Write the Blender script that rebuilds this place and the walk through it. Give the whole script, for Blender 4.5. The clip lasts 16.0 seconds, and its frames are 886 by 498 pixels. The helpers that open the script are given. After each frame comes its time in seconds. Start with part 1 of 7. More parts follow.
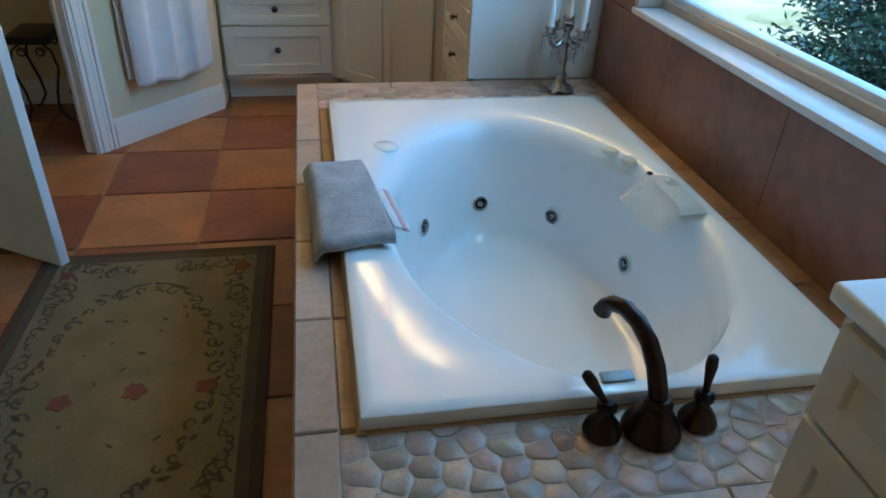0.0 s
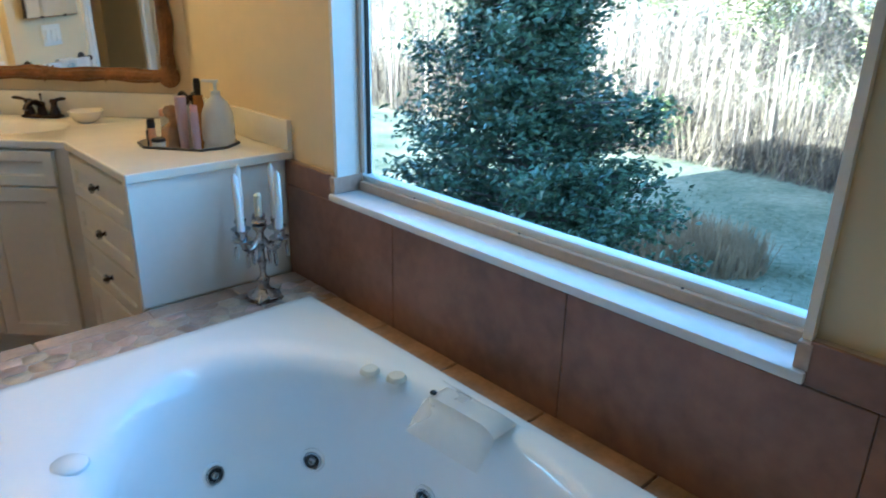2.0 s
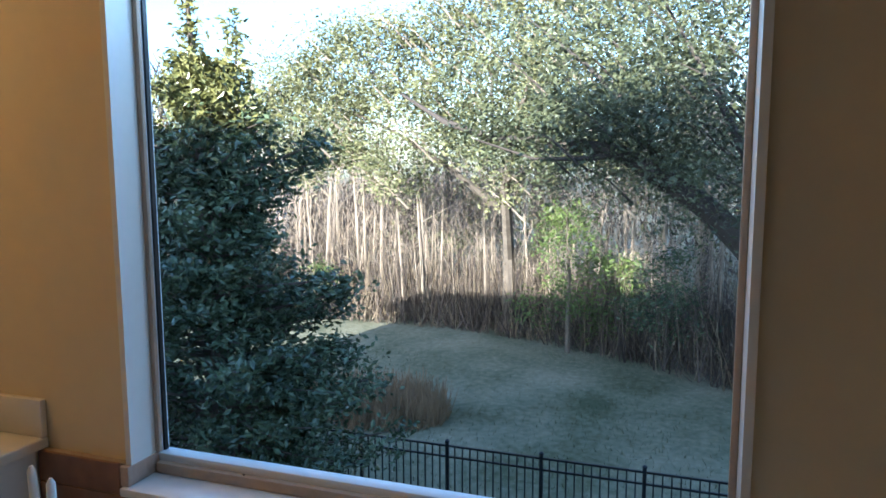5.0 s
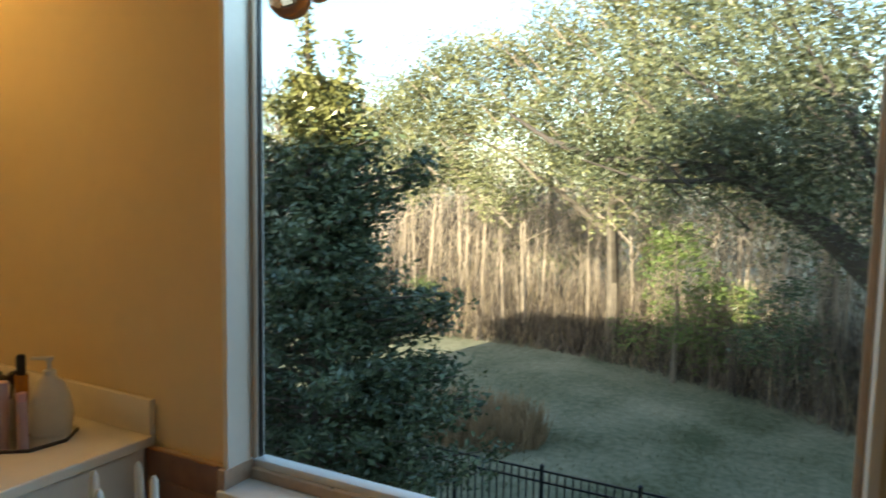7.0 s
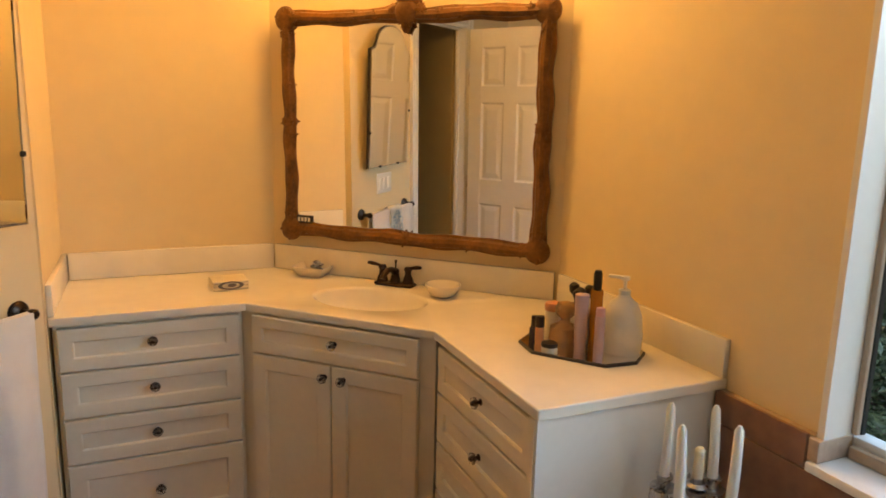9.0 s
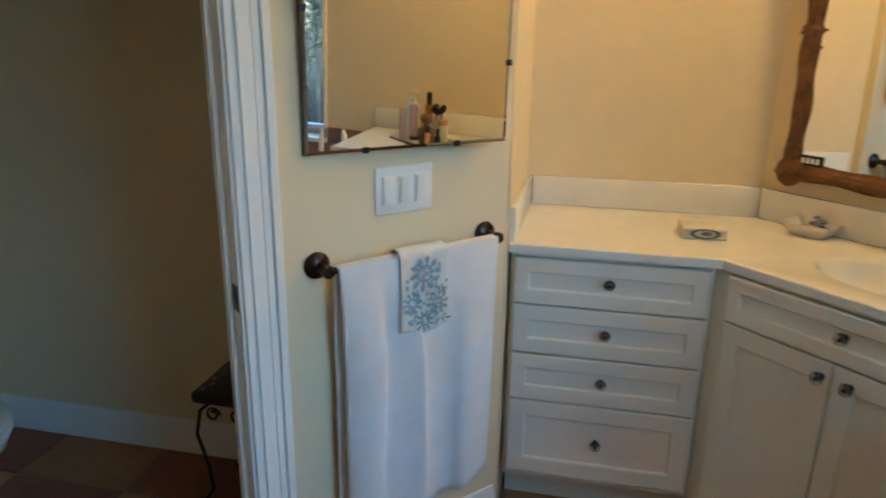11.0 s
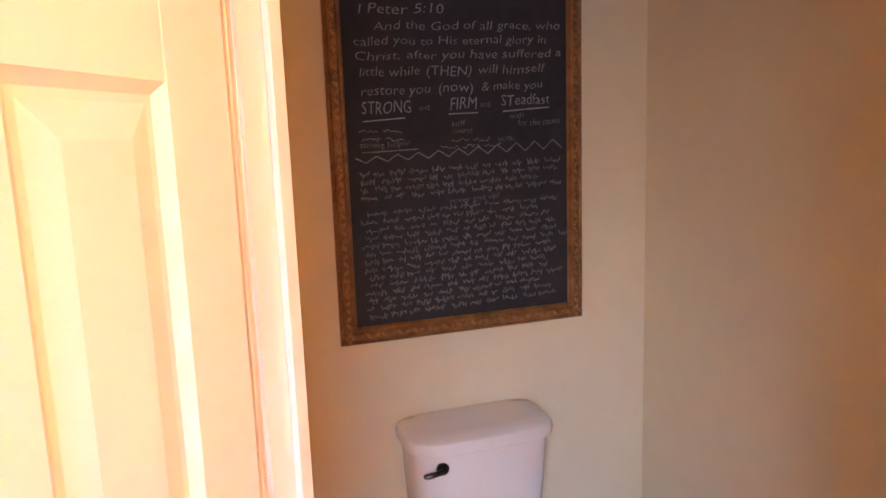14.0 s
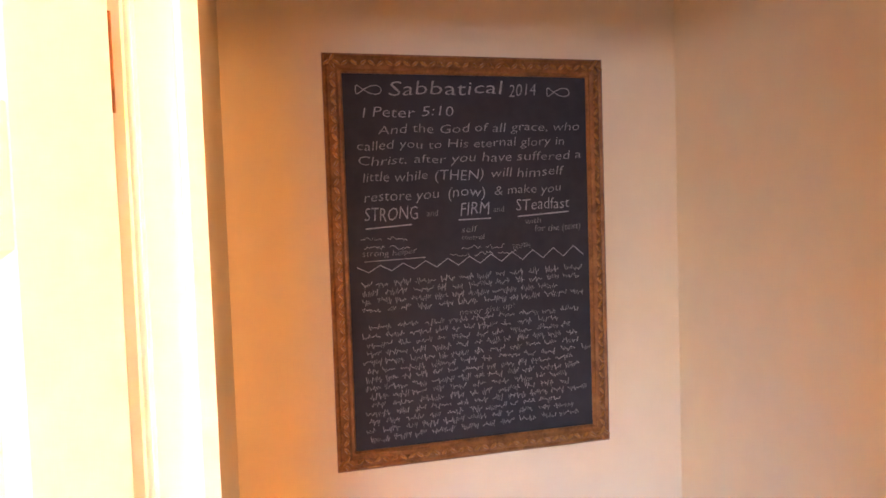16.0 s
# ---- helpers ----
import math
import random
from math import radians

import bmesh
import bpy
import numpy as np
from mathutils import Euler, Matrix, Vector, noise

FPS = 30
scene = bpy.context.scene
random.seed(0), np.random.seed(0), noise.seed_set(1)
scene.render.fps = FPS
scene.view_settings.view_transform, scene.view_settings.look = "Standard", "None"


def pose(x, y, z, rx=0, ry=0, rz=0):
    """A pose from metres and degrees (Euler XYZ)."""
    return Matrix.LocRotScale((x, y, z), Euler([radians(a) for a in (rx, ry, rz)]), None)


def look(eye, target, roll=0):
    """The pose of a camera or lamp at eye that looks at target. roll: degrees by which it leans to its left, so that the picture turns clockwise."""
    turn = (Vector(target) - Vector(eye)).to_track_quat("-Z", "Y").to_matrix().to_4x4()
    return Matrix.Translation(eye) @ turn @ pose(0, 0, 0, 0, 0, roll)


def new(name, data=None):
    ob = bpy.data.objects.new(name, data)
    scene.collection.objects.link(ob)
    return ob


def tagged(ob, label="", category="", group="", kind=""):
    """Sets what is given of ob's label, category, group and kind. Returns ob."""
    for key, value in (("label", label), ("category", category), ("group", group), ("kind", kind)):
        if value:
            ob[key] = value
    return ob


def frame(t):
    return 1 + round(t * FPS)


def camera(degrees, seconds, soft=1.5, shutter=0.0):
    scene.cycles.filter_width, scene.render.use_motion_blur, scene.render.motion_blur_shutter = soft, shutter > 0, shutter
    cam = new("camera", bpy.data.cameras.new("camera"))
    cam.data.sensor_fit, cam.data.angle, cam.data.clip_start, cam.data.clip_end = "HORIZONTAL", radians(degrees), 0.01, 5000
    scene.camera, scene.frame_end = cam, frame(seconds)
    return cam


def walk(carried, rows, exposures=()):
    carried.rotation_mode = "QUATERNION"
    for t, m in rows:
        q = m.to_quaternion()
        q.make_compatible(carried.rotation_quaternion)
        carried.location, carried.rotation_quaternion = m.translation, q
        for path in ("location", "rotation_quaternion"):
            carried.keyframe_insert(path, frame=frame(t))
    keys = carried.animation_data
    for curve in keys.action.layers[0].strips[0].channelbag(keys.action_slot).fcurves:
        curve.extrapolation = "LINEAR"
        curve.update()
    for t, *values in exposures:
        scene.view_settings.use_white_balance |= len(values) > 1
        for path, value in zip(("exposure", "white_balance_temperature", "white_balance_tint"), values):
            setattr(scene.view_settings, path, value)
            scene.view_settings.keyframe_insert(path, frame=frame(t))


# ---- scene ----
cam = camera(65.5, 16.0, soft=1.6, shutter=0.2)
PATH = [
    (0, (0.242, 0.291, 1.319), (0.580, 1.956, 0.263), 2.8),
    (0.5, (0.237, 0.437, 1.313), (0.675, 2.083, 0.265), 1.7),
    (1, (0.258, 0.602, 1.322), (0.920, 2.202, 0.321), 0.4),
    (1.5, (0.264, 0.724, 1.340), (1.187, 2.285, 0.496), 1.3),
    (2, (0.211, 0.846, 1.381), (1.482, 2.228, 0.690), 1.1),
    (2.5, (0.132, 0.926, 1.454), (1.615, 2.151, 0.906), 0.1),
    (3, (0.063, 0.967, 1.471), (1.656, 2.098, 1.043), 0.8),
    (3.5, (0.085, 1.070, 1.484), (1.730, 2.139, 1.094), 0.7),
    (4, (0.159, 1.221, 1.512), (1.895, 2.165, 1.204), 0.8),
    (4.5, (0.109, 1.276, 1.556), (1.948, 2.024, 1.317), 1.0),
    (4.7, (0.078, 1.310, 1.574), (1.955, 1.963, 1.344), -0.2),
    (6.8, (0.096, 1.314, 1.563), (1.936, 2.081, 1.406), 0.3),
    (7, (0.108, 1.307, 1.579), (1.871, 2.235, 1.399), 1.1),
    (7.5, (0.136, 1.377, 1.526), (1.567, 2.759, 1.310), 1.5),
    (8, (0.104, 1.437, 1.518), (1.197, 3.087, 1.227), 0.8),
    (8.2, (0.081, 1.481, 1.520), (1.092, 3.180, 1.221), 0.9),
    (10.3, (0.065, 1.885, 1.467), (0.258, 3.798, 0.919), 1.0),
    (10.5, (0.065, 1.924, 1.461), (0.091, 3.842, 0.894), 0.9),
    (11, (-0.017, 2.066, 1.445), (-0.412, 3.935, 0.853), 0.9),
    (11.5, (-0.114, 2.273, 1.466), (-0.924, 4.004, 0.878), 0.6),
    (12, (-0.206, 2.404, 1.432), (-1.347, 3.933, 0.834), 1.1),
    (12.2, (-0.237, 2.485, 1.463), (-1.553, 3.848, 0.821), 0.4),
    (12.3, (-0.244, 2.52, 1.459), (-1.656, 3.796, 0.845), 0.8),
    (12.5, (-0.261, 2.54, 1.495), (-1.809, 3.666, 0.918), 1.2),
    (13, (-0.297, 2.608, 1.49), (-2.042, 3.398, 0.913), -0.3),
    (13.5, (-0.316, 2.703, 1.461), (-2.176, 3.288, 1.013), -2.2),
    (14, (-0.397, 2.736, 1.486), (-2.27, 3.36, 1.167), -2.0),
    (14.5, (-0.457, 2.757, 1.504), (-2.347, 3.359, 1.245), -2.2),
    (15, (-0.479, 2.804, 1.505), (-2.391, 3.36, 1.32), -2.2),
    (15.5, (-0.498, 2.866, 1.558), (-2.425, 3.397, 1.479), -1.8),
    (16, (-0.509, 2.883, 1.558), (-2.443, 3.384, 1.464), -1.9),
]
# seconds, stops, kelvin, tint
EXPO = [(0.0, 3.2, 4600, -8), (1.5, 3.3, 4500, -6), (2.5, 3.35, 4200, -4), (3.5, 3.05, 4600, 6), (4.5, 2.35, 4900, 10),
        (7.0, 2.05, 6500, 0), (7.5, 2.45, 7400, 8), (8.2, 3.3, 9200, 24), (10.3, 3.25, 4700, -8), (11.5, 3.2, 4800, 0), (12.0, 3.95, 5500, 12), (12.5, 4.5, 6800, 18), (13.0, 4.85, 7700, 27), (14.5, 5.3, 6400, 52), (15.5, 5.95, 6600, 48)]
walk(cam, [(t, look(eye, target, roll)) for t, eye, target, roll in PATH],
     exposures=EXPO)

# ---- world, sun and lamps ----
SUN_EL, SUN_ROT = 17.0, -14.0
world = bpy.data.worlds.new("sky")
scene.world = world
world.use_nodes = True
wn = world.node_tree.nodes
sky = wn.new("ShaderNodeTexSky")
sky.sky_type = "NISHITA"
sky.sun_disc = False
sky.sun_elevation = radians(SUN_EL)
sky.sun_rotation = radians(-90 - SUN_ROT)
sky.air_density, sky.dust_density, sky.ozone_density = 1.0, 1.0, 2.0
wn["Background"].inputs["Strength"].default_value = 0.15
world.node_tree.links.new(sky.outputs["Color"], wn["Background"].inputs["Color"])


def lamp(name, kind, m, energy, color, size):
    d = bpy.data.lights.new(name, kind)
    d.energy, d.color = energy, color
    if kind == "SUN":
        d.angle = radians(size)
    else:
        d.shadow_soft_size = size
    ob = new(name, d)
    ob.matrix_world = m
    return ob


sx = math.cos(radians(SUN_EL))
sun_from = Vector((-sx * math.cos(radians(SUN_ROT)), -sx * math.sin(radians(SUN_ROT)), math.sin(radians(SUN_EL))))
lamp("sun", "SUN", look(sun_from * 40, (0, 0, 0)), 5.0, (1.0, 0.86, 0.68), 0.5)

# the sky's light in the top of the window opening
WL = bpy.data.lights.new("window_sky", "AREA")
WL.shape, WL.size, WL.size_y, WL.energy, WL.color = "RECTANGLE", 1.30, 0.30, 1.15, (0.55, 0.79, 1.0)
new("window_sky", WL).matrix_world = look((1.50, 1.87, 2.07), (0.0, 1.87, 1.0))

# ---- mesh helpers ----


def merge(bm, src):
    me = bpy.data.meshes.new("tmp")
    src.to_mesh(me)
    src.free()
    bm.from_mesh(me)
    bpy.data.meshes.remove(me)
    return bm


def box(bm, x0, x1, y0, y1, z0, z1, bev=0.0, seg=2, m=None):
    b = bmesh.new()
    bmesh.ops.create_cube(b, size=1.0, matrix=Matrix.LocRotScale(((x0 + x1) / 2, (y0 + y1) / 2, (z0 + z1) / 2), None, (abs(x1 - x0), abs(y1 - y0), abs(z1 - z0))))
    if bev:
        bmesh.ops.bevel(b, geom=b.edges[:], offset=bev, segments=seg, affect="EDGES", profile=0.5)
    if m is not None:
        b.transform(m)
    return merge(bm, b)


def lathe(bm, profile, seg=24, at=(0, 0, 0), m=None):
    b = bmesh.new()
    rings = []
    for r, z in profile:
        if r < 1e-5:
            rings.append([b.verts.new((at[0], at[1], at[2] + z))])
        else:
            rings.append([b.verts.new((at[0] + r * math.cos(2 * math.pi * i / seg), at[1] + r * math.sin(2 * math.pi * i / seg), at[2] + z)) for i in range(seg)])
    for a, c in zip(rings, rings[1:]):
        for i in range(seg):
            j = (i + 1) % seg
            if len(a) == 1 and len(c) == 1:
                continue
            if len(a) == 1:
                b.faces.new((a[0], c[j], c[i]))
            elif len(c) == 1:
                b.faces.new((a[i], a[j], c[0]))
            else:
                b.faces.new((a[i], a[j], c[j], c[i]))
    bmesh.ops.recalc_face_normals(b, faces=b.faces[:])
    if m is not None:
        b.transform(m)
    return merge(bm, b)


def tube(bm, pts, r, seg=8, cap=True):
    """A round bar along pts; r is one radius or one for each point."""
    b = bmesh.new()
    pts = [Vector(p) for p in pts]
    rs = r if isinstance(r, (list, tuple)) else [r] * len(pts)
    rings = []
    ref = None
    for i, p in enumerate(pts):
        d = (pts[min(i + 1, len(pts) - 1)] - pts[max(i - 1, 0)]).normalized()
        if ref is None:
            ref = d.orthogonal().normalized()
        ref = (ref - d * ref.dot(d)).normalized()
        s = d.cross(ref)
        rings.append([b.verts.new(p + (ref * math.cos(2 * math.pi * k / seg) + s * math.sin(2 * math.pi * k / seg)) * rs[i]) for k in range(seg)])
    for a, c in zip(rings, rings[1:]):
        for k in range(seg):
            b.faces.new((a[k], a[(k + 1) % seg], c[(k + 1) % seg], c[k]))
    if cap:
        b.faces.new(rings[0][::-1])
        b.faces.new(rings[-1])
    bmesh.ops.recalc_face_normals(b, faces=b.faces[:])
    return merge(bm, b)


def ball(bm, c, r, scale=(1, 1, 1), sub=2, m=None):
    b = bmesh.new()
    bmesh.ops.create_icosphere(b, subdivisions=sub, radius=r)
    b.transform(Matrix.LocRotScale(c, None, scale))
    if m is not None:
        b.transform(m)
    return merge(bm, b)


def prism(bm, poly, z0, z1, bev=0.0):
    """A flat polygon pulled up from z0 to z1."""
    b = bmesh.new()
    f = b.faces.new([b.verts.new((x, y, z0)) for x, y in poly])
    up = bmesh.ops.extrude_face_region(b, geom=[f])
    bmesh.ops.translate(b, vec=(0, 0, z1 - z0), verts=[v for v in up["geom"] if isinstance(v, bmesh.types.BMVert)])
    bmesh.ops.recalc_face_normals(b, faces=b.faces[:])
    if bev:
        bmesh.ops.bevel(b, geom=b.edges[:], offset=bev, segments=2, affect="EDGES", profile=0.5)
    return merge(bm, b)


def grid(bm, fn, nu, nv):
    """A sheet whose point at (u, v) in 0..1 is fn(u, v)."""
    vs = [[bm.verts.new(fn(i / nu, j / nv)) for j in range(nv + 1)] for i in range(nu + 1)]
    for i in range(nu):
        for j in range(nv):
            bm.faces.new((vs[i][j], vs[i + 1][j], vs[i + 1][j + 1], vs[i][j + 1]))
    return bm


def data(name, bm, material, smooth=True, angle=35):
    me = bpy.data.meshes.new(name)
    bm.to_mesh(me)
    bm.free()
    if smooth:
        me.shade_smooth()
        me.set_sharp_from_angle(angle=radians(angle))
    if material:
        me.materials.append(material)
    return me


def part(name, bm, material, parent, label="", smooth=True, m=None):
    ob = new(name, data(name, bm, material, smooth))
    ob.parent = parent
    if m is not None:
        ob.matrix_local = m
    return tagged(ob, label)


def thing(name, m, label, category, group="", kind=""):
    ob = new(name)
    ob.empty_display_size = 0.05
    ob.matrix_world = m
    return tagged(ob, label, category, group, kind)


def solid(name, bm, material, label="", category="", kind="structure", m=None, smooth=True):
    ob = new(name, data(name, bm, material, smooth))
    if m is not None:
        ob.matrix_world = m
    return tagged(ob, label, category, "", kind)


# ---- materials ----


def mat(name, col, rough=0.5, metal=0.0, var=0.12, scale=3.0, fine=45.0, bump=0.1, bscale=90.0, coat=0.0, sheen=0.0, rand=0.0, hue=0.0, trans=0.0, ior=1.45, second=None, rvar=0.12, sub=0.0):
    m = bpy.data.materials.new(name)
    m.use_nodes = True
    nt = m.node_tree
    n, lk = nt.nodes, nt.links.new
    p = n["Principled BSDF"]
    tc = n.new("ShaderNodeTexCoord")
    na, nb = n.new("ShaderNodeTexNoise"), n.new("ShaderNodeTexNoise")
    na.inputs["Scale"].default_value, nb.inputs["Scale"].default_value = scale, fine
    na.inputs["Detail"].default_value, nb.inputs["Detail"].default_value = 5, 3
    mx = n.new("ShaderNodeMath")
    mx.operation = "MULTIPLY_ADD"
    mx.inputs[1].default_value = 0.35
    ms = n.new("ShaderNodeMath")
    ms.operation = "MULTIPLY"
    ms.inputs[1].default_value = 0.65
    lk(tc.outputs["Object"], na.inputs["Vector"])
    lk(tc.outputs["Object"], nb.inputs["Vector"])
    lk(na.outputs["Fac"], ms.inputs[0])
    lk(nb.outputs["Fac"], mx.inputs[0])
    lk(ms.outputs[0], mx.inputs[2])
    ramp = n.new("ShaderNodeValToRGB")
    lo = [c * (1 - var) for c in col]
    hi = list(second) if second else [min(1, c * (1 + var)) for c in col]
    ramp.color_ramp.elements[0].position, ramp.color_ramp.elements[1].position = 0.34, 0.66
    ramp.color_ramp.elements[0].color, ramp.color_ramp.elements[1].color = (*lo, 1), (*hi, 1)
    lk(mx.outputs[0], ramp.inputs["Fac"])
    out = ramp.outputs["Color"]
    if rand or hue:
        oi = n.new("ShaderNodeObjectInfo")
        hs = n.new("ShaderNodeHueSaturation")
        for key, amp, mid, k in (("Value", rand, 1.0, 1.0), ("Hue", hue, 0.5, 7.31)):
            a = n.new("ShaderNodeMath")
            a.operation = "MULTIPLY"
            a.inputs[1].default_value = k
            f = n.new("ShaderNodeMath")
            f.operation = "FRACT"
            g = n.new("ShaderNodeMath")
            g.operation = "MULTIPLY_ADD"
            g.inputs[1].default_value, g.inputs[2].default_value = 2 * amp, mid - amp
            lk(oi.outputs["Random"], a.inputs[0])
            lk(a.outputs[0], f.inputs[0])
            lk(f.outputs[0], g.inputs[0])
            lk(g.outputs[0], hs.inputs[key])
        lk(out, hs.inputs["Color"])
        out = hs.outputs["Color"]
    lk(out, p.inputs["Base Color"])
    rr = n.new("ShaderNodeMapRange")
    rr.inputs["To Min"].default_value, rr.inputs["To Max"].default_value = max(0.0, rough * (1 - rvar)), min(1.0, rough * (1 + rvar))
    lk(na.outputs["Fac"], rr.inputs["Value"])
    lk(rr.outputs["Result"], p.inputs["Roughness"])
    p.inputs["Metallic"].default_value = metal
    p.inputs["Coat Weight"].default_value = coat
    p.inputs["Coat Roughness"].default_value = 0.08
    p.inputs["Sheen Weight"].default_value = sheen
    p.inputs["Transmission Weight"].default_value = trans
    p.inputs["IOR"].default_value = ior
    if sub:
        p.inputs["Subsurface Weight"].default_value = sub
        p.inputs["Subsurface Radius"].default_value = (0.02, 0.015, 0.01)
    if bump:
        nc = n.new("ShaderNodeTexNoise")
        nc.inputs["Scale"].default_value, nc.inputs["Detail"].default_value = bscale, 4
        b = n.new("ShaderNodeBump")
        b.inputs["Strength"].default_value, b.inputs["Distance"].default_value = bump, 0.004
        lk(tc.outputs["Object"], nc.inputs["Vector"])
        lk(nc.outputs["Fac"], b.inputs["Height"])
        lk(b.outputs["Normal"], p.inputs["Normal"])
    return m


def glow(name, col, strength):
    m = bpy.data.materials.new(name)
    m.use_nodes = True
    p = m.node_tree.nodes["Principled BSDF"]
    p.inputs["Base Color"].default_value = (*col, 1)
    p.inputs["Emission Color"].default_value = (*col, 1)
    p.inputs["Emission Strength"].default_value = strength
    return m


def pane_glass(name):
    m = bpy.data.materials.new(name)
    m.use_nodes = True
    nt = m.node_tree
    n, lk = nt.nodes, nt.links.new
    n.remove(n["Principled BSDF"])
    tr, gl, fr, mix = n.new("ShaderNodeBsdfTransparent"), n.new("ShaderNodeBsdfGlossy"), n.new("ShaderNodeFresnel"), n.new("ShaderNodeMixShader")
    tr.inputs["Color"].default_value = (0.93, 0.96, 0.95, 1)
    gl.inputs["Roughness"].default_value = 0.01
    fr.inputs["IOR"].default_value = 1.14
    lk(fr.outputs["Fac"], mix.inputs["Fac"])
    lk(tr.outputs["BSDF"], mix.inputs[1])
    lk(gl.outputs["BSDF"], mix.inputs[2])
    lk(mix.outputs["Shader"], n["Material Output"].inputs["Surface"])
    return m


PAINT = mat("wall paint", (0.77, 0.630, 0.395), 0.75, var=0.035, scale=1.3, fine=14, bump=0.12, bscale=240)
WHITE = mat("white trim paint", (0.82, 0.80, 0.75), 0.38, var=0.03, scale=4, bump=0.05, bscale=120)
CABINET = mat("cream cabinet paint", (0.80, 0.74, 0.62), 0.36, var=0.04, scale=3, bump=0.05, bscale=140)
CEIL = mat("ceiling paint", (0.83, 0.81, 0.76), 0.85, var=0.03, bump=0.2, bscale=160)
COUNTER = mat("cultured marble", (0.84, 0.79, 0.69), 0.2, var=0.05, scale=5, fine=18, bump=0.01, coat=0.3)
ACRYL = mat("tub acrylic", (0.86, 0.85, 0.82), 0.12, var=0.015, scale=2, bump=0.0, coat=0.5)
STONE = mat("brown slate tile", (0.235, 0.120, 0.075), 0.42, var=0.28, scale=4.5, fine=26, bump=0.16, bscale=34, rand=0.08)
BORDER = mat("pink travertine", (0.46, 0.335, 0.25), 0.4, var=0.2, scale=9, fine=60, bump=0.2, bscale=50, rand=0.1)
STONE2 = mat("orange-brown stone strip", (0.34, 0.20, 0.10), 0.45, var=0.3, scale=10, fine=60, bump=0.25, bscale=50, rand=0.12)
GROUT = mat("grout", (0.46, 0.37, 0.29), 0.9, var=0.15, scale=20, bump=0.3)
PEBBLE = mat("flat pebbles", (0.44, 0.33, 0.255), 0.32, var=0.22, scale=22, fine=120, bump=0.18, bscale=120, rand=0.26, hue=0.022)
TERRA = mat("terracotta orange", (0.36, 0.165, 0.062), 0.48, var=0.26, scale=5, fine=30, bump=0.16, bscale=40, rand=0.14)
TERRA2 = mat("terracotta red", (0.235, 0.085, 0.042), 0.48, var=0.28, scale=5, fine=30, bump=0.16, bscale=40, rand=0.14)
BRONZE = mat("oil-rubbed bronze", (0.045, 0.030, 0.024), 0.3, 0.85, var=0.3, scale=20, bump=0.04)
CHROME = mat("chrome", (0.75, 0.75, 0.76), 0.12, 1.0, var=0.04, bump=0.0)
SILVER = mat("tarnished silver", (0.42, 0.42, 0.42), 0.28, 1.0, var=0.35, scale=40, fine=160, bump=0.15, bscale=200)
GILT = mat("antique gilt", (0.175, 0.078, 0.024), 0.45, 0.3, var=0.45, scale=18, fine=90, bump=0.5, bscale=130)
FRAME = mat("carved gold-brown wood", (0.27, 0.115, 0.034), 0.42, 0.25, var=0.4, scale=30, fine=140, bump=0.5, bscale=160)
GOLDC = mat("worn gilding", (0.40, 0.185, 0.050), 0.36, 0.55, var=0.45, scale=40, fine=160, bump=0.3, bscale=160)
MIRROR = mat("mirror silvering", (0.9, 0.91, 0.9), 0.015, 1.0, var=0.01, bump=0.0, rvar=0.0)
BLACK = mat("black plastic", (0.012, 0.011, 0.011), 0.35, var=0.2)
DARKWOOD = mat("blackened edge", (0.03, 0.022, 0.018), 0.4, var=0.3)
CHALKB = mat("chalkboard", (0.022, 0.020, 0.021), 0.75, var=0.45, scale=2.5, fine=30, bump=0.08)
CHALK = mat("chalk", (0.25, 0.24, 0.225), 0.95, var=0.4, scale=30, fine=240, bump=0.0)
CHALK2 = mat("bright chalk", (0.28, 0.27, 0.265), 0.95, var=0.35, scale=40, fine=240, bump=0.0)
GREYT = mat("grey terry", (0.40, 0.375, 0.355), 0.95, var=0.34, scale=20, fine=170, bump=1.0, bscale=280, sheen=0.5)
WHITET = mat("white terry", (0.83, 0.81, 0.80), 0.95, var=0.05, scale=14, fine=320, bump=0.8, bscale=620, sheen=0.4)
LINEN = mat("floral linen", (0.70, 0.68, 0.62), 0.9, var=0.08, scale=30, bump=0.4, bscale=500)
BLUE = mat("blue print", (0.30, 0.40, 0.45), 0.9, var=0.2, scale=60, bump=0.2, bscale=500)
PORC = mat("porcelain", (0.79, 0.72, 0.61), 0.1, var=0.02, bump=0.0, coat=0.4)
WAX = mat("candle wax", (0.85, 0.83, 0.78), 0.45, var=0.04, bump=0.03, sub=0.3)
WAX2 = mat("ivory candle wax", (0.75, 0.68, 0.50), 0.45, var=0.06, bump=0.03, sub=0.3)
CRYSTAL = mat("crystal", (0.92, 0.92, 0.92), 0.03, trans=0.95, var=0.0, bump=0.0)
AMBERGL = mat("smoked glass", (0.55, 0.36, 0.22), 0.04, trans=0.7, var=0.05, bump=0.0)
CLEARP = mat("frosted plastic", (0.80, 0.77, 0.70), 0.28, trans=0.30, var=0.05, bump=0.03)
PINK = mat("pink plastic", (0.62, 0.36, 0.38), 0.35, var=0.08)
LILAC = mat("lilac plastic", (0.50, 0.36, 0.40), 0.3, var=0.08)
AMBER = mat("amber liquid", (0.55, 0.24, 0.05), 0.08, trans=0.35, var=0.1, bump=0.0)
MILK = mat("milky plastic", (0.72, 0.70, 0.62), 0.3, var=0.05, bump=0.0)
PEACH = mat("peach plastic", (0.62, 0.30, 0.16), 0.35, var=0.1)
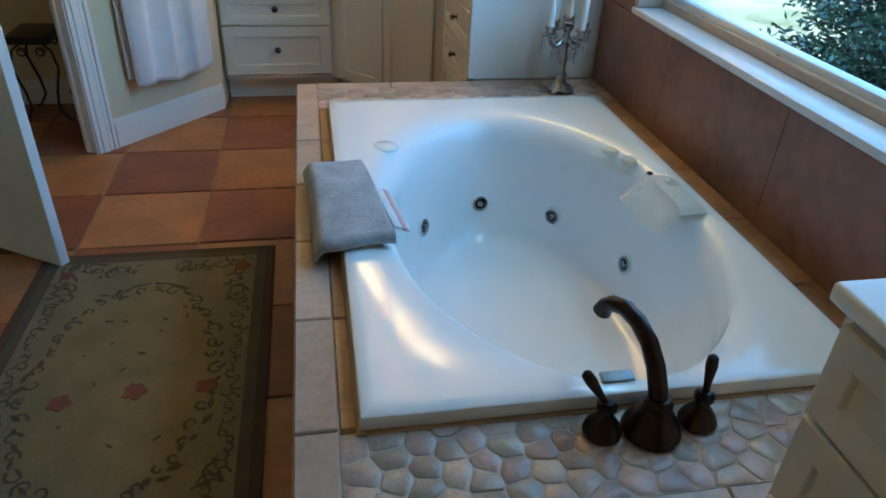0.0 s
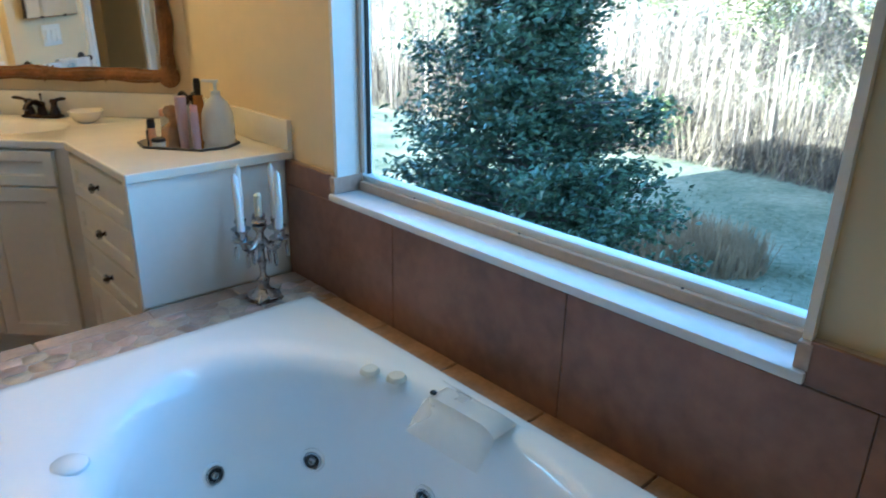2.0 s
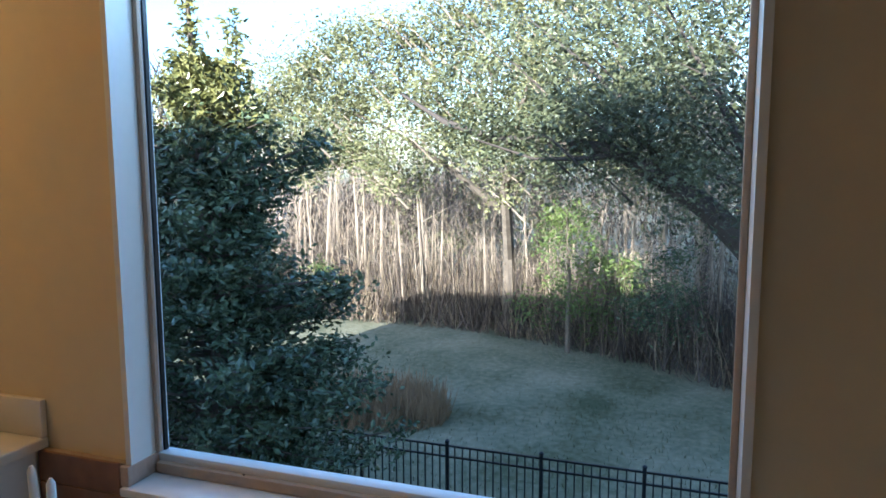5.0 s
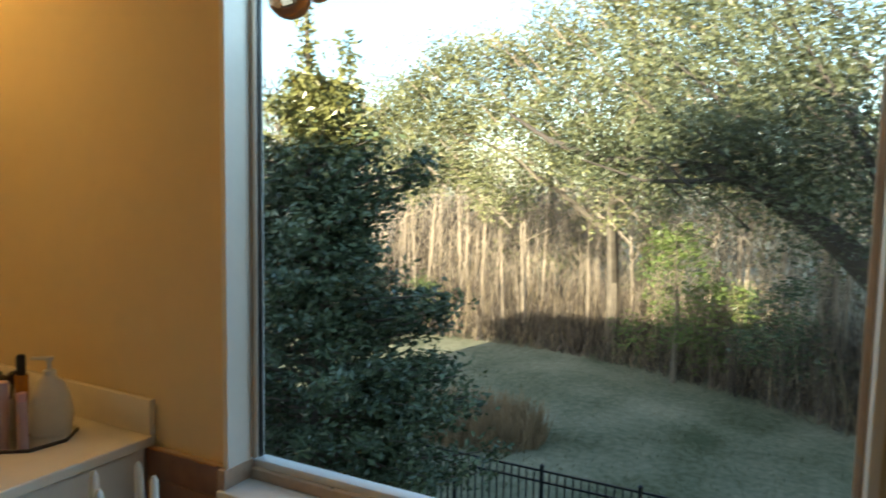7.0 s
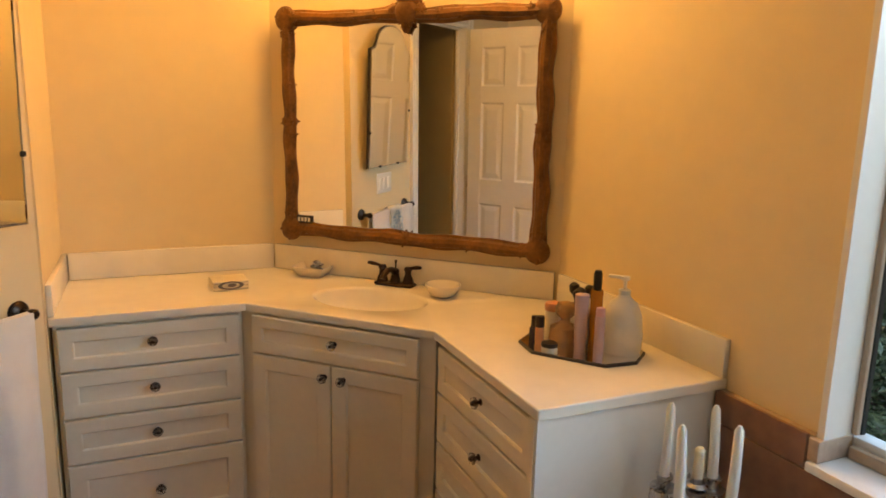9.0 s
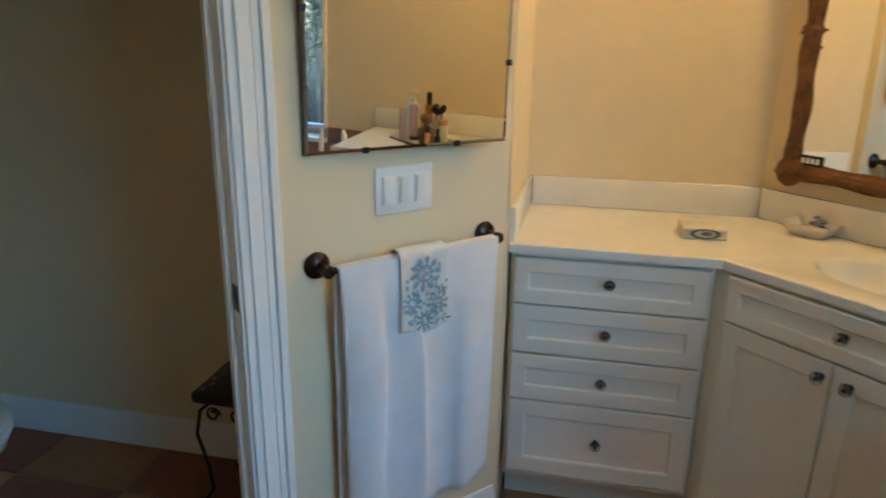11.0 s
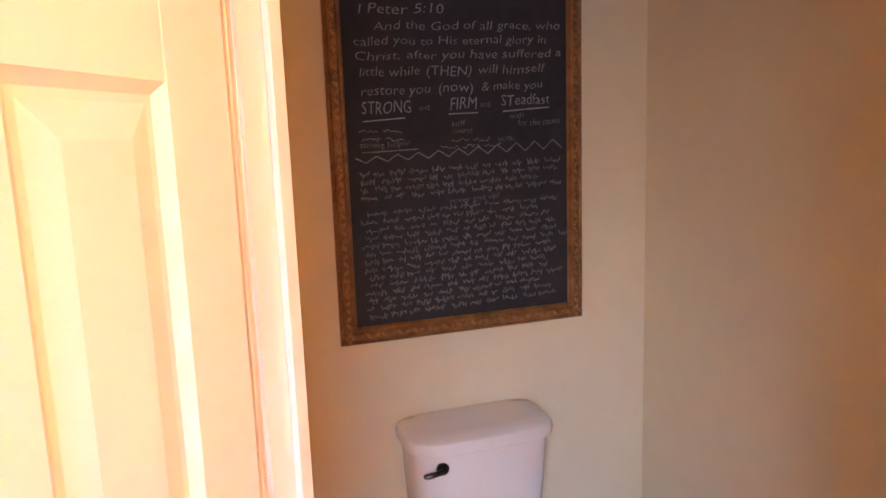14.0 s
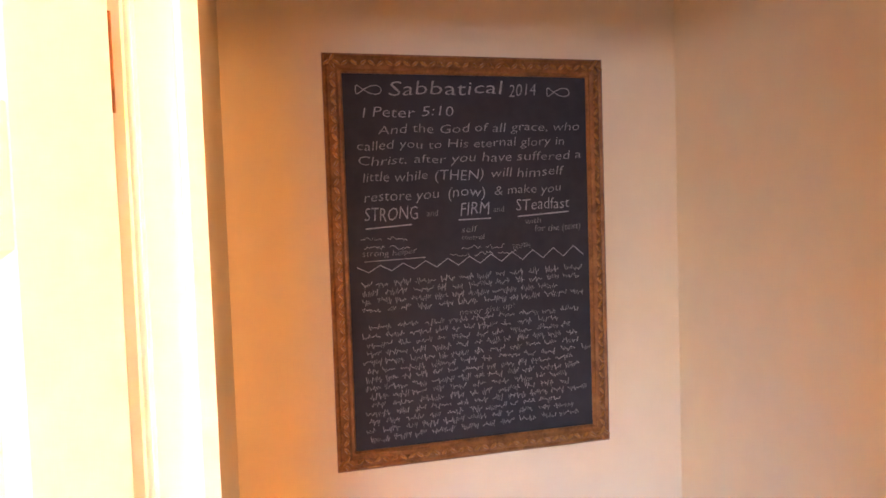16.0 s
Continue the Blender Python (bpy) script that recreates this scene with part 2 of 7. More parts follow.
PLATE = mat("switch plastic", (0.80, 0.78, 0.74), 0.3, var=0.02, bump=0.0)
GLASS = pane_glass("window glass")
BULB = glow("lamp glass", (1.0, 0.60, 0.20), 1.6)
LEATHER = mat("black wire", (0.02, 0.018, 0.017), 0.4, 0.4, var=0.2)
RUGF = mat("rug field", (0.205, 0.172, 0.098), 0.95, var=0.22, scale=7, fine=160, bump=0.7, bscale=520)
RUGB = mat("rug border", (0.095, 0.080, 0.050), 0.95, var=0.25, scale=9, fine=160, bump=0.7, bscale=520)
RUGE = mat("rug brown edge", (0.085, 0.052, 0.032), 0.95, var=0.25, scale=9, fine=160, bump=0.7, bscale=520)
RUGS = mat("rug scroll green", (0.088, 0.076, 0.046), 0.95, var=0.3, scale=20, fine=200, bump=0.5, bscale=520)
RUGO = mat("rug oval ochre", (0.225, 0.180, 0.088), 0.95, var=0.2, scale=8, fine=160, bump=0.7, bscale=520)
ROSE = mat("rug rose", (0.185, 0.070, 0.048), 0.95, var=0.35, scale=40, fine=220, bump=0.5, bscale=520)
GRASS = mat("winter lawn", (0.120, 0.140, 0.058), 0.95, var=0.45, scale=0.5, fine=6, bump=0.6, bscale=14, second=(0.270, 0.250, 0.165))
LEAFM = mat("glossy evergreen leaves", (0.060, 0.098, 0.052), 0.22, var=0.6, scale=2.2, fine=14, bump=0.0, second=(0.160, 0.200, 0.105))
# sunlight on the evergreen's top is put into these young leaves' colour
LEAF_SUN = mat("sunlit yellow-green young leaves", (0.120, 0.140, 0.042), 0.3, var=0.5, scale=2.2, fine=14, bump=0.0, second=(0.270, 0.250, 0.080))
LEAFO = mat("oak leaves", (0.090, 0.105, 0.042), 0.5, var=0.5, scale=0.9, fine=5, bump=0.0, second=(0.270, 0.260, 0.110))
# oak leaves again, with the near oak's shade put into the colour
LEAF_SHADE = mat("shaded oak leaves", (0.040, 0.056, 0.026), 0.42, var=0.5, scale=1.1, fine=6, bump=0.0, second=(0.155, 0.165, 0.080))
LEAFB = mat("young pine green", (0.070, 0.120, 0.025), 0.6, var=0.4, scale=1.0, bump=0.0, second=(0.16, 0.20, 0.05))
BARK = mat("grey bark", (0.13, 0.105, 0.080), 0.9, var=0.35, scale=3, fine=20, bump=0.8, bscale=18)
# bark darkened so that the near oak's limbs look shaded
BARK_SHADE = mat("shaded oak bark", (0.070, 0.056, 0.045), 0.9, var=0.35, scale=3, fine=20, bump=0.8, bscale=18)
TAN = mat("pale dry trunks", (0.33, 0.262, 0.195), 0.9, var=0.35, scale=0.6, fine=6, bump=0.5, bscale=9)
# purple-brown brush, darkened to give the wood shadowy gaps
BRUSH_SHADE = mat("shaded brush", (0.060, 0.046, 0.040), 0.95, var=0.5, scale=0.6, fine=5, bump=0.0, second=(0.125, 0.095, 0.075))
BRUSH = mat("dry brush", (0.155, 0.115, 0.085), 0.95, var=0.45, scale=0.7, fine=5, bump=0.0, second=(0.30, 0.23, 0.14))
REED = mat("dry tall grass", (0.26, 0.17, 0.09), 0.95, var=0.35, scale=2, bump=0.0)
IRON = mat("black fence paint", (0.010, 0.011, 0.013), 0.4, var=0.2)
BRICKM = mat("house siding", (0.42, 0.38, 0.33), 0.8, var=0.1, scale=2, bump=0.2)
ROOFM = mat("roof shingle", (0.10, 0.09, 0.085), 0.9, var=0.3, scale=3, bump=0.5, bscale=20)

# ---- structure ----
CEILZ = 2.70
WX, NY = 1.365, 4.44            # window wall and north wall faces
TA = 48.5                       # heading of the slanted wall with the small door
TW = pose(-0.282, 3.815, 0, 0, 0, TA)
MW = pose(0.54, 4.44, 0, 0, 0, -45)
WW = pose(-2.19, 3.40, 0, 0, 0, 90)
WY0, WY1, WZ0, WZ1 = 1.181, 2.578, 0.806, 2.25   # window opening
D0, D1, DH = -1.385, -0.665, 2.04                # small door's opening, along the slanted wall


def wall(name, boxes, m=None, material=None):
    bm = bmesh.new()
    for b in boxes:
        box(bm, *b)
    return solid(name, bm, material or PAINT, "smooth cream-painted plaster wall", "wall", m=m)


wall("wall_east", [(WX, 1.486, WY1, 3.70, 0, CEILZ), (WX, 1.486, -1.4, WY0, 0, CEILZ), (WX, 1.486, WY0, WY1, 0, WZ0 - 0.03), (WX, 1.486, WY0, WY1, WZ1, CEILZ)])
wall("wall_north", [(-0.32, 0.60, NY, NY + 0.1, 0, CEILZ)])
wall("wall_mirror", [(-0.03, 1.20, 0, 0.1, 0, CEILZ)], MW)
wall("wall_alcove", [(-0.32, -0.222, 3.915, NY, 0, CEILZ)])
wall("wall_slanted", [(D1 + 0.02, 0.088, 0, 0.07, 0, CEILZ), (-2.35, D0 - 0.02, 0, 0.07, 0, CEILZ), (D0 - 0.02, D1 + 0.02, 0, 0.07, DH + 0.02, CEILZ)], TW)
wall("wall_west", [(-1.86, -1.76, -1.4, 2.2, 0, CEILZ)])
wall("wall_south", [(-1.86, 1.52, -1.4, -1.3, 0, CEILZ)])
wall("wall_closet_west", [(-2.29, -2.19, 2.7, 4.1, 0, CEILZ)])
wall("wall_closet_north", [(-2.19, -0.30, 3.99, 4.09, 0, CEILZ)])
wall("wall_closet_south", [(-2.19, -1.36, 2.70, 2.80, 0, CEILZ)])
bm = bmesh.new()
box(bm, -2.35, 1.55, -1.45, 4.6, CEILZ, CEILZ + 0.1)
solid("ceiling", bm, CEIL, "flat white plaster ceiling", "ceiling")
bm = bmesh.new()
box(bm, -2.35, 1.55, -1.45, 4.6, -0.12, -0.006)
floor = solid("floor", bm, mat("dark floor grout", (0.27, 0.175, 0.11), 0.9, var=0.2, scale=8, bump=0.3), "checkered orange and red terracotta tile floor", "floor")

# baseboards with a stepped moulding


def baseboard(name, x0, x1, m):
    bm = bmesh.new()
    prof = [(0, 0), (-0.014, 0), (-0.014, 0.092), (-0.011, 0.102), (-0.008, 0.108), (-0.008, 0.118), (-0.004, 0.128), (0, 0.130)]
    a = [bm.verts.new((x0, y, z)) for y, z in prof]
    b = [bm.verts.new((x1, y, z)) for y, z in prof]
    for i in range(len(prof) - 1):
        bm.faces.new((a[i], a[i + 1], b[i + 1], b[i]))
    bm.faces.new(a[::-1])
    bm.faces.new(b)
    bmesh.ops.recalc_face_normals(bm, faces=bm.faces[:])
    return solid(name, bm, WHITE, "white painted wooden baseboard with a moulded top", "baseboard", m=m)


baseboard("baseboard", D1 + 0.105, 0.075, TW)
baseboard("baseboard", -2.05, D0 - 0.105, TW)
baseboard("baseboard", -1.70, 0.09, pose(-0.42, 3.99, 0))
baseboard("baseboard", -0.56, 0.576, WW)
baseboard("baseboard", 0.0, 0.85, pose(-1.36, 2.80, 0, 0, 0, 180))
baseboard("baseboard", 0, 3.4, pose(-1.76, -1.25, 0, 0, 0, 90))
baseboard("baseboard", 0, 2.5, pose(0.76, -1.3, 0, 0, 0, 180))

# door frame: lining, stop and moulded casing on both sides


def casing_bar(bm, x0, x1, z0, z1, side):
    w = x1 - x0
    if side == 0:
        for k, (o0, o1, d) in enumerate(((0.0, 0.20, 0.020), (0.22, 0.42, 0.014), (0.44, 0.78, 0.017), (0.80, 1.0, 0.011))):
            box(bm, x0 + o0 * w, x0 + o1 * w, -d, 0, z0, z1, 0.002, 1)
        box(bm, x0, x1, -0.009, 0, z0, z1)
    elif side == 1:
        for k, (o0, o1, d) in enumerate(((0.8, 1.0, 0.020), (0.58, 0.78, 0.014), (0.22, 0.56, 0.017), (0.0, 0.20, 0.011))):
            box(bm, x0 + o0 * w, x0 + o1 * w, -d, 0, z0, z1, 0.002, 1)
        box(bm, x0, x1, -0.009, 0, z0, z1)


door_frame = thing("door_frame", TW, "white painted door frame with fluted casing", "door frame", "", "structure")
for nm, sgn in (("casing", 1), ("casing", -1)):
    bm = bmesh.new()
    off = Matrix.Identity(4) if sgn == 1 else Matrix.Translation((0, 0.07, 0)) @ Matrix.Diagonal((1, -1, 1, 1))
    casing_bar(bm, D1 + 0.006, D1 + 0.096, 0, DH + 0.096, 1)
    casing_bar(bm, D0 - 0.096, D0 - 0.006, 0, DH + 0.096, 0)
    for o0, o1, d in ((0.8, 1.0, 0.020), (0.58, 0.78, 0.014), (0.22, 0.56, 0.017), (0.0, 0.20, 0.011)):
        box(bm, D0 - 0.006, D1 + 0.006, -d, 0, DH + 0.006 + o0 * 0.09, DH + 0.006 + o1 * 0.09, 0.002, 1)
    bm.transform(off)
    bmesh.ops.recalc_face_normals(bm, faces=bm.faces[:])
    part(nm, bm, WHITE, door_frame)
bm = bmesh.new()
box(bm, D1, D1 + 0.02, -0.001, 0.071, 0, DH)
box(bm, D0 - 0.02, D0, -0.001, 0.071, 0, DH)
box(bm, D0, D1, -0.001, 0.071, DH, DH + 0.02)
part("lining", bm, WHITE, door_frame)
bm = bmesh.new()
box(bm, D1 - 0.011, D1 - 0.001, 0.042, 0.066, 0, DH, 0.001, 1)
box(bm, D0 + 0.001, D0 + 0.011, 0.042, 0.066, 0, DH, 0.001, 1)
box(bm, D0, D1, 0.042, 0.066, DH - 0.011, DH - 0.001, 0.001, 1)
part("door_stop", bm, WHITE, door_frame)
bm = bmesh.new()
box(bm, D1 - 0.003, D1 - 0.0005, 0.006, 0.036, 0.868, 0.928, 0.001, 1)
box(bm, D1 - 0.0045, D1 - 0.002, 0.013, 0.028, 0.886, 0.912, 0.001, 1)
part("strike_plate", bm, BRONZE, door_frame, "dark bronze strike plate")

# six-panel door, opened outwards
DOORW = 0.668
door = thing("door_1", pose(-1.184, 2.732, 0.012, 0, 0, -32.1), "white six-panel door standing open beside the rug", "door", "", "structure")
bm = bmesh.new()
st, mid = 0.105, 0.10
pw = (DOORW - 2 * st - mid) / 2
rows = ((0.22, 0.83), (1.00, 1.532), (1.64, 1.90))
xs = ((st, st + pw), (st + pw + mid, DOORW - st))
box(bm, 0, st, 0, 0.035, 0, 2.02, 0.002, 1)
box(bm, DOORW - st, DOORW, 0, 0.035, 0, 2.02, 0.002, 1)
box(bm, st + pw, st + pw + mid, 0.0003, 0.0347, 0, 2.02)
for z0, z1 in ((0, 0.22), (0.83, 1.00), (1.532, 1.64), (1.90, 2.02)):
    box(bm, st, DOORW - st, 0.0002, 0.0348, z0, z1)
part("door_leaf", bm, WHITE, door, m=Matrix.Translation((0, 0.0, 0)))
for z0, z1 in rows:
    for x0, x1 in xs:
        bm = bmesh.new()
        for s in (1, -1):
            def ring(i, d):
                y = 0.0175 - s * d
                return [bm.verts.new(v) for v in ((x0 + i, y, z0 + i), (x1 - i, y, z0 + i), (x1 - i, y, z1 - i), (x0 + i, y, z1 - i))]
            rs = [ring(0.0, 0.0168), ring(0.006, 0.0125), ring(0.012, 0.0085), ring(0.020, 0.0085), ring(0.050, 0.0148)]
            for a, c in zip(rs, rs[1:]):
                for k in range(4):
                    bm.faces.new((a[k], a[(k + 1) % 4], c[(k + 1) % 4], c[k]))
            bm.faces.new(rs[-1])
        bmesh.ops.recalc_face_normals(bm, faces=bm.faces[:])
        part("door_panel", bm, WHITE, door, smooth=False)
bm = bmesh.new()
for s in (0, 1):
    mm = Matrix.Translation((DOORW - 0.062, 0.035 * s, 0.915)) @ pose(0, 0, 0, -90 if s else 90)
    lathe(bm, [(0, 0), (0.032, 0), (0.032, 0.004), (0.026, 0.009), (0.011, 0.012), (0.010, 0.032), (0.022, 0.040), (0.029, 0.053), (0.026, 0.066), (0.012, 0.072), (0, 0.073)], 24, m=mm)
part("door_knob", bm, SILVER, door, "brushed nickel round door knob")
for z in (0.25, 0.98, 1.69):
    bm = bmesh.new()
    tube(bm, [(-0.004, -0.004, z - 0.044), (-0.004, -0.004, z + 0.044)], 0.006, 10)
    box(bm, 0.0, 0.002, -0.001, 0.030, z - 0.044, z + 0.044)
    box(bm, -0.003, -0.001, 0.002, 0.034, z - 0.044, z + 0.044)
    box(bm, 0.001, 0.022, -0.0025, -0.0005, z - 0.044, z + 0.044, 0.001, 1)
    part("hinge", bm, FRAME, door, "aged bronze butt hinge")

# ---- window ----
win = thing("window_1", pose(0, 0, 0), "large fixed window in a white frame over the tub", "window", "", "structure")
bm = bmesh.new()
JX = 1.445
box(bm, 1.349, JX, WY1 - 0.016, WY1, 0.855, WZ1)
box(bm, 1.349, JX, WY0, WY0 + 0.016, 0.855, WZ1)
box(bm, 1.349, JX, WY0, WY1, WZ1 - 0.016, WZ1)
part("window_lining", bm, WHITE, win, "white painted window reveal")
bm = bmesh.new()
f0, f1 = 1.443, 1.485
for a in ((WY1 - 0.014, WY1), (WY0, WY0 + 0.014)):
    box(bm, f0, f1, a[0], a[1], WZ0, WZ1, 0.003, 2)
box(bm, f0 + 0.0005, f1, WY0 + 0.014, WY1 - 0.014, WZ0 - 0.01, WZ0 + 0.046, 0.003, 2)
box(bm, f0 + 0.0005, f1, WY0 + 0.014, WY1 - 0.014, WZ1 - 0.045, WZ1, 0.003, 2)
part("window_frame", bm, mat("white vinyl", (0.80, 0.81, 0.82), 0.35, var=0.03), win)
bm = bmesh.new()
for a in ((WY1 - 0.020, WY1 - 0.013), (WY0 + 0.013, WY0 + 0.020)):
    box(bm, 1.462, 1.474, a[0], a[1], WZ0 + 0.03, WZ1 - 0.04)
part("gasket", bm, BLACK, win, "black rubber glazing gasket")
bm = bmesh.new()
grid(bm, lambda u, v: (1.470, WY0 + 0.012 + u * (WY1 - WY0 - 0.024), WZ0 + 0.034 + v * (WZ1 - WZ0 - 0.078)), 1, 1)
gl = part("pane", bm, GLASS, win, "clear window pane")
gl.visible_shadow = False
bm = bmesh.new()
box(bm, 1.326, 1.442, WY0 - 0.006, WY1 + 0.004, WZ0 - 0.022, WZ0, 0.004, 2)
part("window_sill", bm, mat("sill marble", (0.80, 0.79, 0.78), 0.22, var=0.05, scale=9, bump=0.02), win, "polished white window sill")
bm = bmesh.new()
box(bm, 1.425, 1.444, WY0 + 0.02, WY1 - 0.02, WZ0 + 0.0005, WZ0 + 0.028, 0.003, 2)
part("stop_bead", bm, mat("beige bead", (0.48, 0.36, 0.26), 0.5), win, "beige wooden stop bead")
for y0, y1 in ((WY0 + 0.0165, WY0 + 0.030), (WY1 - 0.030, WY1 - 0.0165)):
    bm = bmesh.new()
    box(bm, 1.430, 1.4425, y0, y1, 0.860, WZ1 - 0.018, 0.003, 2)
    part("stop_bead", bm, bpy.data.materials["beige bead"], win, "beige wooden stop bead")
for y in (1.46, 1.90, 2.30):
    bm = bmesh.new()
    ball(bm, (1.434, y, WZ0 + 0.029), 0.0035, sub=1)
    part("nail", bm, DARKWOOD, win)

# stone wainscot behind the tub, in large tiles with a narrow top course
wains = thing("tub_wainscot", pose(0, 0, 0), "brown stone tile wainscot between tub and window", "tile wainscot", "", "structure")
bm = bmesh.new()
box(bm, 1.345, WX, 0.70, 2.853, 0.40, 0.782)
box(bm, 1.345, WX, WY1 + 0.002, 2.853, 0.782, 0.860)
box(bm, 1.345, WX, 0.70, WY0 - 0.002, 0.782, 0.860)
part("backing", bm, GROUT, wains)
TILEJ = [0.70, 1.06, 1.67, 2.28, 2.853]
for a, b in zip(TILEJ, TILEJ[1:]):
    bm = bmesh.new()
    box(bm, 1.336, 1.3455, a + 0.0008, b - 0.0008, 0.40, 0.780, 0.0015, 1)
    part("tile", bm, STONE, wains)
for a, b in ((0.70, WY0 - 0.002), (WY1 + 0.012, 2.853)):
    bm = bmesh.new()
    box(bm, 1.336, 1.3455, a + 0.001, b - 0.001, 0.7825, 0.862, 0.0015, 1)
    part("tile", bm, STONE, wains)
for y0, y1 in ((WY1 - 0.0175, WY1 + 0.008), (WY0 - 0.008, WY0 + 0.0175)):
    bm = bmesh.new()
    box(bm, 1.335, 1.4425, y0, y1, WZ0 + 0.001, 0.857, 0.0015, 1)
    part("tile", bm, BORDER, wains)

# ---- tub deck ----
DX, DZ = 0.175, 0.468
DY0, DY1 = 0.80, 2.835
deck = thing("tub_deck", pose(0, 0, 0), "raised tub deck clad in pink stone and flat pebbles", "tub deck", "", "structure")
bm = bmesh.new()
box(bm, DX + 0.008, 0.285, DY0 + 0.008, DY1 - 0.008, 0, DZ - 0.006)
box(bm, 0.285, 1.345, DY0 + 0.008, 1.092, 0, DZ - 0.006)
box(bm, 0.285, 1.345, 2.562, DY1 - 0.008, 0, DZ - 0.006)
box(bm, 1.232, 1.345, 1.092, 2.562, 0, DZ - 0.006)
box(bm, 0.83, 1.345, DY1 - 0.008, 2.853, 0, DZ - 0.006)
part("deck_core", bm, GROUT, deck)
for y0, y1 in ((DY0 + 0.106, 1.091), (2.565, DY1 - 0.063)):
    bm = bmesh.new()
    box(bm, DX + 0.0735, 1.3445, y0, y1, DZ - 0.0055, DZ - 0.0022)
    part("pebble_grout", bm, mat("pale pebble grout", (0.50, 0.42, 0.33), 0.8, var=0.18, scale=14, bump=0.3), deck, "pale grout between the pebbles")
random.seed(5)


def slab(parent, x0, x1, y0, y1, z0, z1, material, name="tile", bev=0.003):
    bm = bmesh.new()
    box(bm, x0, x1, y0, y1, z0, z1, bev, 1)
    return part(name, bm, material, parent)


ys = [DY0, 1.10, 1.40, 1.70, 2.0, 2.30, 2.60, DY1]
for a, b in zip(ys, ys[1:]):
    slab(deck, DX, DX + 0.072, a + 0.0015, b - 0.0015, DZ - 0.012, DZ + random.uniform(-0.001, 0.001), BORDER)
    slab(deck, DX - 0.003, DX + 0.0078, a + 0.0015, b - 0.0015, 0.245, DZ - 0.0135, BORDER)
    slab(deck, DX - 0.003, DX + 0.0078, a + 0.0015, b - 0.0015, 0.008, 0.242, BORDER)
xs_ = [DX + 0.074, 0.52, 0.83, 1.10, 1.343]
for a, b in zip(xs_, xs_[1:]):
    slab(deck, a + 0.0015, b - 0.0015, DY1 - 0.062, DY1, DZ - 0.012, DZ + random.uniform(-0.001, 0.001), BORDER)
    slab(deck, a + 0.0015, b - 0.0015, DY0, DY0 + 0.105, DZ - 0.012, DZ + random.uniform(-0.001, 0.001), BORDER)
    if b < 0.9:
        slab(deck, a + 0.0015, b - 0.0015, DY0 - 0.003, DY0 + 0.0078, 0.008, DZ - 0.0135, BORDER)
        slab(deck, a + 0.0015, b - 0.0015, DY1 - 0.0078, DY1 + 0.003, 0.008, DZ - 0.0135, BORDER)


def cells(x0, x1, y0, y1, step, seed):
    """Irregular stones that fill a strip: each point's share of it, shrunk for the joint."""
    rnd = random.Random(seed)
    nx, ny = max(1, round((x1 - x0) / step)), max(1, round((y1 - y0) / step))
    pts = []
    for i in range(nx):
        for j in range(ny):
            pts.append(Vector((x0 + (i + 0.5 + rnd.uniform(-0.33, 0.33)) * (x1 - x0) / nx, y0 + (j + 0.5 + (0.25 if i % 2 else -0.25) * (ny > 1) + rnd.uniform(-0.2, 0.2)) * (y1 - y0) / ny)))
    out = []
    for p in pts:
        poly = [Vector(c) for c in ((x0, y0), (x1, y0), (x1, y1), (x0, y1))]
        for q in pts:
            d = q - p
            if q is p or d.length > 3.2 * step:
                continue
            mid, res = (p + q) / 2, []
            for a, b in zip(poly, poly[1:] + poly[:1]):
                da, db = (a - mid).dot(d), (b - mid).dot(d)
                if da <= 0:
                    res.append(a)
                if da * db < 0:
                    res.append(a + (b - a) * (da / (da - db)))
            poly = res
            if len(poly) < 3:
                break
        if len(poly) >= 3:
            out.append((p, poly))
    return out


def pebbles(parent, x0, x1, y0, y1, step, seed, z):
    rnd = random.Random(seed + 9)
    for p, poly in cells(x0, x1, y0, y1, step, seed):
        c = sum(poly, Vector((0, 0))) / len(poly)
        bm = bmesh.new()
        pts = []
        for a, b in zip(poly, poly[1:] + poly[:1]):
            pts += [a * 0.86 + b * 0.14, a * 0.14 + b * 0.86]
        h = z + rnd.uniform(-0.0008, 0.0008)
        rings = []
        for k, zz in ((0.93, z - 0.006), (0.95, h - 0.0018), (0.84, h)):
            rings.append([bm.verts.new((*(c + (q - c) * k), zz)) for q in pts])
        for a, b in zip(rings, rings[1:]):
            for i in range(len(a)):
                bm.faces.new((a[i], a[(i + 1) % len(a)], b[(i + 1) % len(a)], b[i]))
        bm.faces.new(rings[-1])
        part("pebble", bm, PEBBLE, parent)


pebbles(deck, DX + 0.074, 1.343, DY0 + 0.107, 1.090, 0.047, 3, DZ)
pebbles(deck, DX + 0.074, 1.343, 2.566, DY1 - 0.064, 0.055, 4, DZ)
for a, b in zip(ys, ys[1:]):
    slab(deck, DX + 0.0745, 0.279, max(a, 1.092) + 0.0015, min(b, 2.564) - 0.0015, DZ - 0.012, DZ + random.uniform(-0.0015, 0.0005), STONE2)
    slab(deck, 1.242, 1.334, max(a, 1.092) + 0.0015, min(b, 2.564) - 0.0015, DZ - 0.012, DZ, STONE2)

# ---- bath tub ----
tub = thing("bathtub", pose(0.785, 1.74, 0), "white acrylic drop-in whirlpool tub with oval basin", "bathtub")
N = 96
bm = bmesh.new()
rx0, rx1, ry0, ry1 = 0.281 - 0.785, 1.238 - 0.785, 1.088 - 1.74, 2.567 - 1.74


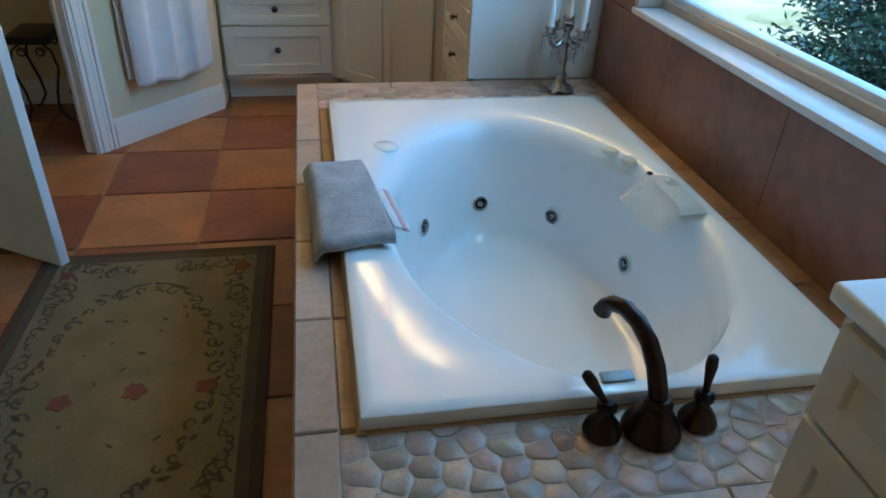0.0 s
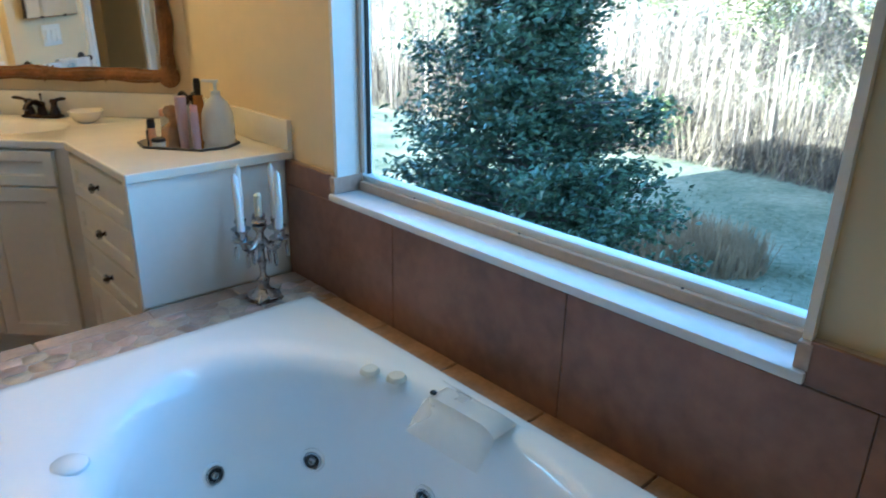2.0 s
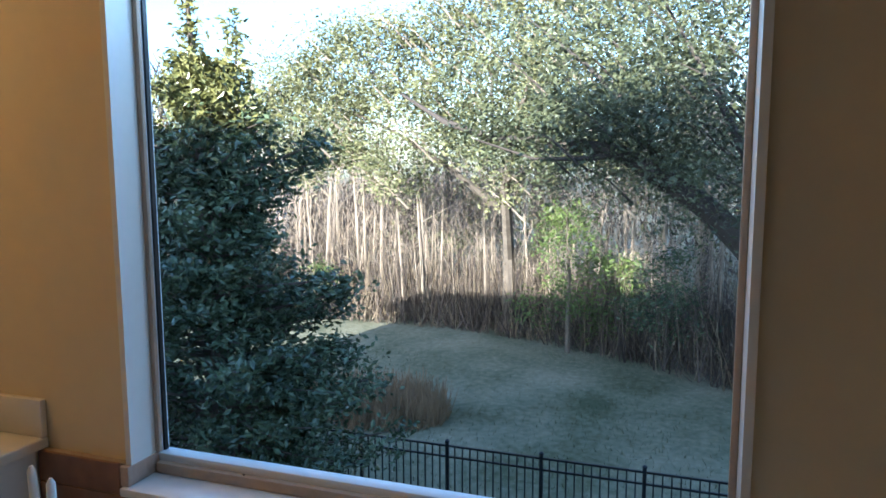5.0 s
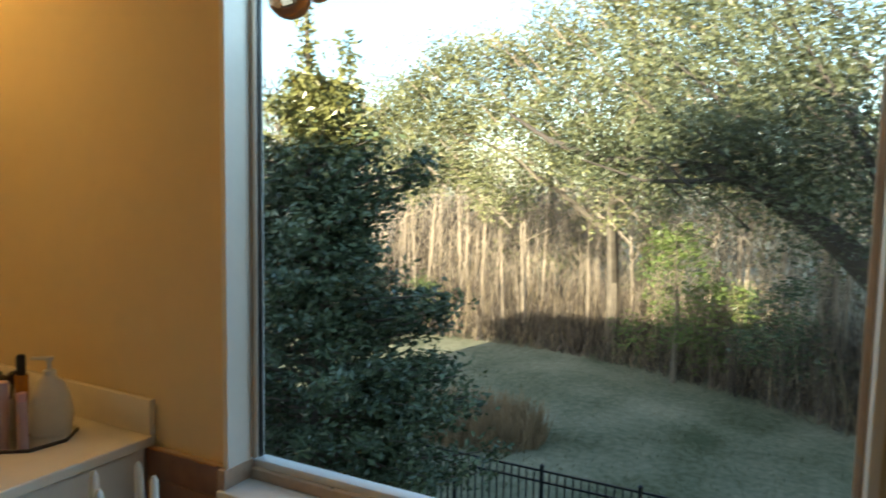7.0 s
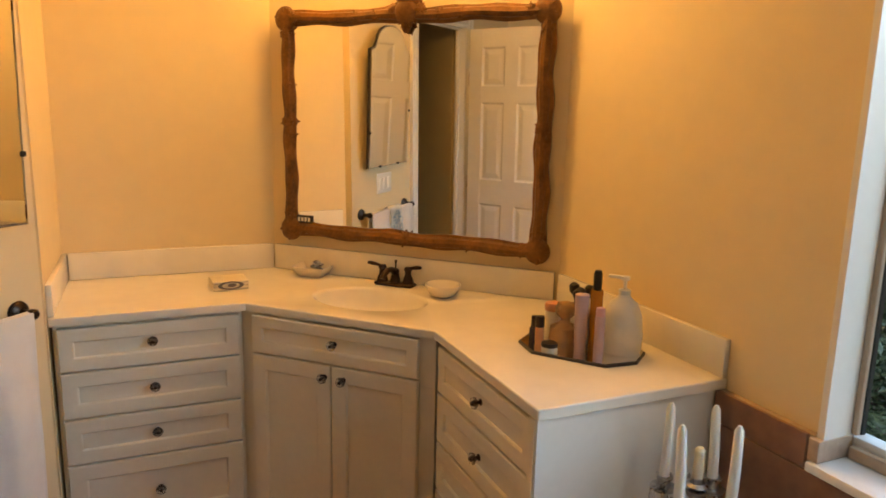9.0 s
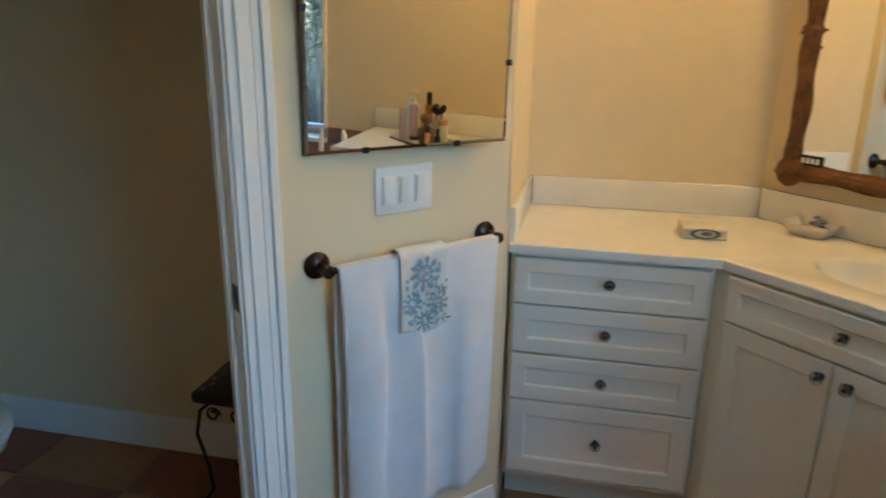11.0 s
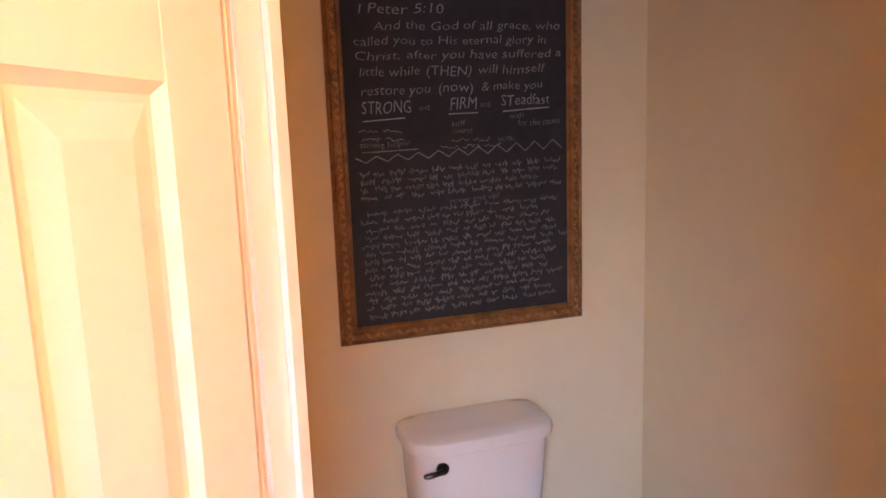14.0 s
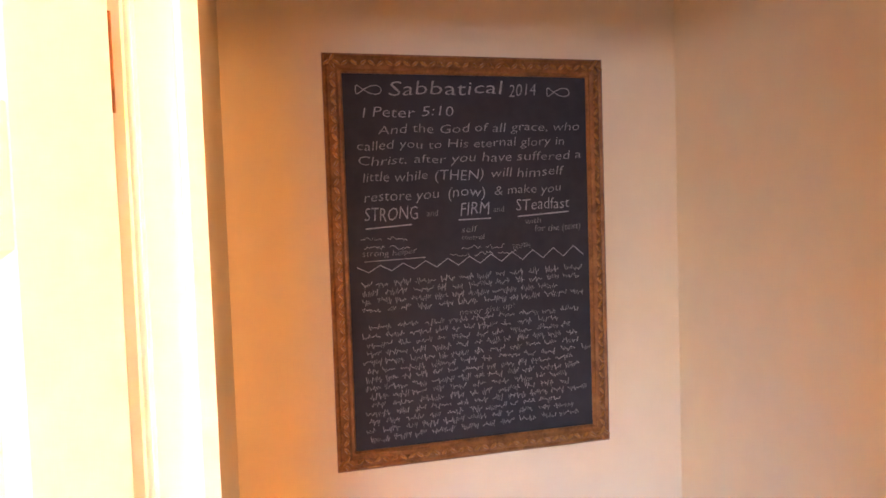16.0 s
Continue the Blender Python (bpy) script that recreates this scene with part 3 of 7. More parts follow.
def rect_pt(th, inset=0.0):
    c, s = math.cos(th), math.sin(th)
    k = min(((rx1 - inset) if c > 0 else (rx0 + inset)) / c if abs(c) > 1e-6 else 9, ((ry1 - inset) if s > 0 else (ry0 + inset)) / s if abs(s) > 1e-6 else 9)
    return Vector((c * k, s * k))


ths = [2 * math.pi * i / N for i in range(N)]
for corner in ((rx0, ry0), (rx0, ry1), (rx1, ry0), (rx1, ry1)):
    a = math.atan2(corner[1], corner[0]) % (2 * math.pi)
    k = min(range(N), key=lambda i: abs((ths[i] - a + math.pi) % (2 * math.pi) - math.pi))
    ths[k] = a
rings = []
for inset, z in ((0.004, DZ - 0.002), (0.0, DZ + 0.008), (0.0, DZ + 0.022), (0.003, DZ + 0.030), (0.008, DZ + 0.033), (0.03, DZ + 0.032)):
    rings.append([bm.verts.new((*rect_pt(t, inset), z)) for t in ths])
EL = [(0.432, 0.692, 0.062, DZ + 0.031), (0.418, 0.672, 0.052, DZ + 0.028), (0.400, 0.648, 0.034, DZ + 0.020), (0.385, 0.638, 0.018, DZ + 0.006), (0.373, 0.622, 0.008, DZ - 0.020), (0.368, 0.612, 0.004, DZ - 0.055),
      (0.364, 0.600, 0.0, 0.34), (0.358, 0.582, 0.0, 0.26), (0.348, 0.560, 0.0, 0.19), (0.328, 0.528, 0.0, 0.135), (0.300, 0.490, 0.0, 0.108), (0.262, 0.440, 0.0, 0.100), (0.16, 0.27, 0.0, 0.097), (0.05, 0.08, 0, 0.095)]
for a, b, cy, z in EL:
    ring = []
    for t in ths:
        p = Vector((math.cos(t), math.sin(t)))
        # the same heading as on the rectangle, met with the oval
        k = 1 / math.sqrt((p.x / a) ** 2 + (p.y / b) ** 2)
        ring.append(bm.verts.new((p.x * k, p.y * k + cy, z)))
    rings.append(ring)
for a, b in zip(rings, rings[1:]):
    for i in range(N):
        bm.faces.new((a[i], a[(i + 1) % N], b[(i + 1) % N], b[i]))
bm.faces.new(rings[-1])
part("tub_shell", bm, ACRYL, tub)
bm = bmesh.new()
box(bm, rx0 - 0.006, rx0 + 0.012, ry0 - 0.006, ry1 + 0.006, DZ - 0.004, DZ + 0.0035, 0.002, 1)
box(bm, rx1 - 0.012, rx1 + 0.006, ry0 - 0.006, ry1 + 0.006, DZ - 0.004, DZ + 0.0035, 0.002, 1)
box(bm, rx0 + 0.012, rx1 - 0.012, ry0 - 0.006, ry0 + 0.012, DZ - 0.004, DZ + 0.0035, 0.002, 1)
box(bm, rx0 + 0.012, rx1 - 0.012, ry1 - 0.012, ry1 + 0.006, DZ - 0.004, DZ + 0.0035, 0.002, 1)
part("sealant", bm, mat("aged sealant", (0.42, 0.27, 0.13), 0.6), tub, "yellowed sealant bead")


def jet(x, y, z):
    v = Vector((x - 0.785, y - 1.74))
    a, b = 0.353, 0.570
    k = 1 / math.sqrt((v.x / a) ** 2 + (v.y / b) ** 2)
    p = v * k
    n = Vector((-p.x / a ** 2, -p.y / b ** 2, 0.12 / a)).normalized()
    m = Matrix.Translation((p.x, p.y, z)) @ n.to_track_quat("Z", "Y").to_matrix().to_4x4()
    bm = bmesh.new()
    lathe(bm, [(0, 0.001), (0.034, 0.0), (0.034, 0.004), (0.030, 0.007), (0.026, 0.007)], 24, m=m)
    j = part("jet", bm, ACRYL, tub)
    bm = bmesh.new()
    lathe(bm, [(0.026, 0.004), (0.025, 0.010), (0.021, 0.011), (0.018, 0.004), (0.010, 0.004), (0.009, 0.012), (0.005, 0.013), (0.004, 0.006), (0, 0.006)], 20, m=m)
    part("nozzle", bm, SILVER, j, "brushed steel jet nozzle")
    bm = bmesh.new()
    lathe(bm, [(0, 0.005), (0.0178, 0.005)], 20, m=m)
    part("throat", bm, BLACK, j)


for x, y in ((0.563, 2.155), (0.772, 2.30), (1.013, 2.23), (1.132, 1.89), (1.02, 1.27), (0.50, 1.35)):
    jet(x, y, 0.215)
for x, y in ((1.103, 2.078), (1.133, 2.008)):
    bm = bmesh.new()
    lathe(bm, [(0, 0.012), (0.020, 0.011), (0.024, 0.006), (0.026, 0.0)], 24, at=(x - 0.785, y - 1.74, DZ + 0.026))
    part("air_control", bm, mat("ivory plastic", (0.72, 0.66, 0.52), 0.3, bump=0), tub, "ivory round air control button")
bm = bmesh.new()
lathe(bm, [(0, 0.007), (0.030, 0.006), (0.036, 0.002), (0.038, -0.004)], 24, at=(0.435 - 0.785, 2.17 - 1.74, DZ + 0.028))
part("overflow_cap", bm, ACRYL, tub)
bm = bmesh.new()
box(bm, -0.03, 0.03, -0.013, 0.013, 0, 0.006, 0.004, 2, m=pose(0.735 - 0.785, 1.128 - 1.74, DZ + 0.032))
part("badge", bm, mat("grey badge", (0.35, 0.42, 0.46), 0.3), tub)

# bronze tub filler
fil = thing("tub_filler", pose(0.760, 1.030, DZ + 0.001), "oil-rubbed bronze tub spout standing on the pebble deck", "faucet")
bm = bmesh.new()
lathe(bm, [(0, 0), (0.048, 0), (0.050, 0.006), (0.046, 0.016), (0.036, 0.034), (0.027, 0.050), (0.022, 0.058), (0.025, 0.064), (0.021, 0.070), (0.019, 0.076), (0, 0.076)], 28)
part("base", bm, BRONZE, fil)
bm = bmesh.new()
pts = [(0, 0, 0.06), (-0.003, 0.006, 0.090), (-0.008, 0.020, 0.125), (-0.016, 0.042, 0.156), (-0.027, 0.070, 0.177), (-0.038, 0.098, 0.184), (-0.048, 0.122, 0.177), (-0.054, 0.136, 0.162), (-0.056, 0.141, 0.148)]
tube(bm, pts, [0.017, 0.016, 0.0155, 0.015, 0.0145, 0.014, 0.014, 0.015, 0.0165], 16)
part("spout", bm, BRONZE, fil)
for dx in (-0.083, 0.088):
    h = thing("tub_tap", pose(0.760 + dx, 1.038, DZ + 0.001), "oil-rubbed bronze lever tap on the pebble deck", "faucet handle", "tub taps")
    bm = bmesh.new()
    lathe(bm, [(0, 0), (0.031, 0), (0.033, 0.005), (0.030, 0.014), (0.020, 0.030), (0.013, 0.040), (0.012, 0.048), (0.017, 0.054), (0.017, 0.062), (0.010, 0.069), (0, 0.070)], 24)
    part("base", bm, BRONZE, h)
    bm = bmesh.new()
    lean = Vector((-0.55, 0.25, 0.8)) if dx < 0 else Vector((0.10, 0.25, 0.95))
    lean.normalize()
    o = Vector((0, 0, 0.060))
    tube(bm, [o, o + lean * 0.02, o + lean * 0.035, o + lean * 0.055, o + lean * 0.070, o + lean * 0.074], [0.006, 0.006, 0.008, 0.0105, 0.009, 0.004], 12)
    part("lever", bm, BRONZE, h)

# bath pillow on the rim
pil = thing("bath_pillow", pose(1.118, 1.775, DZ + 0.030, 0, 0, 4), "translucent plastic bath pillow over the tub rim", "bath pillow")
bm = bmesh.new()


def pillow_pt(u, v):
    y = (u - 0.5) * 0.215
    s = v
    edge = (1 - abs(2 * u - 1) ** 6) * (1 - abs(2 * v - 1) ** 6)
    x = 0.080 - s * 0.135
    z = 0.006 if x > -0.005 else 0.006 - (0.005 + -x) * 0.95
    return (x, y, z + 0.022 * edge)


grid(bm, pillow_pt, 20, 20)
part("cushion", bm, CLEARP, pil)
bm = bmesh.new()
ball(bm, (0.012, 0.086, 0.030), 0.009, (1, 1, 0.5), 2)
part("stud", bm, BLACK, pil, "dark suction stud")

# folded towel on the rim
tow = thing("folded_towel", pose(0.292, 1.80, DZ + 0.034, 0, 0, 5), "grey terry towel folded on the tub edge", "towel")


def layer(hx, y0, y1, z0, z1, ph):
    bm = bmesh.new()

    def pt(u, v):
        a = 2 * math.pi * u
        cx, cz = math.cos(a), math.sin(a)
        px = hx * (abs(cx) ** 0.30) * (1 if cx > 0 else -1)
        taper = 1 - 0.10 * v
        thick = (z1 - z0) * (1 - 0.75 * abs(2 * v - 1) ** 7)
        pz = thick / 2 * (abs(cz) ** 0.75) * (1 if cz > 0 else -1) + (z0 + z1) / 2
        y = y0 + (y1 - y0) * v
        w = 0.0035 * math.sin(11 * y + ph) + 0.003 * math.sin(31 * px + 13 * y + ph)
        droop = -0.034 * max(0, (-px - 0.062) / 0.030) ** 2
        return (px * taper + 0.005 * math.sin(8 * y + ph), y + 0.006 * math.sin(21 * px + ph), pz + w + droop)
    grid(bm, pt, 48, 40)
    bmesh.ops.remove_doubles(bm, verts=bm.verts[:], dist=0.0004)
    bmesh.ops.holes_fill(bm, edges=[e for e in bm.edges if e.is_boundary], sides=100)
    bmesh.ops.recalc_face_normals(bm, faces=bm.faces[:])
    part("fold", bm, GREYT, tow)


layer(0.088, -0.190, 0.215, 0.000, 0.017, 0.3)
layer(0.090, -0.196, 0.212, 0.014, 0.033, 1.1)
# the turned-over end
bm = bmesh.new()
roll = []
for i in range(15):
    a = -math.pi / 2 - math.pi * i / 14
    roll.append((-0.188 + 0.022 * math.cos(a), 0.017 + 0.0175 * math.sin(a)))
def roll_pt(u, v):
    i = min(13, int(v * 14))
    f = v * 14 - i
    y = roll[i][0] * (1 - f) + roll[i + 1][0] * f
    z = roll[i][1] * (1 - f) + roll[i + 1][1] * f
    x = -0.090 + 0.180 * u
    return (x, y + 0.004 * math.sin(40 * x), z + 0.002 * math.sin(27 * x) - 0.034 * max(0, (-x - 0.062) / 0.030) ** 2)
grid(bm, roll_pt, 24, 14)
part("fold_edge", bm, GREYT, tow)
wash = thing("washcloth", pose(0.405, 1.80, DZ + 0.024, 0, 22, 8), "small white and pink cloth under the towel", "washcloth")
for nm, x0, x1, mt in (("white_band", -0.018, 0.006, WHITET), ("pink_band", 0.0065, 0.018, PINK), ("white_edge", 0.0185, 0.026, WHITET)):
    bm = bmesh.new()
    box(bm, x0, x1, -0.11, 0.10, -0.002, 0.007, 0.002, 2)
    part(nm, bm, mt, wash)

# candelabra on the far deck
can = thing("candelabra", pose(1.150, 2.700, DZ), "silver five-arm candelabra with crystal drops and tapers", "candelabra")
bm = bmesh.new()
lathe(bm, [(0, 0.010), (0.050, 0.010), (0.052, 0.015), (0.036, 0.026), (0.020, 0.036), (0.0155, 0.052), (0.020, 0.062), (0.020, 0.067), (0.011, 0.075), (0.009, 0.10), (0.013, 0.118), (0.017, 0.126), (0.011, 0.134), (0.009, 0.165), (0.015, 0.180), (0.021, 0.190), (0.012, 0.200), (0.011, 0.222), (0.020, 0.232), (0.023, 0.244), (0.012, 0.247), (0, 0.247)], 20)
part("stem", bm, SILVER, can)
for k in range(4):
    a = radians(45 + 90 * k)
    bm = bmesh.new()
    c, s = math.cos(a), math.sin(a)
    tube(bm, [(0.030 * c, 0.030 * s, 0.018), (0.044 * c, 0.044 * s, 0.014), (0.052 * c, 0.052 * s, 0.006), (0.058 * c, 0.058 * s, 0.002)], [0.010, 0.009, 0.008, 0.006], 8)
    part("foot", bm, SILVER, can)
    a = radians(20 + 90 * k)
    c, s = math.cos(a), math.sin(a)
    bm = bmesh.new()
    tube(bm, [(0.010 * c, 0.010 * s, 0.200), (0.030 * c, 0.030 * s, 0.178), (0.052 * c, 0.052 * s, 0.174), (0.070 * c, 0.070 * s, 0.188), (0.076 * c, 0.076 * s, 0.212)], [0.008, 0.0075, 0.007, 0.0075, 0.009], 8)
    arm = part("arm", bm, SILVER, can)
    bm = bmesh.new()
    lathe(bm, [(0, 0.205), (0.010, 0.208), (0.028, 0.214), (0.031, 0.219), (0.016, 0.221), (0.015, 0.232), (0.019, 0.246), (0.012, 0.247), (0.0105, 0.236)], 14, at=(0.077 * c, 0.077 * s, 0))
    for q in range(6):
        b = 2 * math.pi * q / 6
        ball(bm, (0.077 * c + 0.017 * math.cos(b), 0.077 * s + 0.017 * math.sin(b), 0.244), 0.005, (0.7, 0.7, 1.4), 1)
    part("drip_cup", bm, SILVER, arm)
    bm = bmesh.new()
    lean = 0.006 * (1 if k % 2 else -1)
    tube(bm, [(0.077 * c, 0.077 * s, 0.236), (0.077 * c + lean * 0.5, 0.077 * s, 0.32), (0.077 * c + lean, 0.077 * s + 0.003, 0.408), (0.077 * c + lean, 0.077 * s + 0.003, 0.420)], [0.0122, 0.0115, 0.0098, 0.004], 14)
    part("taper", bm, WAX, arm, "white wax taper candle")
    for d, dz in ((0.034, 0.168), (0.058, 0.166), (0.104, 0.206)):
        bm = bmesh.new()
        lathe(bm, [(0, 0), (0.005, -0.004), (0.007, -0.024), (0.004, -0.042), (0, -0.045)], 8, at=(d * c, d * s, dz))
        ball(bm, (d * c, d * s, dz + 0.004), 0.003, sub=1)
        part("crystal_drop", bm, CRYSTAL, arm)
bm = bmesh.new()
lathe(bm, [(0, 0.247), (0.018, 0.250), (0.024, 0.256), (0.016, 0.262), (0.014, 0.274), (0.012, 0.262)], 14)
for q in range(6):
    b = 2 * math.pi * q / 6
    ball(bm, (0.018 * math.cos(b), 0.018 * math.sin(b), 0.272), 0.0055, (0.7, 0.7, 1.4), 1)
part("center_cup", bm, SILVER, can)
bm = bmesh.new()
tube(bm, [(0, 0, 0.258), (0.0005, 0, 0.30), (0.001, 0, 0.338), (0.001, 0, 0.344)], [0.0125, 0.012, 0.0115, 0.007], 14)
part("candle_stub", bm, WAX2, can, "short ivory candle stub")

# ---- rug ----
rug = thing("rug", pose(-0.31, 1.80, 0.0015), "olive and beige floral area rug on the tile floor", "rug")
RW, RL = 0.38, 0.65
bm = bmesh.new()
box(bm, -RW, RW, -RL, RL, 0, 0.008, 0.002, 1)
part("edge", bm, RUGE, rug)
for nm, i, z, mt in (("outer_band", 0.030, 0.0088, RUGB), ("field", 0.062, 0.0096, RUGF)):
    bm = bmesh.new()
    box(bm, -RW + i, RW - i, -RL + i, RL - i, 0.004, z, 0.0006, 1)
    part(nm, bm, mt, rug)
bm = bmesh.new()
lathe(bm, [(0, 0.0103), (0.98, 0.0103), (1.0, 0.0094)], 64, m=Matrix.Diagonal((0.245, 0.44, 1, 1)))
part("medallion", bm, RUGO, rug)


def ribbon(bm, pts, w0, w1, z):
    pts = [Vector((*p, 0)) for p in pts]
    row = []
    for i, p in enumerate(pts):
        d = (pts[min(i + 1, len(pts) - 1)] - pts[max(i - 1, 0)]).normalized()
        nrm = Vector((-d.y, d.x, 0))
        w = w0 + (w1 - w0) * i / (len(pts) - 1)
        row.append((bm.verts.new((p + nrm * w).to_tuple()[:2] + (z,)), bm.verts.new((p - nrm * w).to_tuple()[:2] + (z,))))
    for a, b in zip(row, row[1:]):
        bm.faces.new((a[0], a[1], b[1], b[0]))


def scroll(bm, x, y, r, a0, turns, sgn, z, w=0.006):
    pts = []
    for i in range(16):
        t = i / 15
        a = a0 + sgn * t * turns * 2 * math.pi
        rr = r * (1 - 0.78 * t)
        pts.append((x + rr * math.cos(a), y + rr * math.sin(a)))
    ribbon(bm, pts, w, w * 0.35, z)


def leaf2(bm, x, y, a, ln, wd, z):
    c, s = math.cos(a), math.sin(a)
    prof = ((0, 0), (0.25, 0.7), (0.55, 1), (0.8, 0.6), (1, 0))
    up = [(t * ln, wd * k) for t, k in prof]
    dn = [(t * ln, -wd * k) for t, k in prof[1:-1]][::-1]
    bm.faces.new([bm.verts.new((x + u * c - v * s, y + u * s + v * c, z)) for u, v in up + dn])


rnd = random.Random(11)
for sx_, sy_ in ((1, 1), (-1, 1), (1, -1), (-1, -1)):
    bm = bmesh.new()
    zz = 0.0112
    for k in range(13):
        t = k / 12
        # along an L round the corner of the field
        if t < 0.5:
            x, y = RW - 0.105 - 0.02 * math.sin(9 * t), RL - 0.30 + 0.42 * t
        else:
            x, y = RW - 0.105 - (t - 0.5) * 0.40, RL - 0.105 - 0.02 * math.sin(9 * t)
        scroll(bm, sx_ * (x + rnd.uniform(-0.012, 0.012)), sy_ * (y + rnd.uniform(-0.012, 0.012)), rnd.uniform(0.018, 0.036), rnd.uniform(0, 6.28), rnd.uniform(0.7, 1.1), rnd.choice((1, -1)), zz + 0.00003 * k, 0.0045)
        for q in range(2):
            leaf2(bm, sx_ * (x + rnd.uniform(-0.03, 0.03)), sy_ * (y + rnd.uniform(-0.03, 0.03)), rnd.uniform(0, 6.28), rnd.uniform(0.02, 0.04), 0.006, zz + 0.0006 + 0.00003 * (2 * k + q))
    part("corner_scroll", bm, RUGS, rug, "dark green leafy scroll", smooth=False)
bm = bmesh.new()
for k in range(52):
    a = 2 * math.pi * k / 52
    leaf2(bm, 0.245 * math.cos(a) * rnd.uniform(0.96, 1.04), 0.44 * math.sin(a) * rnd.uniform(0.97, 1.03), a + math.pi / 2 + rnd.uniform(-0.7, 0.7), rnd.uniform(0.025, 0.05), rnd.uniform(0.005, 0.010), 0.0112 + 0.00002 * k)
for k in range(16):
    leaf2(bm, rnd.uniform(-0.17, 0.17), rnd.uniform(-0.32, 0.32), rnd.uniform(0, 6.28), rnd.uniform(0.015, 0.035), rnd.uniform(0.003, 0.007), 0.0125 + 0.00002 * k)
for k in range(40):
    a = 2 * math.pi * k / 40
    scroll(bm, 0.232 * math.cos(a) + rnd.uniform(-0.012, 0.012), 0.425 * math.sin(a) + rnd.uniform(-0.012, 0.012), rnd.uniform(0.014, 0.028), rnd.uniform(0, 6.28), rnd.uniform(0.7, 1.1), rnd.choice((1, -1)), 0.0117 + 0.00003 * k, 0.005)
for k in range(30):
    for sx_ in (-1, 1):
        scroll(bm, sx_ * (RW - 0.095 + rnd.uniform(-0.012, 0.012)), -0.36 + 0.0245 * k, rnd.uniform(0.012, 0.022), rnd.uniform(0, 6.28), rnd.uniform(0.6, 1.0), rnd.choice((1, -1)), 0.0112 + 0.00002 * k, 0.004)
part("medallion_leaves", bm, RUGS, rug, smooth=False)
for x, y, r in ((0.04, -0.06, 0.030), (0.22, -0.06, 0.026), (-0.14, -0.08, 0.028), (0.275, 0.52, 0.026), (-0.275, 0.52, 0.022), (0.275, -0.52, 0.026), (-0.275, -0.52, 0.022)):
    bm = bmesh.new()
    lathe(bm, [(0, 0.0152), (r * 0.45, 0.0150), (r * 0.55, 0.0140), (r * 0.9, 0.0136), (r, 0.0110)], 28, at=(x, y, 0))
    for v in bm.verts:
        d = Vector((v.co.x - x, v.co.y - y))
        k = 1 + 0.16 * math.sin(5 * math.atan2(d.y, d.x) + 9 * r + 60 * d.length)
        v.co.x, v.co.y = x + d.x * k, y + d.y * k
    part("rose", bm, ROSE, rug, "faded red rose", smooth=False)

# ---- vanity cabinets ----
CZ = 0.862   # underside of the worktop


def panel(bm, x0, x1, z0, z1, t=0.019, rail=0.052):
    """A recessed-panel front on the face y = 0, standing proud towards -y."""
    def r(i, d):
        return [bm.verts.new((a, -d, b)) for a, b in ((x0 + i, z0 + i), (x1 - i, z0 + i), (x1 - i, z1 - i), (x0 + i, z1 - i))]
    rail = min(rail, (z1 - z0) * 0.31)
    rs = [r(0, 0), r(0, t - 0.003), r(0.003, t), r(rail - 0.004, t), r(rail, t - 0.002), r(rail + 0.003, t - 0.0075), r(rail + 0.012, t - 0.0095)]
    for a, b in zip(rs, rs[1:]):
        for k in range(4):
            bm.faces.new((a[k], a[(k + 1) % 4], b[(k + 1) % 4], b[k]))
    bm.faces.new(rs[-1])
    bmesh.ops.recalc_face_normals(bm, faces=bm.faces[:])


def knob(parent, x, z, y=-0.019):
    bm = bmesh.new()
    m = Matrix.Translation((x, y, z)) @ pose(0, 0, 0, 90)
    lathe(bm, [(0, 0), (0.0095, 0), (0.0095, 0.002), (0.005, 0.004), (0.0045, 0.010)], 16, m=m)
    k = part("knob", bm, BRONZE, parent, "bronze and clear glass cabinet knob")
    bm = bmesh.new()
    lathe(bm, [(0.006, 0.009), (0.014, 0.014), (0.017, 0.019), (0.015, 0.025), (0.008, 0.028), (0, 0.0285)], 8, m=m)
    part("glass_head", bm, CRYSTAL, k, smooth=False)
    bm = bmesh.new()
    lathe(bm, [(0, 0.0290), (0.0055, 0.0288), (0.006, 0.010), (0, 0.0095)], 10, m=m)
    part("rosette", bm, BRONZE, k)


def drawer_unit(m, w, depth, label, group="vanity drawers", ext=(0.002, -0.002), kdx=0.0):
    c = thing("drawer_cabinet", m, label, "cabinet", group)
    bm = bmesh.new()
    box(bm, 0, w, 0.0, depth, 0.13, CZ)
    box(bm, ext[0], w + ext[1], 0.09, depth, 0.0, 0.13)
    part("body", bm, CABINET, c)
    g = 0.003
    zs = (0.151, 0.403, 0.556, 0.710, 0.853)
    for a, b in zip(zs, zs[1:]):
        bm = bmesh.new()
        panel(bm, 0.012, w - 0.012, a + g, b - g)
        d = part("drawer", bm, CABINET, c)
        knob(d, w / 2 + kdx, (a + b) / 2 + (0.008 if b < 0.85 else 0.012))
    return c


drawer_unit(pose(-0.213, 3.944, 0), 0.555, 0.49, "cream painted four-drawer vanity cabinet with glass knobs", ext=(0.002, 0.034))
drawer_unit(pose(0.846, 3.420, 0, 0, 0, -90), 0.560, 0.515, "cream painted vanity drawer cabinet beside the tub", ext=(-0.034, -0.002), kdx=0.016)
drawer_unit(pose(0.838, 0.835, 0, 0, 0, -90), 0.560, 0.495, "cream painted drawer cabinet at the tub's tap end")
drawer_unit(pose(0.838, 0.272, 0, 0, 0, -90), 0.560, 0.495, "cream painted drawer cabinet near the south wall")
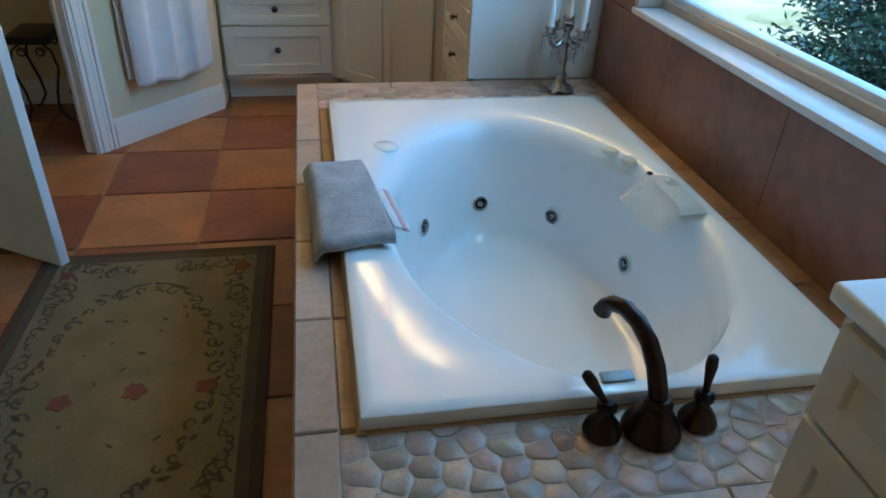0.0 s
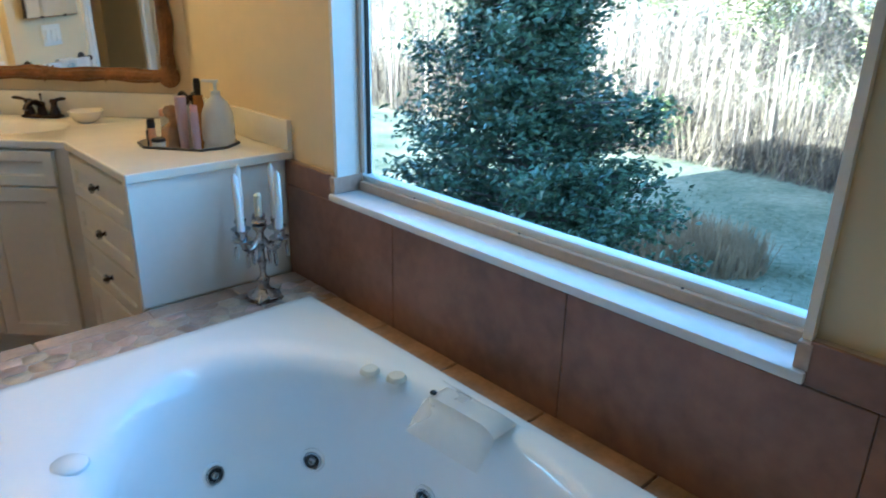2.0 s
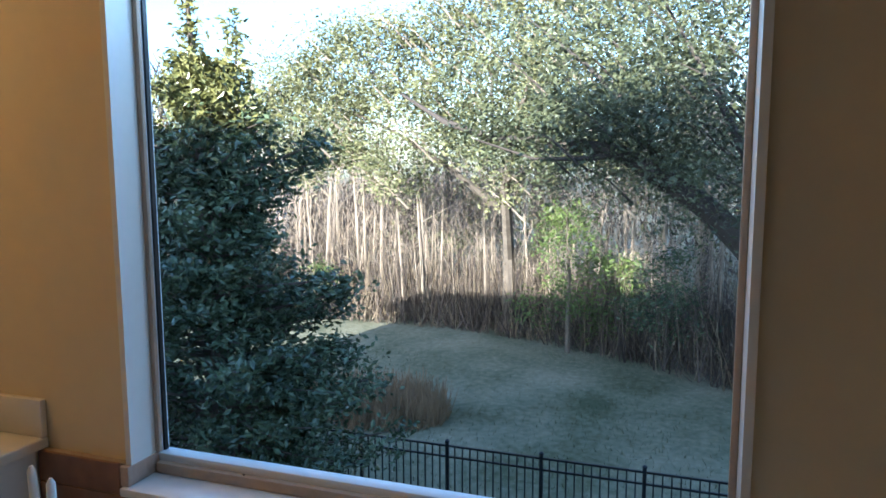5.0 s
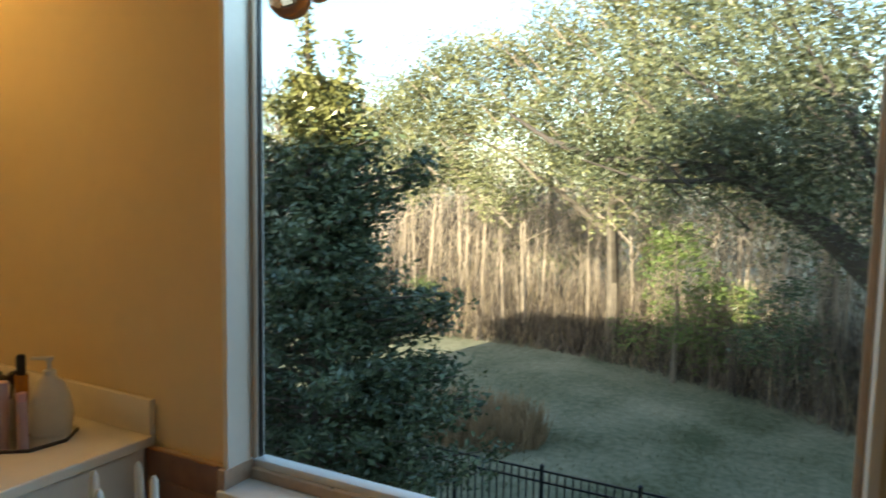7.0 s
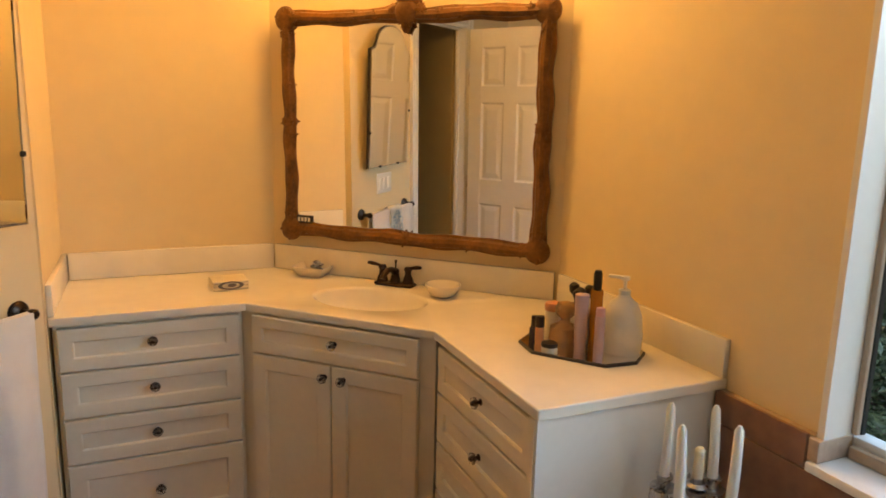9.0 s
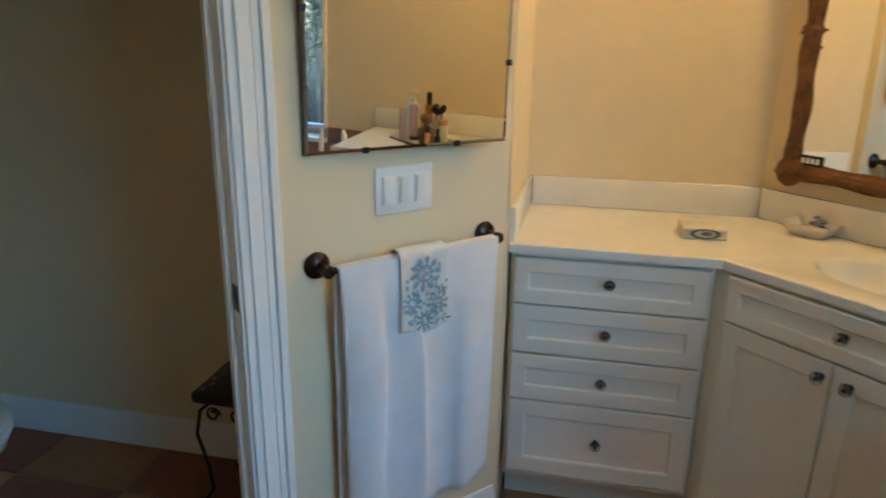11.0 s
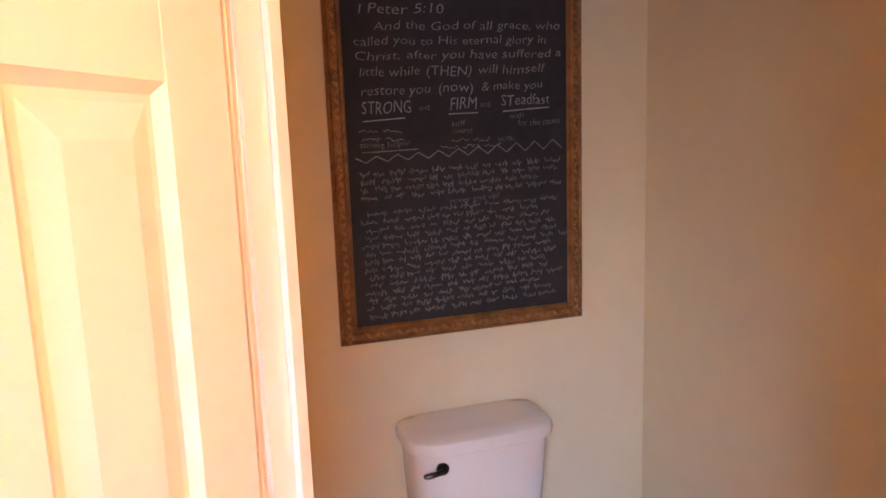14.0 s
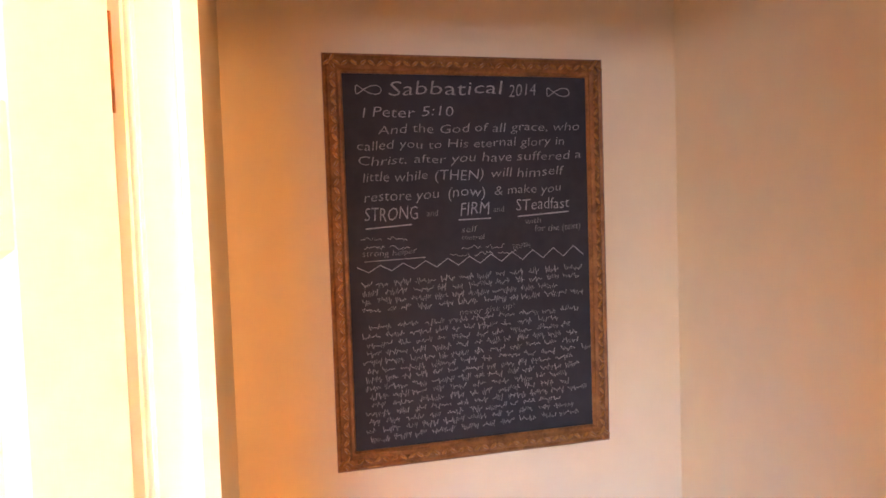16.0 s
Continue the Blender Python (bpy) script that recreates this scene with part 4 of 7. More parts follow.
# white end panel over the deck
end = thing("end_panel", pose(0.846, 2.853, 0), "white painted cabinet end panel standing on the deck", "panel")
bm = bmesh.new()
box(bm, -0.018, 0.486, 0, 0.0045, DZ + 0.001, CZ - 0.001, 0.001, 1)
part("board", bm, WHITE, end)
bm = bmesh.new()
box(bm, -0.022, -0.004, 0.0048, 0.030, DZ + 0.001, CZ - 0.001, 0.002, 1)
part("corner_post", bm, CABINET, end)
# sink cabinet across the corner
SM = pose(0.342, 3.947, 0, 0, 0, -45)
sc = thing("sink_cabinet", SM, "cream painted corner sink cabinet with two doors", "cabinet")
SWID = 0.703
bm = bmesh.new()
box(bm, 0, SWID, 0.0, 0.40, 0.13, 0.70)
part("body", bm, CABINET, sc)
bm = bmesh.new()
box(bm, 0, SWID, 0.0, 0.03, 0.7005, CZ)
part("top_rail", bm, CABINET, sc)
bm = bmesh.new()
box(bm, -0.028, SWID + 0.028, 0.09, 0.40, 0, 0.1295)
part("plinth", bm, CABINET, sc)
bm = bmesh.new()
panel(bm, 0.052, SWID - 0.052, 0.728, 0.853)
ff = part("false_front", bm, CABINET, sc)
knob(ff, SWID / 2 + 0.014, 0.798)
for x0, x1, kx in ((0.052, SWID / 2 - 0.002, SWID / 2 - 0.038), (SWID / 2 + 0.002, SWID - 0.052, SWID / 2 + 0.030)):
    bm = bmesh.new()
    panel(bm, x0, x1, 0.140, 0.722)
    d = part("cabinet_door", bm, CABINET, sc)
    knob(d, kx + 0.016, 0.684)

# worktop with the moulded oval basin
SC = SM @ Vector((SWID / 2 + 0.012, 0.225, 0))
top = thing("countertop", pose(0, 0, 0), "glossy cream cultured-marble vanity top with moulded basin", "countertop")
outer = [(-0.2195, 3.918), (0.352, 3.918), (0.826, 3.436), (0.822, 2.842), (1.3635, 2.842), (1.3635, 3.612), (0.540, 4.4385), (-0.2195, 4.4385)]
bm = bmesh.new()
ZT = 0.890
vo = [bm.verts.new((x, y, ZT)) for x, y in outer]
eo = [bm.edges.new((a, b)) for a, b in zip(vo, vo[1:] + vo[:1])]
NS = 40
ca, sa = math.cos(radians(-45)), math.sin(radians(-45))


def basin(a, b, z, dy=0.0):
    return [bm.verts.new((SC.x + a * math.cos(2 * math.pi * i / NS) * ca - (b * math.sin(2 * math.pi * i / NS) + dy) * sa, SC.y + a * math.cos(2 * math.pi * i / NS) * sa + (b * math.sin(2 * math.pi * i / NS) + dy) * ca, z)) for i in range(NS)]


r0 = basin(0.215, 0.150, ZT)
ei = [bm.edges.new((a, b)) for a, b in zip(r0, r0[1:] + r0[:1])]
bmesh.ops.triangle_fill(bm, edges=eo + ei, use_beauty=True)
prev = r0
for a, b, z in ((0.207, 0.143, ZT - 0.003), (0.198, 0.136, ZT - 0.012), (0.185, 0.126, ZT - 0.045), (0.160, 0.108, ZT - 0.085), (0.115, 0.078, ZT - 0.112), (0.05, 0.035, ZT - 0.122), (0.02, 0.02, ZT - 0.123)):
    ring = basin(a, b, z)
    for i in range(NS):
        bm.faces.new((prev[i], prev[(i + 1) % NS], ring[(i + 1) % NS], ring[i]))
    prev = ring
bm.faces.new(prev)
rim2 = [bm.verts.new((v.co.x, v.co.y, ZT - 0.026)) for v in vo]
for i in range(len(vo)):
    bm.faces.new((vo[i], rim2[i], rim2[(i + 1) % len(vo)], vo[(i + 1) % len(vo)]))
bmesh.ops.recalc_face_normals(bm, faces=bm.faces[:])
slabob = part("top_slab", bm, COUNTER, top)
bv = slabob.modifiers.new("round", "BEVEL")
bv.width, bv.segments, bv.limit_method, bv.angle_limit = 0.004, 2, "ANGLE", radians(60)
for nm, m, ln in (("backsplash", pose(-0.2015, NY - 0.0005, 0), 0.735), ("backsplash", MW @ Matrix.Translation((0.012, -0.001, 0)), 1.142), ("backsplash", pose(WX - 0.0005, 3.595, 0, 0, 0, -90), 0.750), ("backsplash", pose(-0.2215, 3.935, 0, 0, 0, 90), 0.50)):
    bm = bmesh.new()
    box(bm, 0, ln, -0.018, 0, ZT + 0.0005, ZT + 0.100, 0.003, 2)
    part(nm, bm, COUNTER, top, m=m)
bm = bmesh.new()
lathe(bm, [(0, 0.004), (0.018, 0.004), (0.021, 0.0)], 20, at=(SC.x, SC.y, ZT - 0.122))
part("drain", bm, BRONZE, top, "dark bronze drain")
# matching worktop at the tap end
top2 = thing("tap_end_worktop", pose(0, 0, 0), "glossy cream worktop over the tap-end drawers", "countertop")
bm = bmesh.new()
box(bm, 0.815, WX - 0.001, -0.36, 0.853, CZ + 0.001, ZT, 0.006, 3)
part("top_slab", bm, COUNTER, top2)
bm = bmesh.new()
box(bm, 0.840, 1.333, 0.8355, 0.8415, 0.0, CZ, 0.001, 1)
solid("end_panel", bm, CABINET, "cream painted end panel beside the tub deck", "panel", kind="")

# basin taps
FM = SM @ Matrix.Translation((SWID / 2 + 0.012, 0.425, ZT))
fa = thing("basin_faucet", FM, "oil-rubbed bronze two-handle basin faucet", "faucet")
bm = bmesh.new()
box(bm, -0.078, 0.078, -0.026, 0.026, 0, 0.014, 0.010, 3)
part("base_plate", bm, BRONZE, fa)
bm = bmesh.new()
lathe(bm, [(0, 0.01), (0.020, 0.012), (0.017, 0.030), (0.014, 0.046), (0.016, 0.056), (0.010, 0.064), (0, 0.066)], 16)
tube(bm, [(0, 0, 0.045), (0, -0.03, 0.066), (0, -0.065, 0.070), (0, -0.095, 0.058), (0, -0.103, 0.046)], [0.012, 0.0115, 0.011, 0.0105, 0.011], 12)
tube(bm, [(0, 0.004, 0.06), (0, 0.004, 0.088)], [0.003, 0.0035], 8)
ball(bm, (0, 0.004, 0.091), 0.006, sub=1)
part("spout", bm, BRONZE, fa)
for s in (-1, 1):
    bm = bmesh.new()
    lathe(bm, [(0, 0.01), (0.022, 0.012), (0.019, 0.026), (0.012, 0.046), (0.012, 0.058), (0.016, 0.064), (0.012, 0.074), (0, 0.076)], 16, at=(s * 0.052, 0, 0))
    h = part("handle", bm, BRONZE, fa)
    bm = bmesh.new()
    tube(bm, [(s * 0.052, 0, 0.068), (s * 0.072, -0.004, 0.074), (s * 0.092, -0.008, 0.078), (s * 0.108, -0.010, 0.079)], [0.005, 0.006, 0.0075, 0.005], 10)
    part("lever", bm, BRONZE, h)

# soap dish, bowl and folded pack on the worktop
dish = thing("soap_dish", pose(0.655, 4.245, ZT, 0, 0, -38), "square white ceramic dish with a dark trinket", "dish")
bm = bmesh.new()


def dish_pt(u, v):
    a = 2 * math.pi * u
    c, s = math.cos(a), math.sin(a)
    sq = 1 / max(abs(c), abs(s)) ** 0.75
    prof = ((0.0, 0.006), (0.040, 0.006), (0.050, 0.012), (0.068, 0.040), (0.071, 0.041), (0.066, 0.030), (0.046, 0.002), (0.0, 0.0))
    r, z = prof[round(v * 7)]
    return (r * sq * c, r * sq * s, z)


grid(bm, dish_pt, 40, 7)
bmesh.ops.remove_doubles(bm, verts=bm.verts[:], dist=0.0002)
part("ceramic", bm, PORC, dish)
bm = bmesh.new()
for k in range(5):
    ball(bm, (0.012 * math.cos(k * 2.1) + 0.012, 0.014 * math.sin(k * 2.1), 0.026 + 0.006 * k), 0.014, (1.3, 0.7, 0.6), 1)
part("trinket", bm, SILVER, dish, "dark metal trinket")
bowl = thing("bowl", pose(1.005, 3.790, ZT), "small white ceramic bowl beside the basin", "bowl")
bm = bmesh.new()
lathe(bm, [(0, 0), (0.030, 0), (0.046, 0.010), (0.060, 0.032), (0.064, 0.044), (0.060, 0.045), (0.054, 0.034), (0.040, 0.014), (0, 0.008)], 32)
part("ceramic", bm, PORC, bowl)
pack = thing("folded_washcloth", pose(0.325, 4.155, ZT, 0, 0, 3), "small folded cream cloth with a dark oval print", "washcloth")
bm = bmesh.new()
for k in range(3):
    box(bm, -0.062, 0.062, -0.055, 0.055, 0.0005 + 0.011 * k, 0.0112 + 0.011 * k, 0.005, 3)
part("cloth", bm, mat("cream cloth", (0.72, 0.66, 0.53), 0.9, bump=0.5, bscale=420), pack)
bm = bmesh.new()
lathe(bm, [(0.030, 0), (0.036, 0.0012), (0.044, 0)], 28, m=Matrix.Translation((0, -0.0555, 0.018)) @ pose(0, 0, 0, 90) @ Matrix.Diagonal((1, 0.34, 1, 1)))
lathe(bm, [(0, 0.001), (0.016, 0)], 16, m=Matrix.Translation((0.004, -0.0555, 0.018)) @ pose(0, 0, 0, 90) @ Matrix.Diagonal((1, 0.4, 1, 1)))
part("print", bm, mat("grey print", (0.17, 0.16, 0.15), 0.9, var=0.3), pack, "grey oval emblem")

# mirrored tray of bottles
TR = pose(1.145, 3.155, ZT, 0, 0, -52)
tray = thing("tray", TR, "mirrored octagonal tray with a dark edge", "tray")
oc = [(-0.165, -0.045), (-0.165, 0.045), (-0.10, 0.115), (0.10, 0.115), (0.165, 0.045), (0.165, -0.045), (0.10, -0.115), (-0.10, -0.115)]
bm = bmesh.new()
prism(bm, oc, 0.0, 0.007)
part("rim", bm, DARKWOOD, tray)
bm = bmesh.new()
prism(bm, [(x * 0.97, y * 0.96) for x, y in oc], 0.003, 0.0085)
part("mirror_plate", bm, MIRROR, tray, smooth=False)


def bottle(name, x, y, prof, mt, label, cat, cap=None, capm=None, seg=20, extra=None):
    b = thing(name, TR @ Matrix.Translation((x, y, 0.0087)), label, cat)
    bm = bmesh.new()
    lathe(bm, prof, seg)
    part("body", bm, mt, b)
    if cap:
        bm = bmesh.new()
        lathe(bm, cap, seg)
        part("cap", bm, capm, b)
    return b


cylp = lambda r, h: [(0, 0), (r * 0.96, 0), (r, 0.003), (r, h - 0.004), (r * 0.93, h), (0, h)]
up = lambda pr, z: [(r, q + z) for r, q in pr]
pump = bottle("lotion_bottle", 0.105, 0.015, [(0, 0), (0.048, 0), (0.053, 0.008), (0.055, 0.05), (0.050, 0.10), (0.036, 0.135), (0.018, 0.150), (0.014, 0.160), (0, 0.160)], CLEARP, "milky pump lotion bottle with embossed body on the tray", "bottle", [(0.016, 0.158), (0.016, 0.170), (0.005, 0.172), (0.005, 0.196), (0.012, 0.197), (0.012, 0.206), (0, 0.207)], MILK)
bm = bmesh.new()
box(bm, -0.045, 0.004, -0.006, 0.006, 0.198, 0.207, 0.003, 2)
part("nozzle", bm, MILK, pump)
bottle("spray_bottle", 0.022, 0.050, cylp(0.017, 0.150), AMBER, "amber spray bottle with black cap on the tray", "bottle", [(0.010, 0.150), (0.012, 0.155), (0.012, 0.195), (0.009, 0.205), (0, 0.206)], BLACK)
bottle("lotion_tube", 0.010, -0.045, [(0, 0), (0.014, 0), (0.015, 0.02), (0.017, 0.06), (0.019, 0.155), (0.017, 0.157), (0, 0.157)], LILAC, "tall mauve lotion tube on the tray", "tube", up(cylp(0.012, 0.004), -0.0), CHROME)
bottle("body_mist", 0.068, -0.070, cylp(0.013, 0.112), LILAC, "slim pink metallic mist bottle on the tray", "bottle", up(cylp(0.012, 0.022), 0.112), PINK)
bottle("perfume_bottle", -0.045, -0.010, [(0, 0), (0.042, 0), (0.044, 0.01), (0.040, 0.05), (0.016, 0.062), (0.012, 0.072), (0.026, 0.085), (0.030, 0.100), (0.024, 0.116), (0, 0.122)], AMBERGL, "rounded amber glass perfume bottle with glass stopper", "perfume bottle")
bottle("nail_polish", -0.135, -0.010, [(0, 0), (0.013, 0), (0.013, 0.030), (0.008, 0.036), (0, 0.036)], mat("dark polish", (0.03, 0.03, 0.06), 0.1, bump=0), "small dark nail polish bottle on the tray", "nail polish", [(0.007, 0.036), (0.0085, 0.037), (0.008, 0.066), (0, 0.067)], BLACK)
bottle("foundation_bottle", -0.105, -0.045, cylp(0.012, 0.048), PEACH, "small beige makeup bottle with black cap", "makeup bottle", up(cylp(0.0125, 0.030), 0.048), BLACK)
bottle("compact", -0.06, -0.085, cylp(0.022, 0.012), CLEARP, "small round compact with black lid", "compact", up(cylp(0.023, 0.010), 0.012), BLACK)
bottle("orange_jar", -0.10, 0.045, cylp(0.022, 0.075), CLEARP, "clear jar with an orange lid on the tray", "jar", up(cylp(0.024, 0.022), 0.075), PEACH)
cup = bottle("brush_cup", -0.025, 0.060, [(0, 0), (0.032, 0), (0.034, 0.085), (0.032, 0.085), (0.030, 0.004), (0, 0.004)], CLEARP, "clear cup of makeup brushes on the tray", "cup")
for k, (dx, dy, h) in enumerate(((-0.03, 0.02, 0.150), (0.0, -0.012, 0.145), (0.022, 0.012, 0.150), (-0.012, 0.004, 0.135))):
    br = thing("makeup_brush", TR @ Matrix.Translation((-0.025, 0.060, 0.0142)), "black makeup brush standing in a cup", "makeup brush", "brushes in the cup")
    bm = bmesh.new()
    e = Vector((dx, dy, h))
    tube(bm, [(dx * 0.2, dy * 0.2, 0), e * 0.75], 0.004, 8)
    part("handle", bm, WAX2 if k % 2 else BLACK, br)
    bm = bmesh.new()
    tube(bm, [e * 0.75, e * 0.84, e * 0.95, e], [0.006, 0.015, 0.015, 0.006], 10)
    part("bristles", bm, BLACK, br)

# gilt mirror over the basin
MIRM = MW @ Matrix.Translation((0.5965, -0.012, 1.456)) @ pose(0, 0, 0, 0.8)
gm = thing("gilt_mirror", MIRM, "ornate antique gilt wall mirror above the basin", "mirror")
MWD, MHT = 0.496, 0.395   # half sizes to the frame's centre line
bm = bmesh.new()
box(bm, -MWD - 0.005, MWD + 0.005, -0.010, -0.001, -MHT - 0.005, MHT + 0.005)
part("backing", bm, DARKWOOD, gm)
bm = bmesh.new()
grid(bm, lambda u, v: ((u - 0.5) * 2 * (MWD - 0.005), -0.012, (v - 0.5) * 2 * (MHT - 0.005)), 1, 1)
bmesh.ops.recalc_face_normals(bm, faces=bm.faces[:])
part("mirror_plate", bm, MIRROR, gm, smooth=False)


def moulding(bm, p0, p1, w, d, wob=0.0):
    n = 40
    p0, p1 = Vector(p0), Vector(p1)
    ax = (p1 - p0).normalized()
    side = Vector((-ax.z, 0, ax.x))
    prof = ((-w, 0), (-w, -d * 0.35), (-w * 0.62, -d * 0.55), (-w * 0.5, -d * 0.9), (0, -d), (w * 0.5, -d * 0.85), (w * 0.7, -d * 0.5), (w, -d * 0.4), (w, 0))
    rows_ = []
    for i in range(n + 1):
        t = i / n
        c = p0.lerp(p1, t) + side * (wob * math.sin(t * math.pi * 6))
        k = 1 + 0.10 * math.sin(t * math.pi * 10)
        rows_.append([bm.verts.new(c + side * a * k + Vector((0, b, 0))) for a, b in prof])
    for a, b in zip(rows_, rows_[1:]):
        for i in range(len(prof) - 1):
            bm.faces.new((a[i], b[i], b[i + 1], a[i + 1]))
    bmesh.ops.recalc_face_normals(bm, faces=bm.faces[:])


for p0, p1 in (((-MWD, -0.001, -MHT), (MWD, -0.001, -MHT)), ((-MWD, -0.001, MHT), (MWD, -0.001, MHT)), ((-MWD, -0.001, -MHT), (-MWD, -0.001, MHT)), ((MWD, -0.001, -MHT), (MWD, -0.001, MHT))):
    bm = bmesh.new()
    moulding(bm, p0, p1, 0.027, 0.038, 0.003)
    part("frame_rail", bm, GILT, gm)


def acanthus(bm, x, z, r, n, rnd, d=0.036):
    ball(bm, (x, -d * 0.75, z), r * 0.95, (1, 0.5, 1), 2)
    for k in range(n):
        a = 2 * math.pi * k / n + rnd.uniform(-0.2, 0.2)
        q = r * rnd.uniform(0.55, 0.85)
        mm = Matrix.Translation((x + q * math.cos(a), -d * rnd.uniform(0.6, 0.95), z + q * math.sin(a))) @ pose(0, 0, 0, 0, -math.degrees(a), 0)
        ball(bm, (0, 0, 0), r * 0.36, (1.5, 0.55, 0.62), 1, m=mm)
    for k in range(n):
        a = 2 * math.pi * (k + 0.5) / n
        ball(bm, (x + r * 0.42 * math.cos(a), -d * 1.0, z + r * 0.42 * math.sin(a)), r * 0.17, (1, 0.8, 1), 1)


rnd = random.Random(21)
for sx_ in (-1, 1):
    for sz_ in (-1, 1):
        bm = bmesh.new()
        ball(bm, (sx_ * MWD, -0.022, sz_ * MHT), 0.046, (1, 0.42, 1), 3)
        acanthus(bm, sx_ * (MWD + 0.004), sz_ * (MHT + 0.004), 0.033, 13, rnd)
        acanthus(bm, sx_ * (MWD - 0.055), sz_ * (MHT + 0.002), 0.022, 7, rnd)
        acanthus(bm, sx_ * (MWD + 0.002), sz_ * (MHT - 0.055), 0.022, 7, rnd)
        part("corner_shell", bm, GILT, gm)
for x, z, r in ((-0.25, -MHT, 0.022), (0.25, -MHT, 0.022), (0, -MHT, 0.026), (-MWD, 0.02, 0.027), (MWD, 0.02, 0.027), (-MWD, -0.03, 0.022), (MWD, -0.03, 0.022), (-MWD, 0.16, 0.02), (MWD, 0.16, 0.02), (-0.20, MHT, 0.021), (0.20, MHT, 0.021), (-0.12, MHT, 0.022), (0.12, MHT, 0.022)):
    bm = bmesh.new()
    acanthus(bm, x, z, r, 7, rnd)
    part("leaf_ornament", bm, GILT, gm)
bm = bmesh.new()
acanthus(bm, 0, MHT + 0.055, 0.042, 11, rnd)
acanthus(bm, 0, MHT + 0.010, 0.050, 11, rnd)
acanthus(bm, -0.05, MHT + 0.015, 0.026, 8, rnd)
acanthus(bm, 0.05, MHT + 0.015, 0.026, 8, rnd)
acanthus(bm, 0, MHT - 0.045, 0.018, 6, rnd)
part("crest", bm, GILT, gm)
tag = thing("small_tag", MIRM @ Matrix.Translation((-MWD + 0.058, -0.016, -MHT + 0.040)), "small dark tag with light letters tucked in the mirror", "tag")
bm = bmesh.new()
box(bm, -0.035, 0.035, -0.003, 0.003, -0.015, 0.015, 0.001, 1)
part("plate", bm, BLACK, tag)
bm = bmesh.new()
for k in range(4):
    box(bm, -0.028 + 0.015 * k, -0.019 + 0.015 * k, -0.0040, -0.0031, -0.008, 0.008)
part("lettering", bm, WHITE, tag)

# vanity light
VL = Matrix.Translation((0, 0, -0.04)) @ MW @ Matrix.Translation((0.5965, 0, 2.075))
vl = thing("vanity_light", VL, "four-arm scrolled bronze vanity light with lit glass shades", "wall lamp")
bm = bmesh.new()
lathe(bm, [(0, 0), (0.062, 0), (0.062, 0.006), (0.050, 0.016), (0.022, 0.024), (0.018, 0.045), (0.026, 0.055), (0.012, 0.066), (0, 0.068)], 24, m=pose(0, 0, 0, 90))
part("backplate", bm, GILT, vl)
bm = bmesh.new()
for s in (-1, 1):
    tube(bm, [(0, -0.05, 0.03), (s * 0.018, -0.07, -0.02), (s * 0.016, -0.075, -0.07), (s * 0.004, -0.07, -0.09)], [0.006, 0.010, 0.008, 0.003], 8)
part("drop_leaf", bm, GILT, vl)
for k, x in enumerate((-0.33, -0.135, 0.135, 0.33)):
    s = 1 if x > 0 else -1
    ax_ = abs(x)
    bm = bmesh.new()
    pts = []
    for i in range(15):
        t = i / 14
        pts.append((s * (0.015 + (ax_ - 0.015) * t), -0.055 - 0.075 * math.sin(t * math.pi * 0.5), -0.055 - 0.040 * math.sin(t * math.pi) + 0.055 * t ** 2))
    e = pts[-1]
    pts += [(e[0], e[1], e[2] + 0.03)]
    tube(bm, pts, 0.0055, 8)
    tube(bm, [(e[0], e[1], e[2]), (e[0] + s * 0.022, e[1], e[2] + 0.012), (e[0] + s * 0.032, e[1], e[2] + 0.004), (e[0] + s * 0.024, e[1], e[2] - 0.006)], [0.006, 0.006, 0.005, 0.003], 8)
    arm = part("arm", bm, GILT, vl)
    bm = bmesh.new()
    lathe(bm, [(0, 0), (0.020, 0.004), (0.024, 0.014), (0.018, 0.022), (0, 0.022)], 16, at=(e[0], e[1], e[2] + 0.028))
    part("socket", bm, GILT, arm)
    bm = bmesh.new()
    lathe(bm, [(0.020, 0.0), (0.040, 0.018), (0.055, 0.055), (0.060, 0.095), (0.070, 0.125), (0.068, 0.126), (0.057, 0.095), (0.052, 0.055), (0.036, 0.020), (0.018, 0.004)], 20, at=(e[0], e[1], e[2] + 0.050))
    sh = part("shade", bm, BULB, arm, "glowing amber glass shade")
    sh.visible_shadow = False
    w = VL @ Vector((e[0], e[1], e[2] + 0.12))
    lamp("vanity_bulb", "POINT", Matrix.Translation(w), 0.098, (1.0, 0.47, 0.05), 0.035)

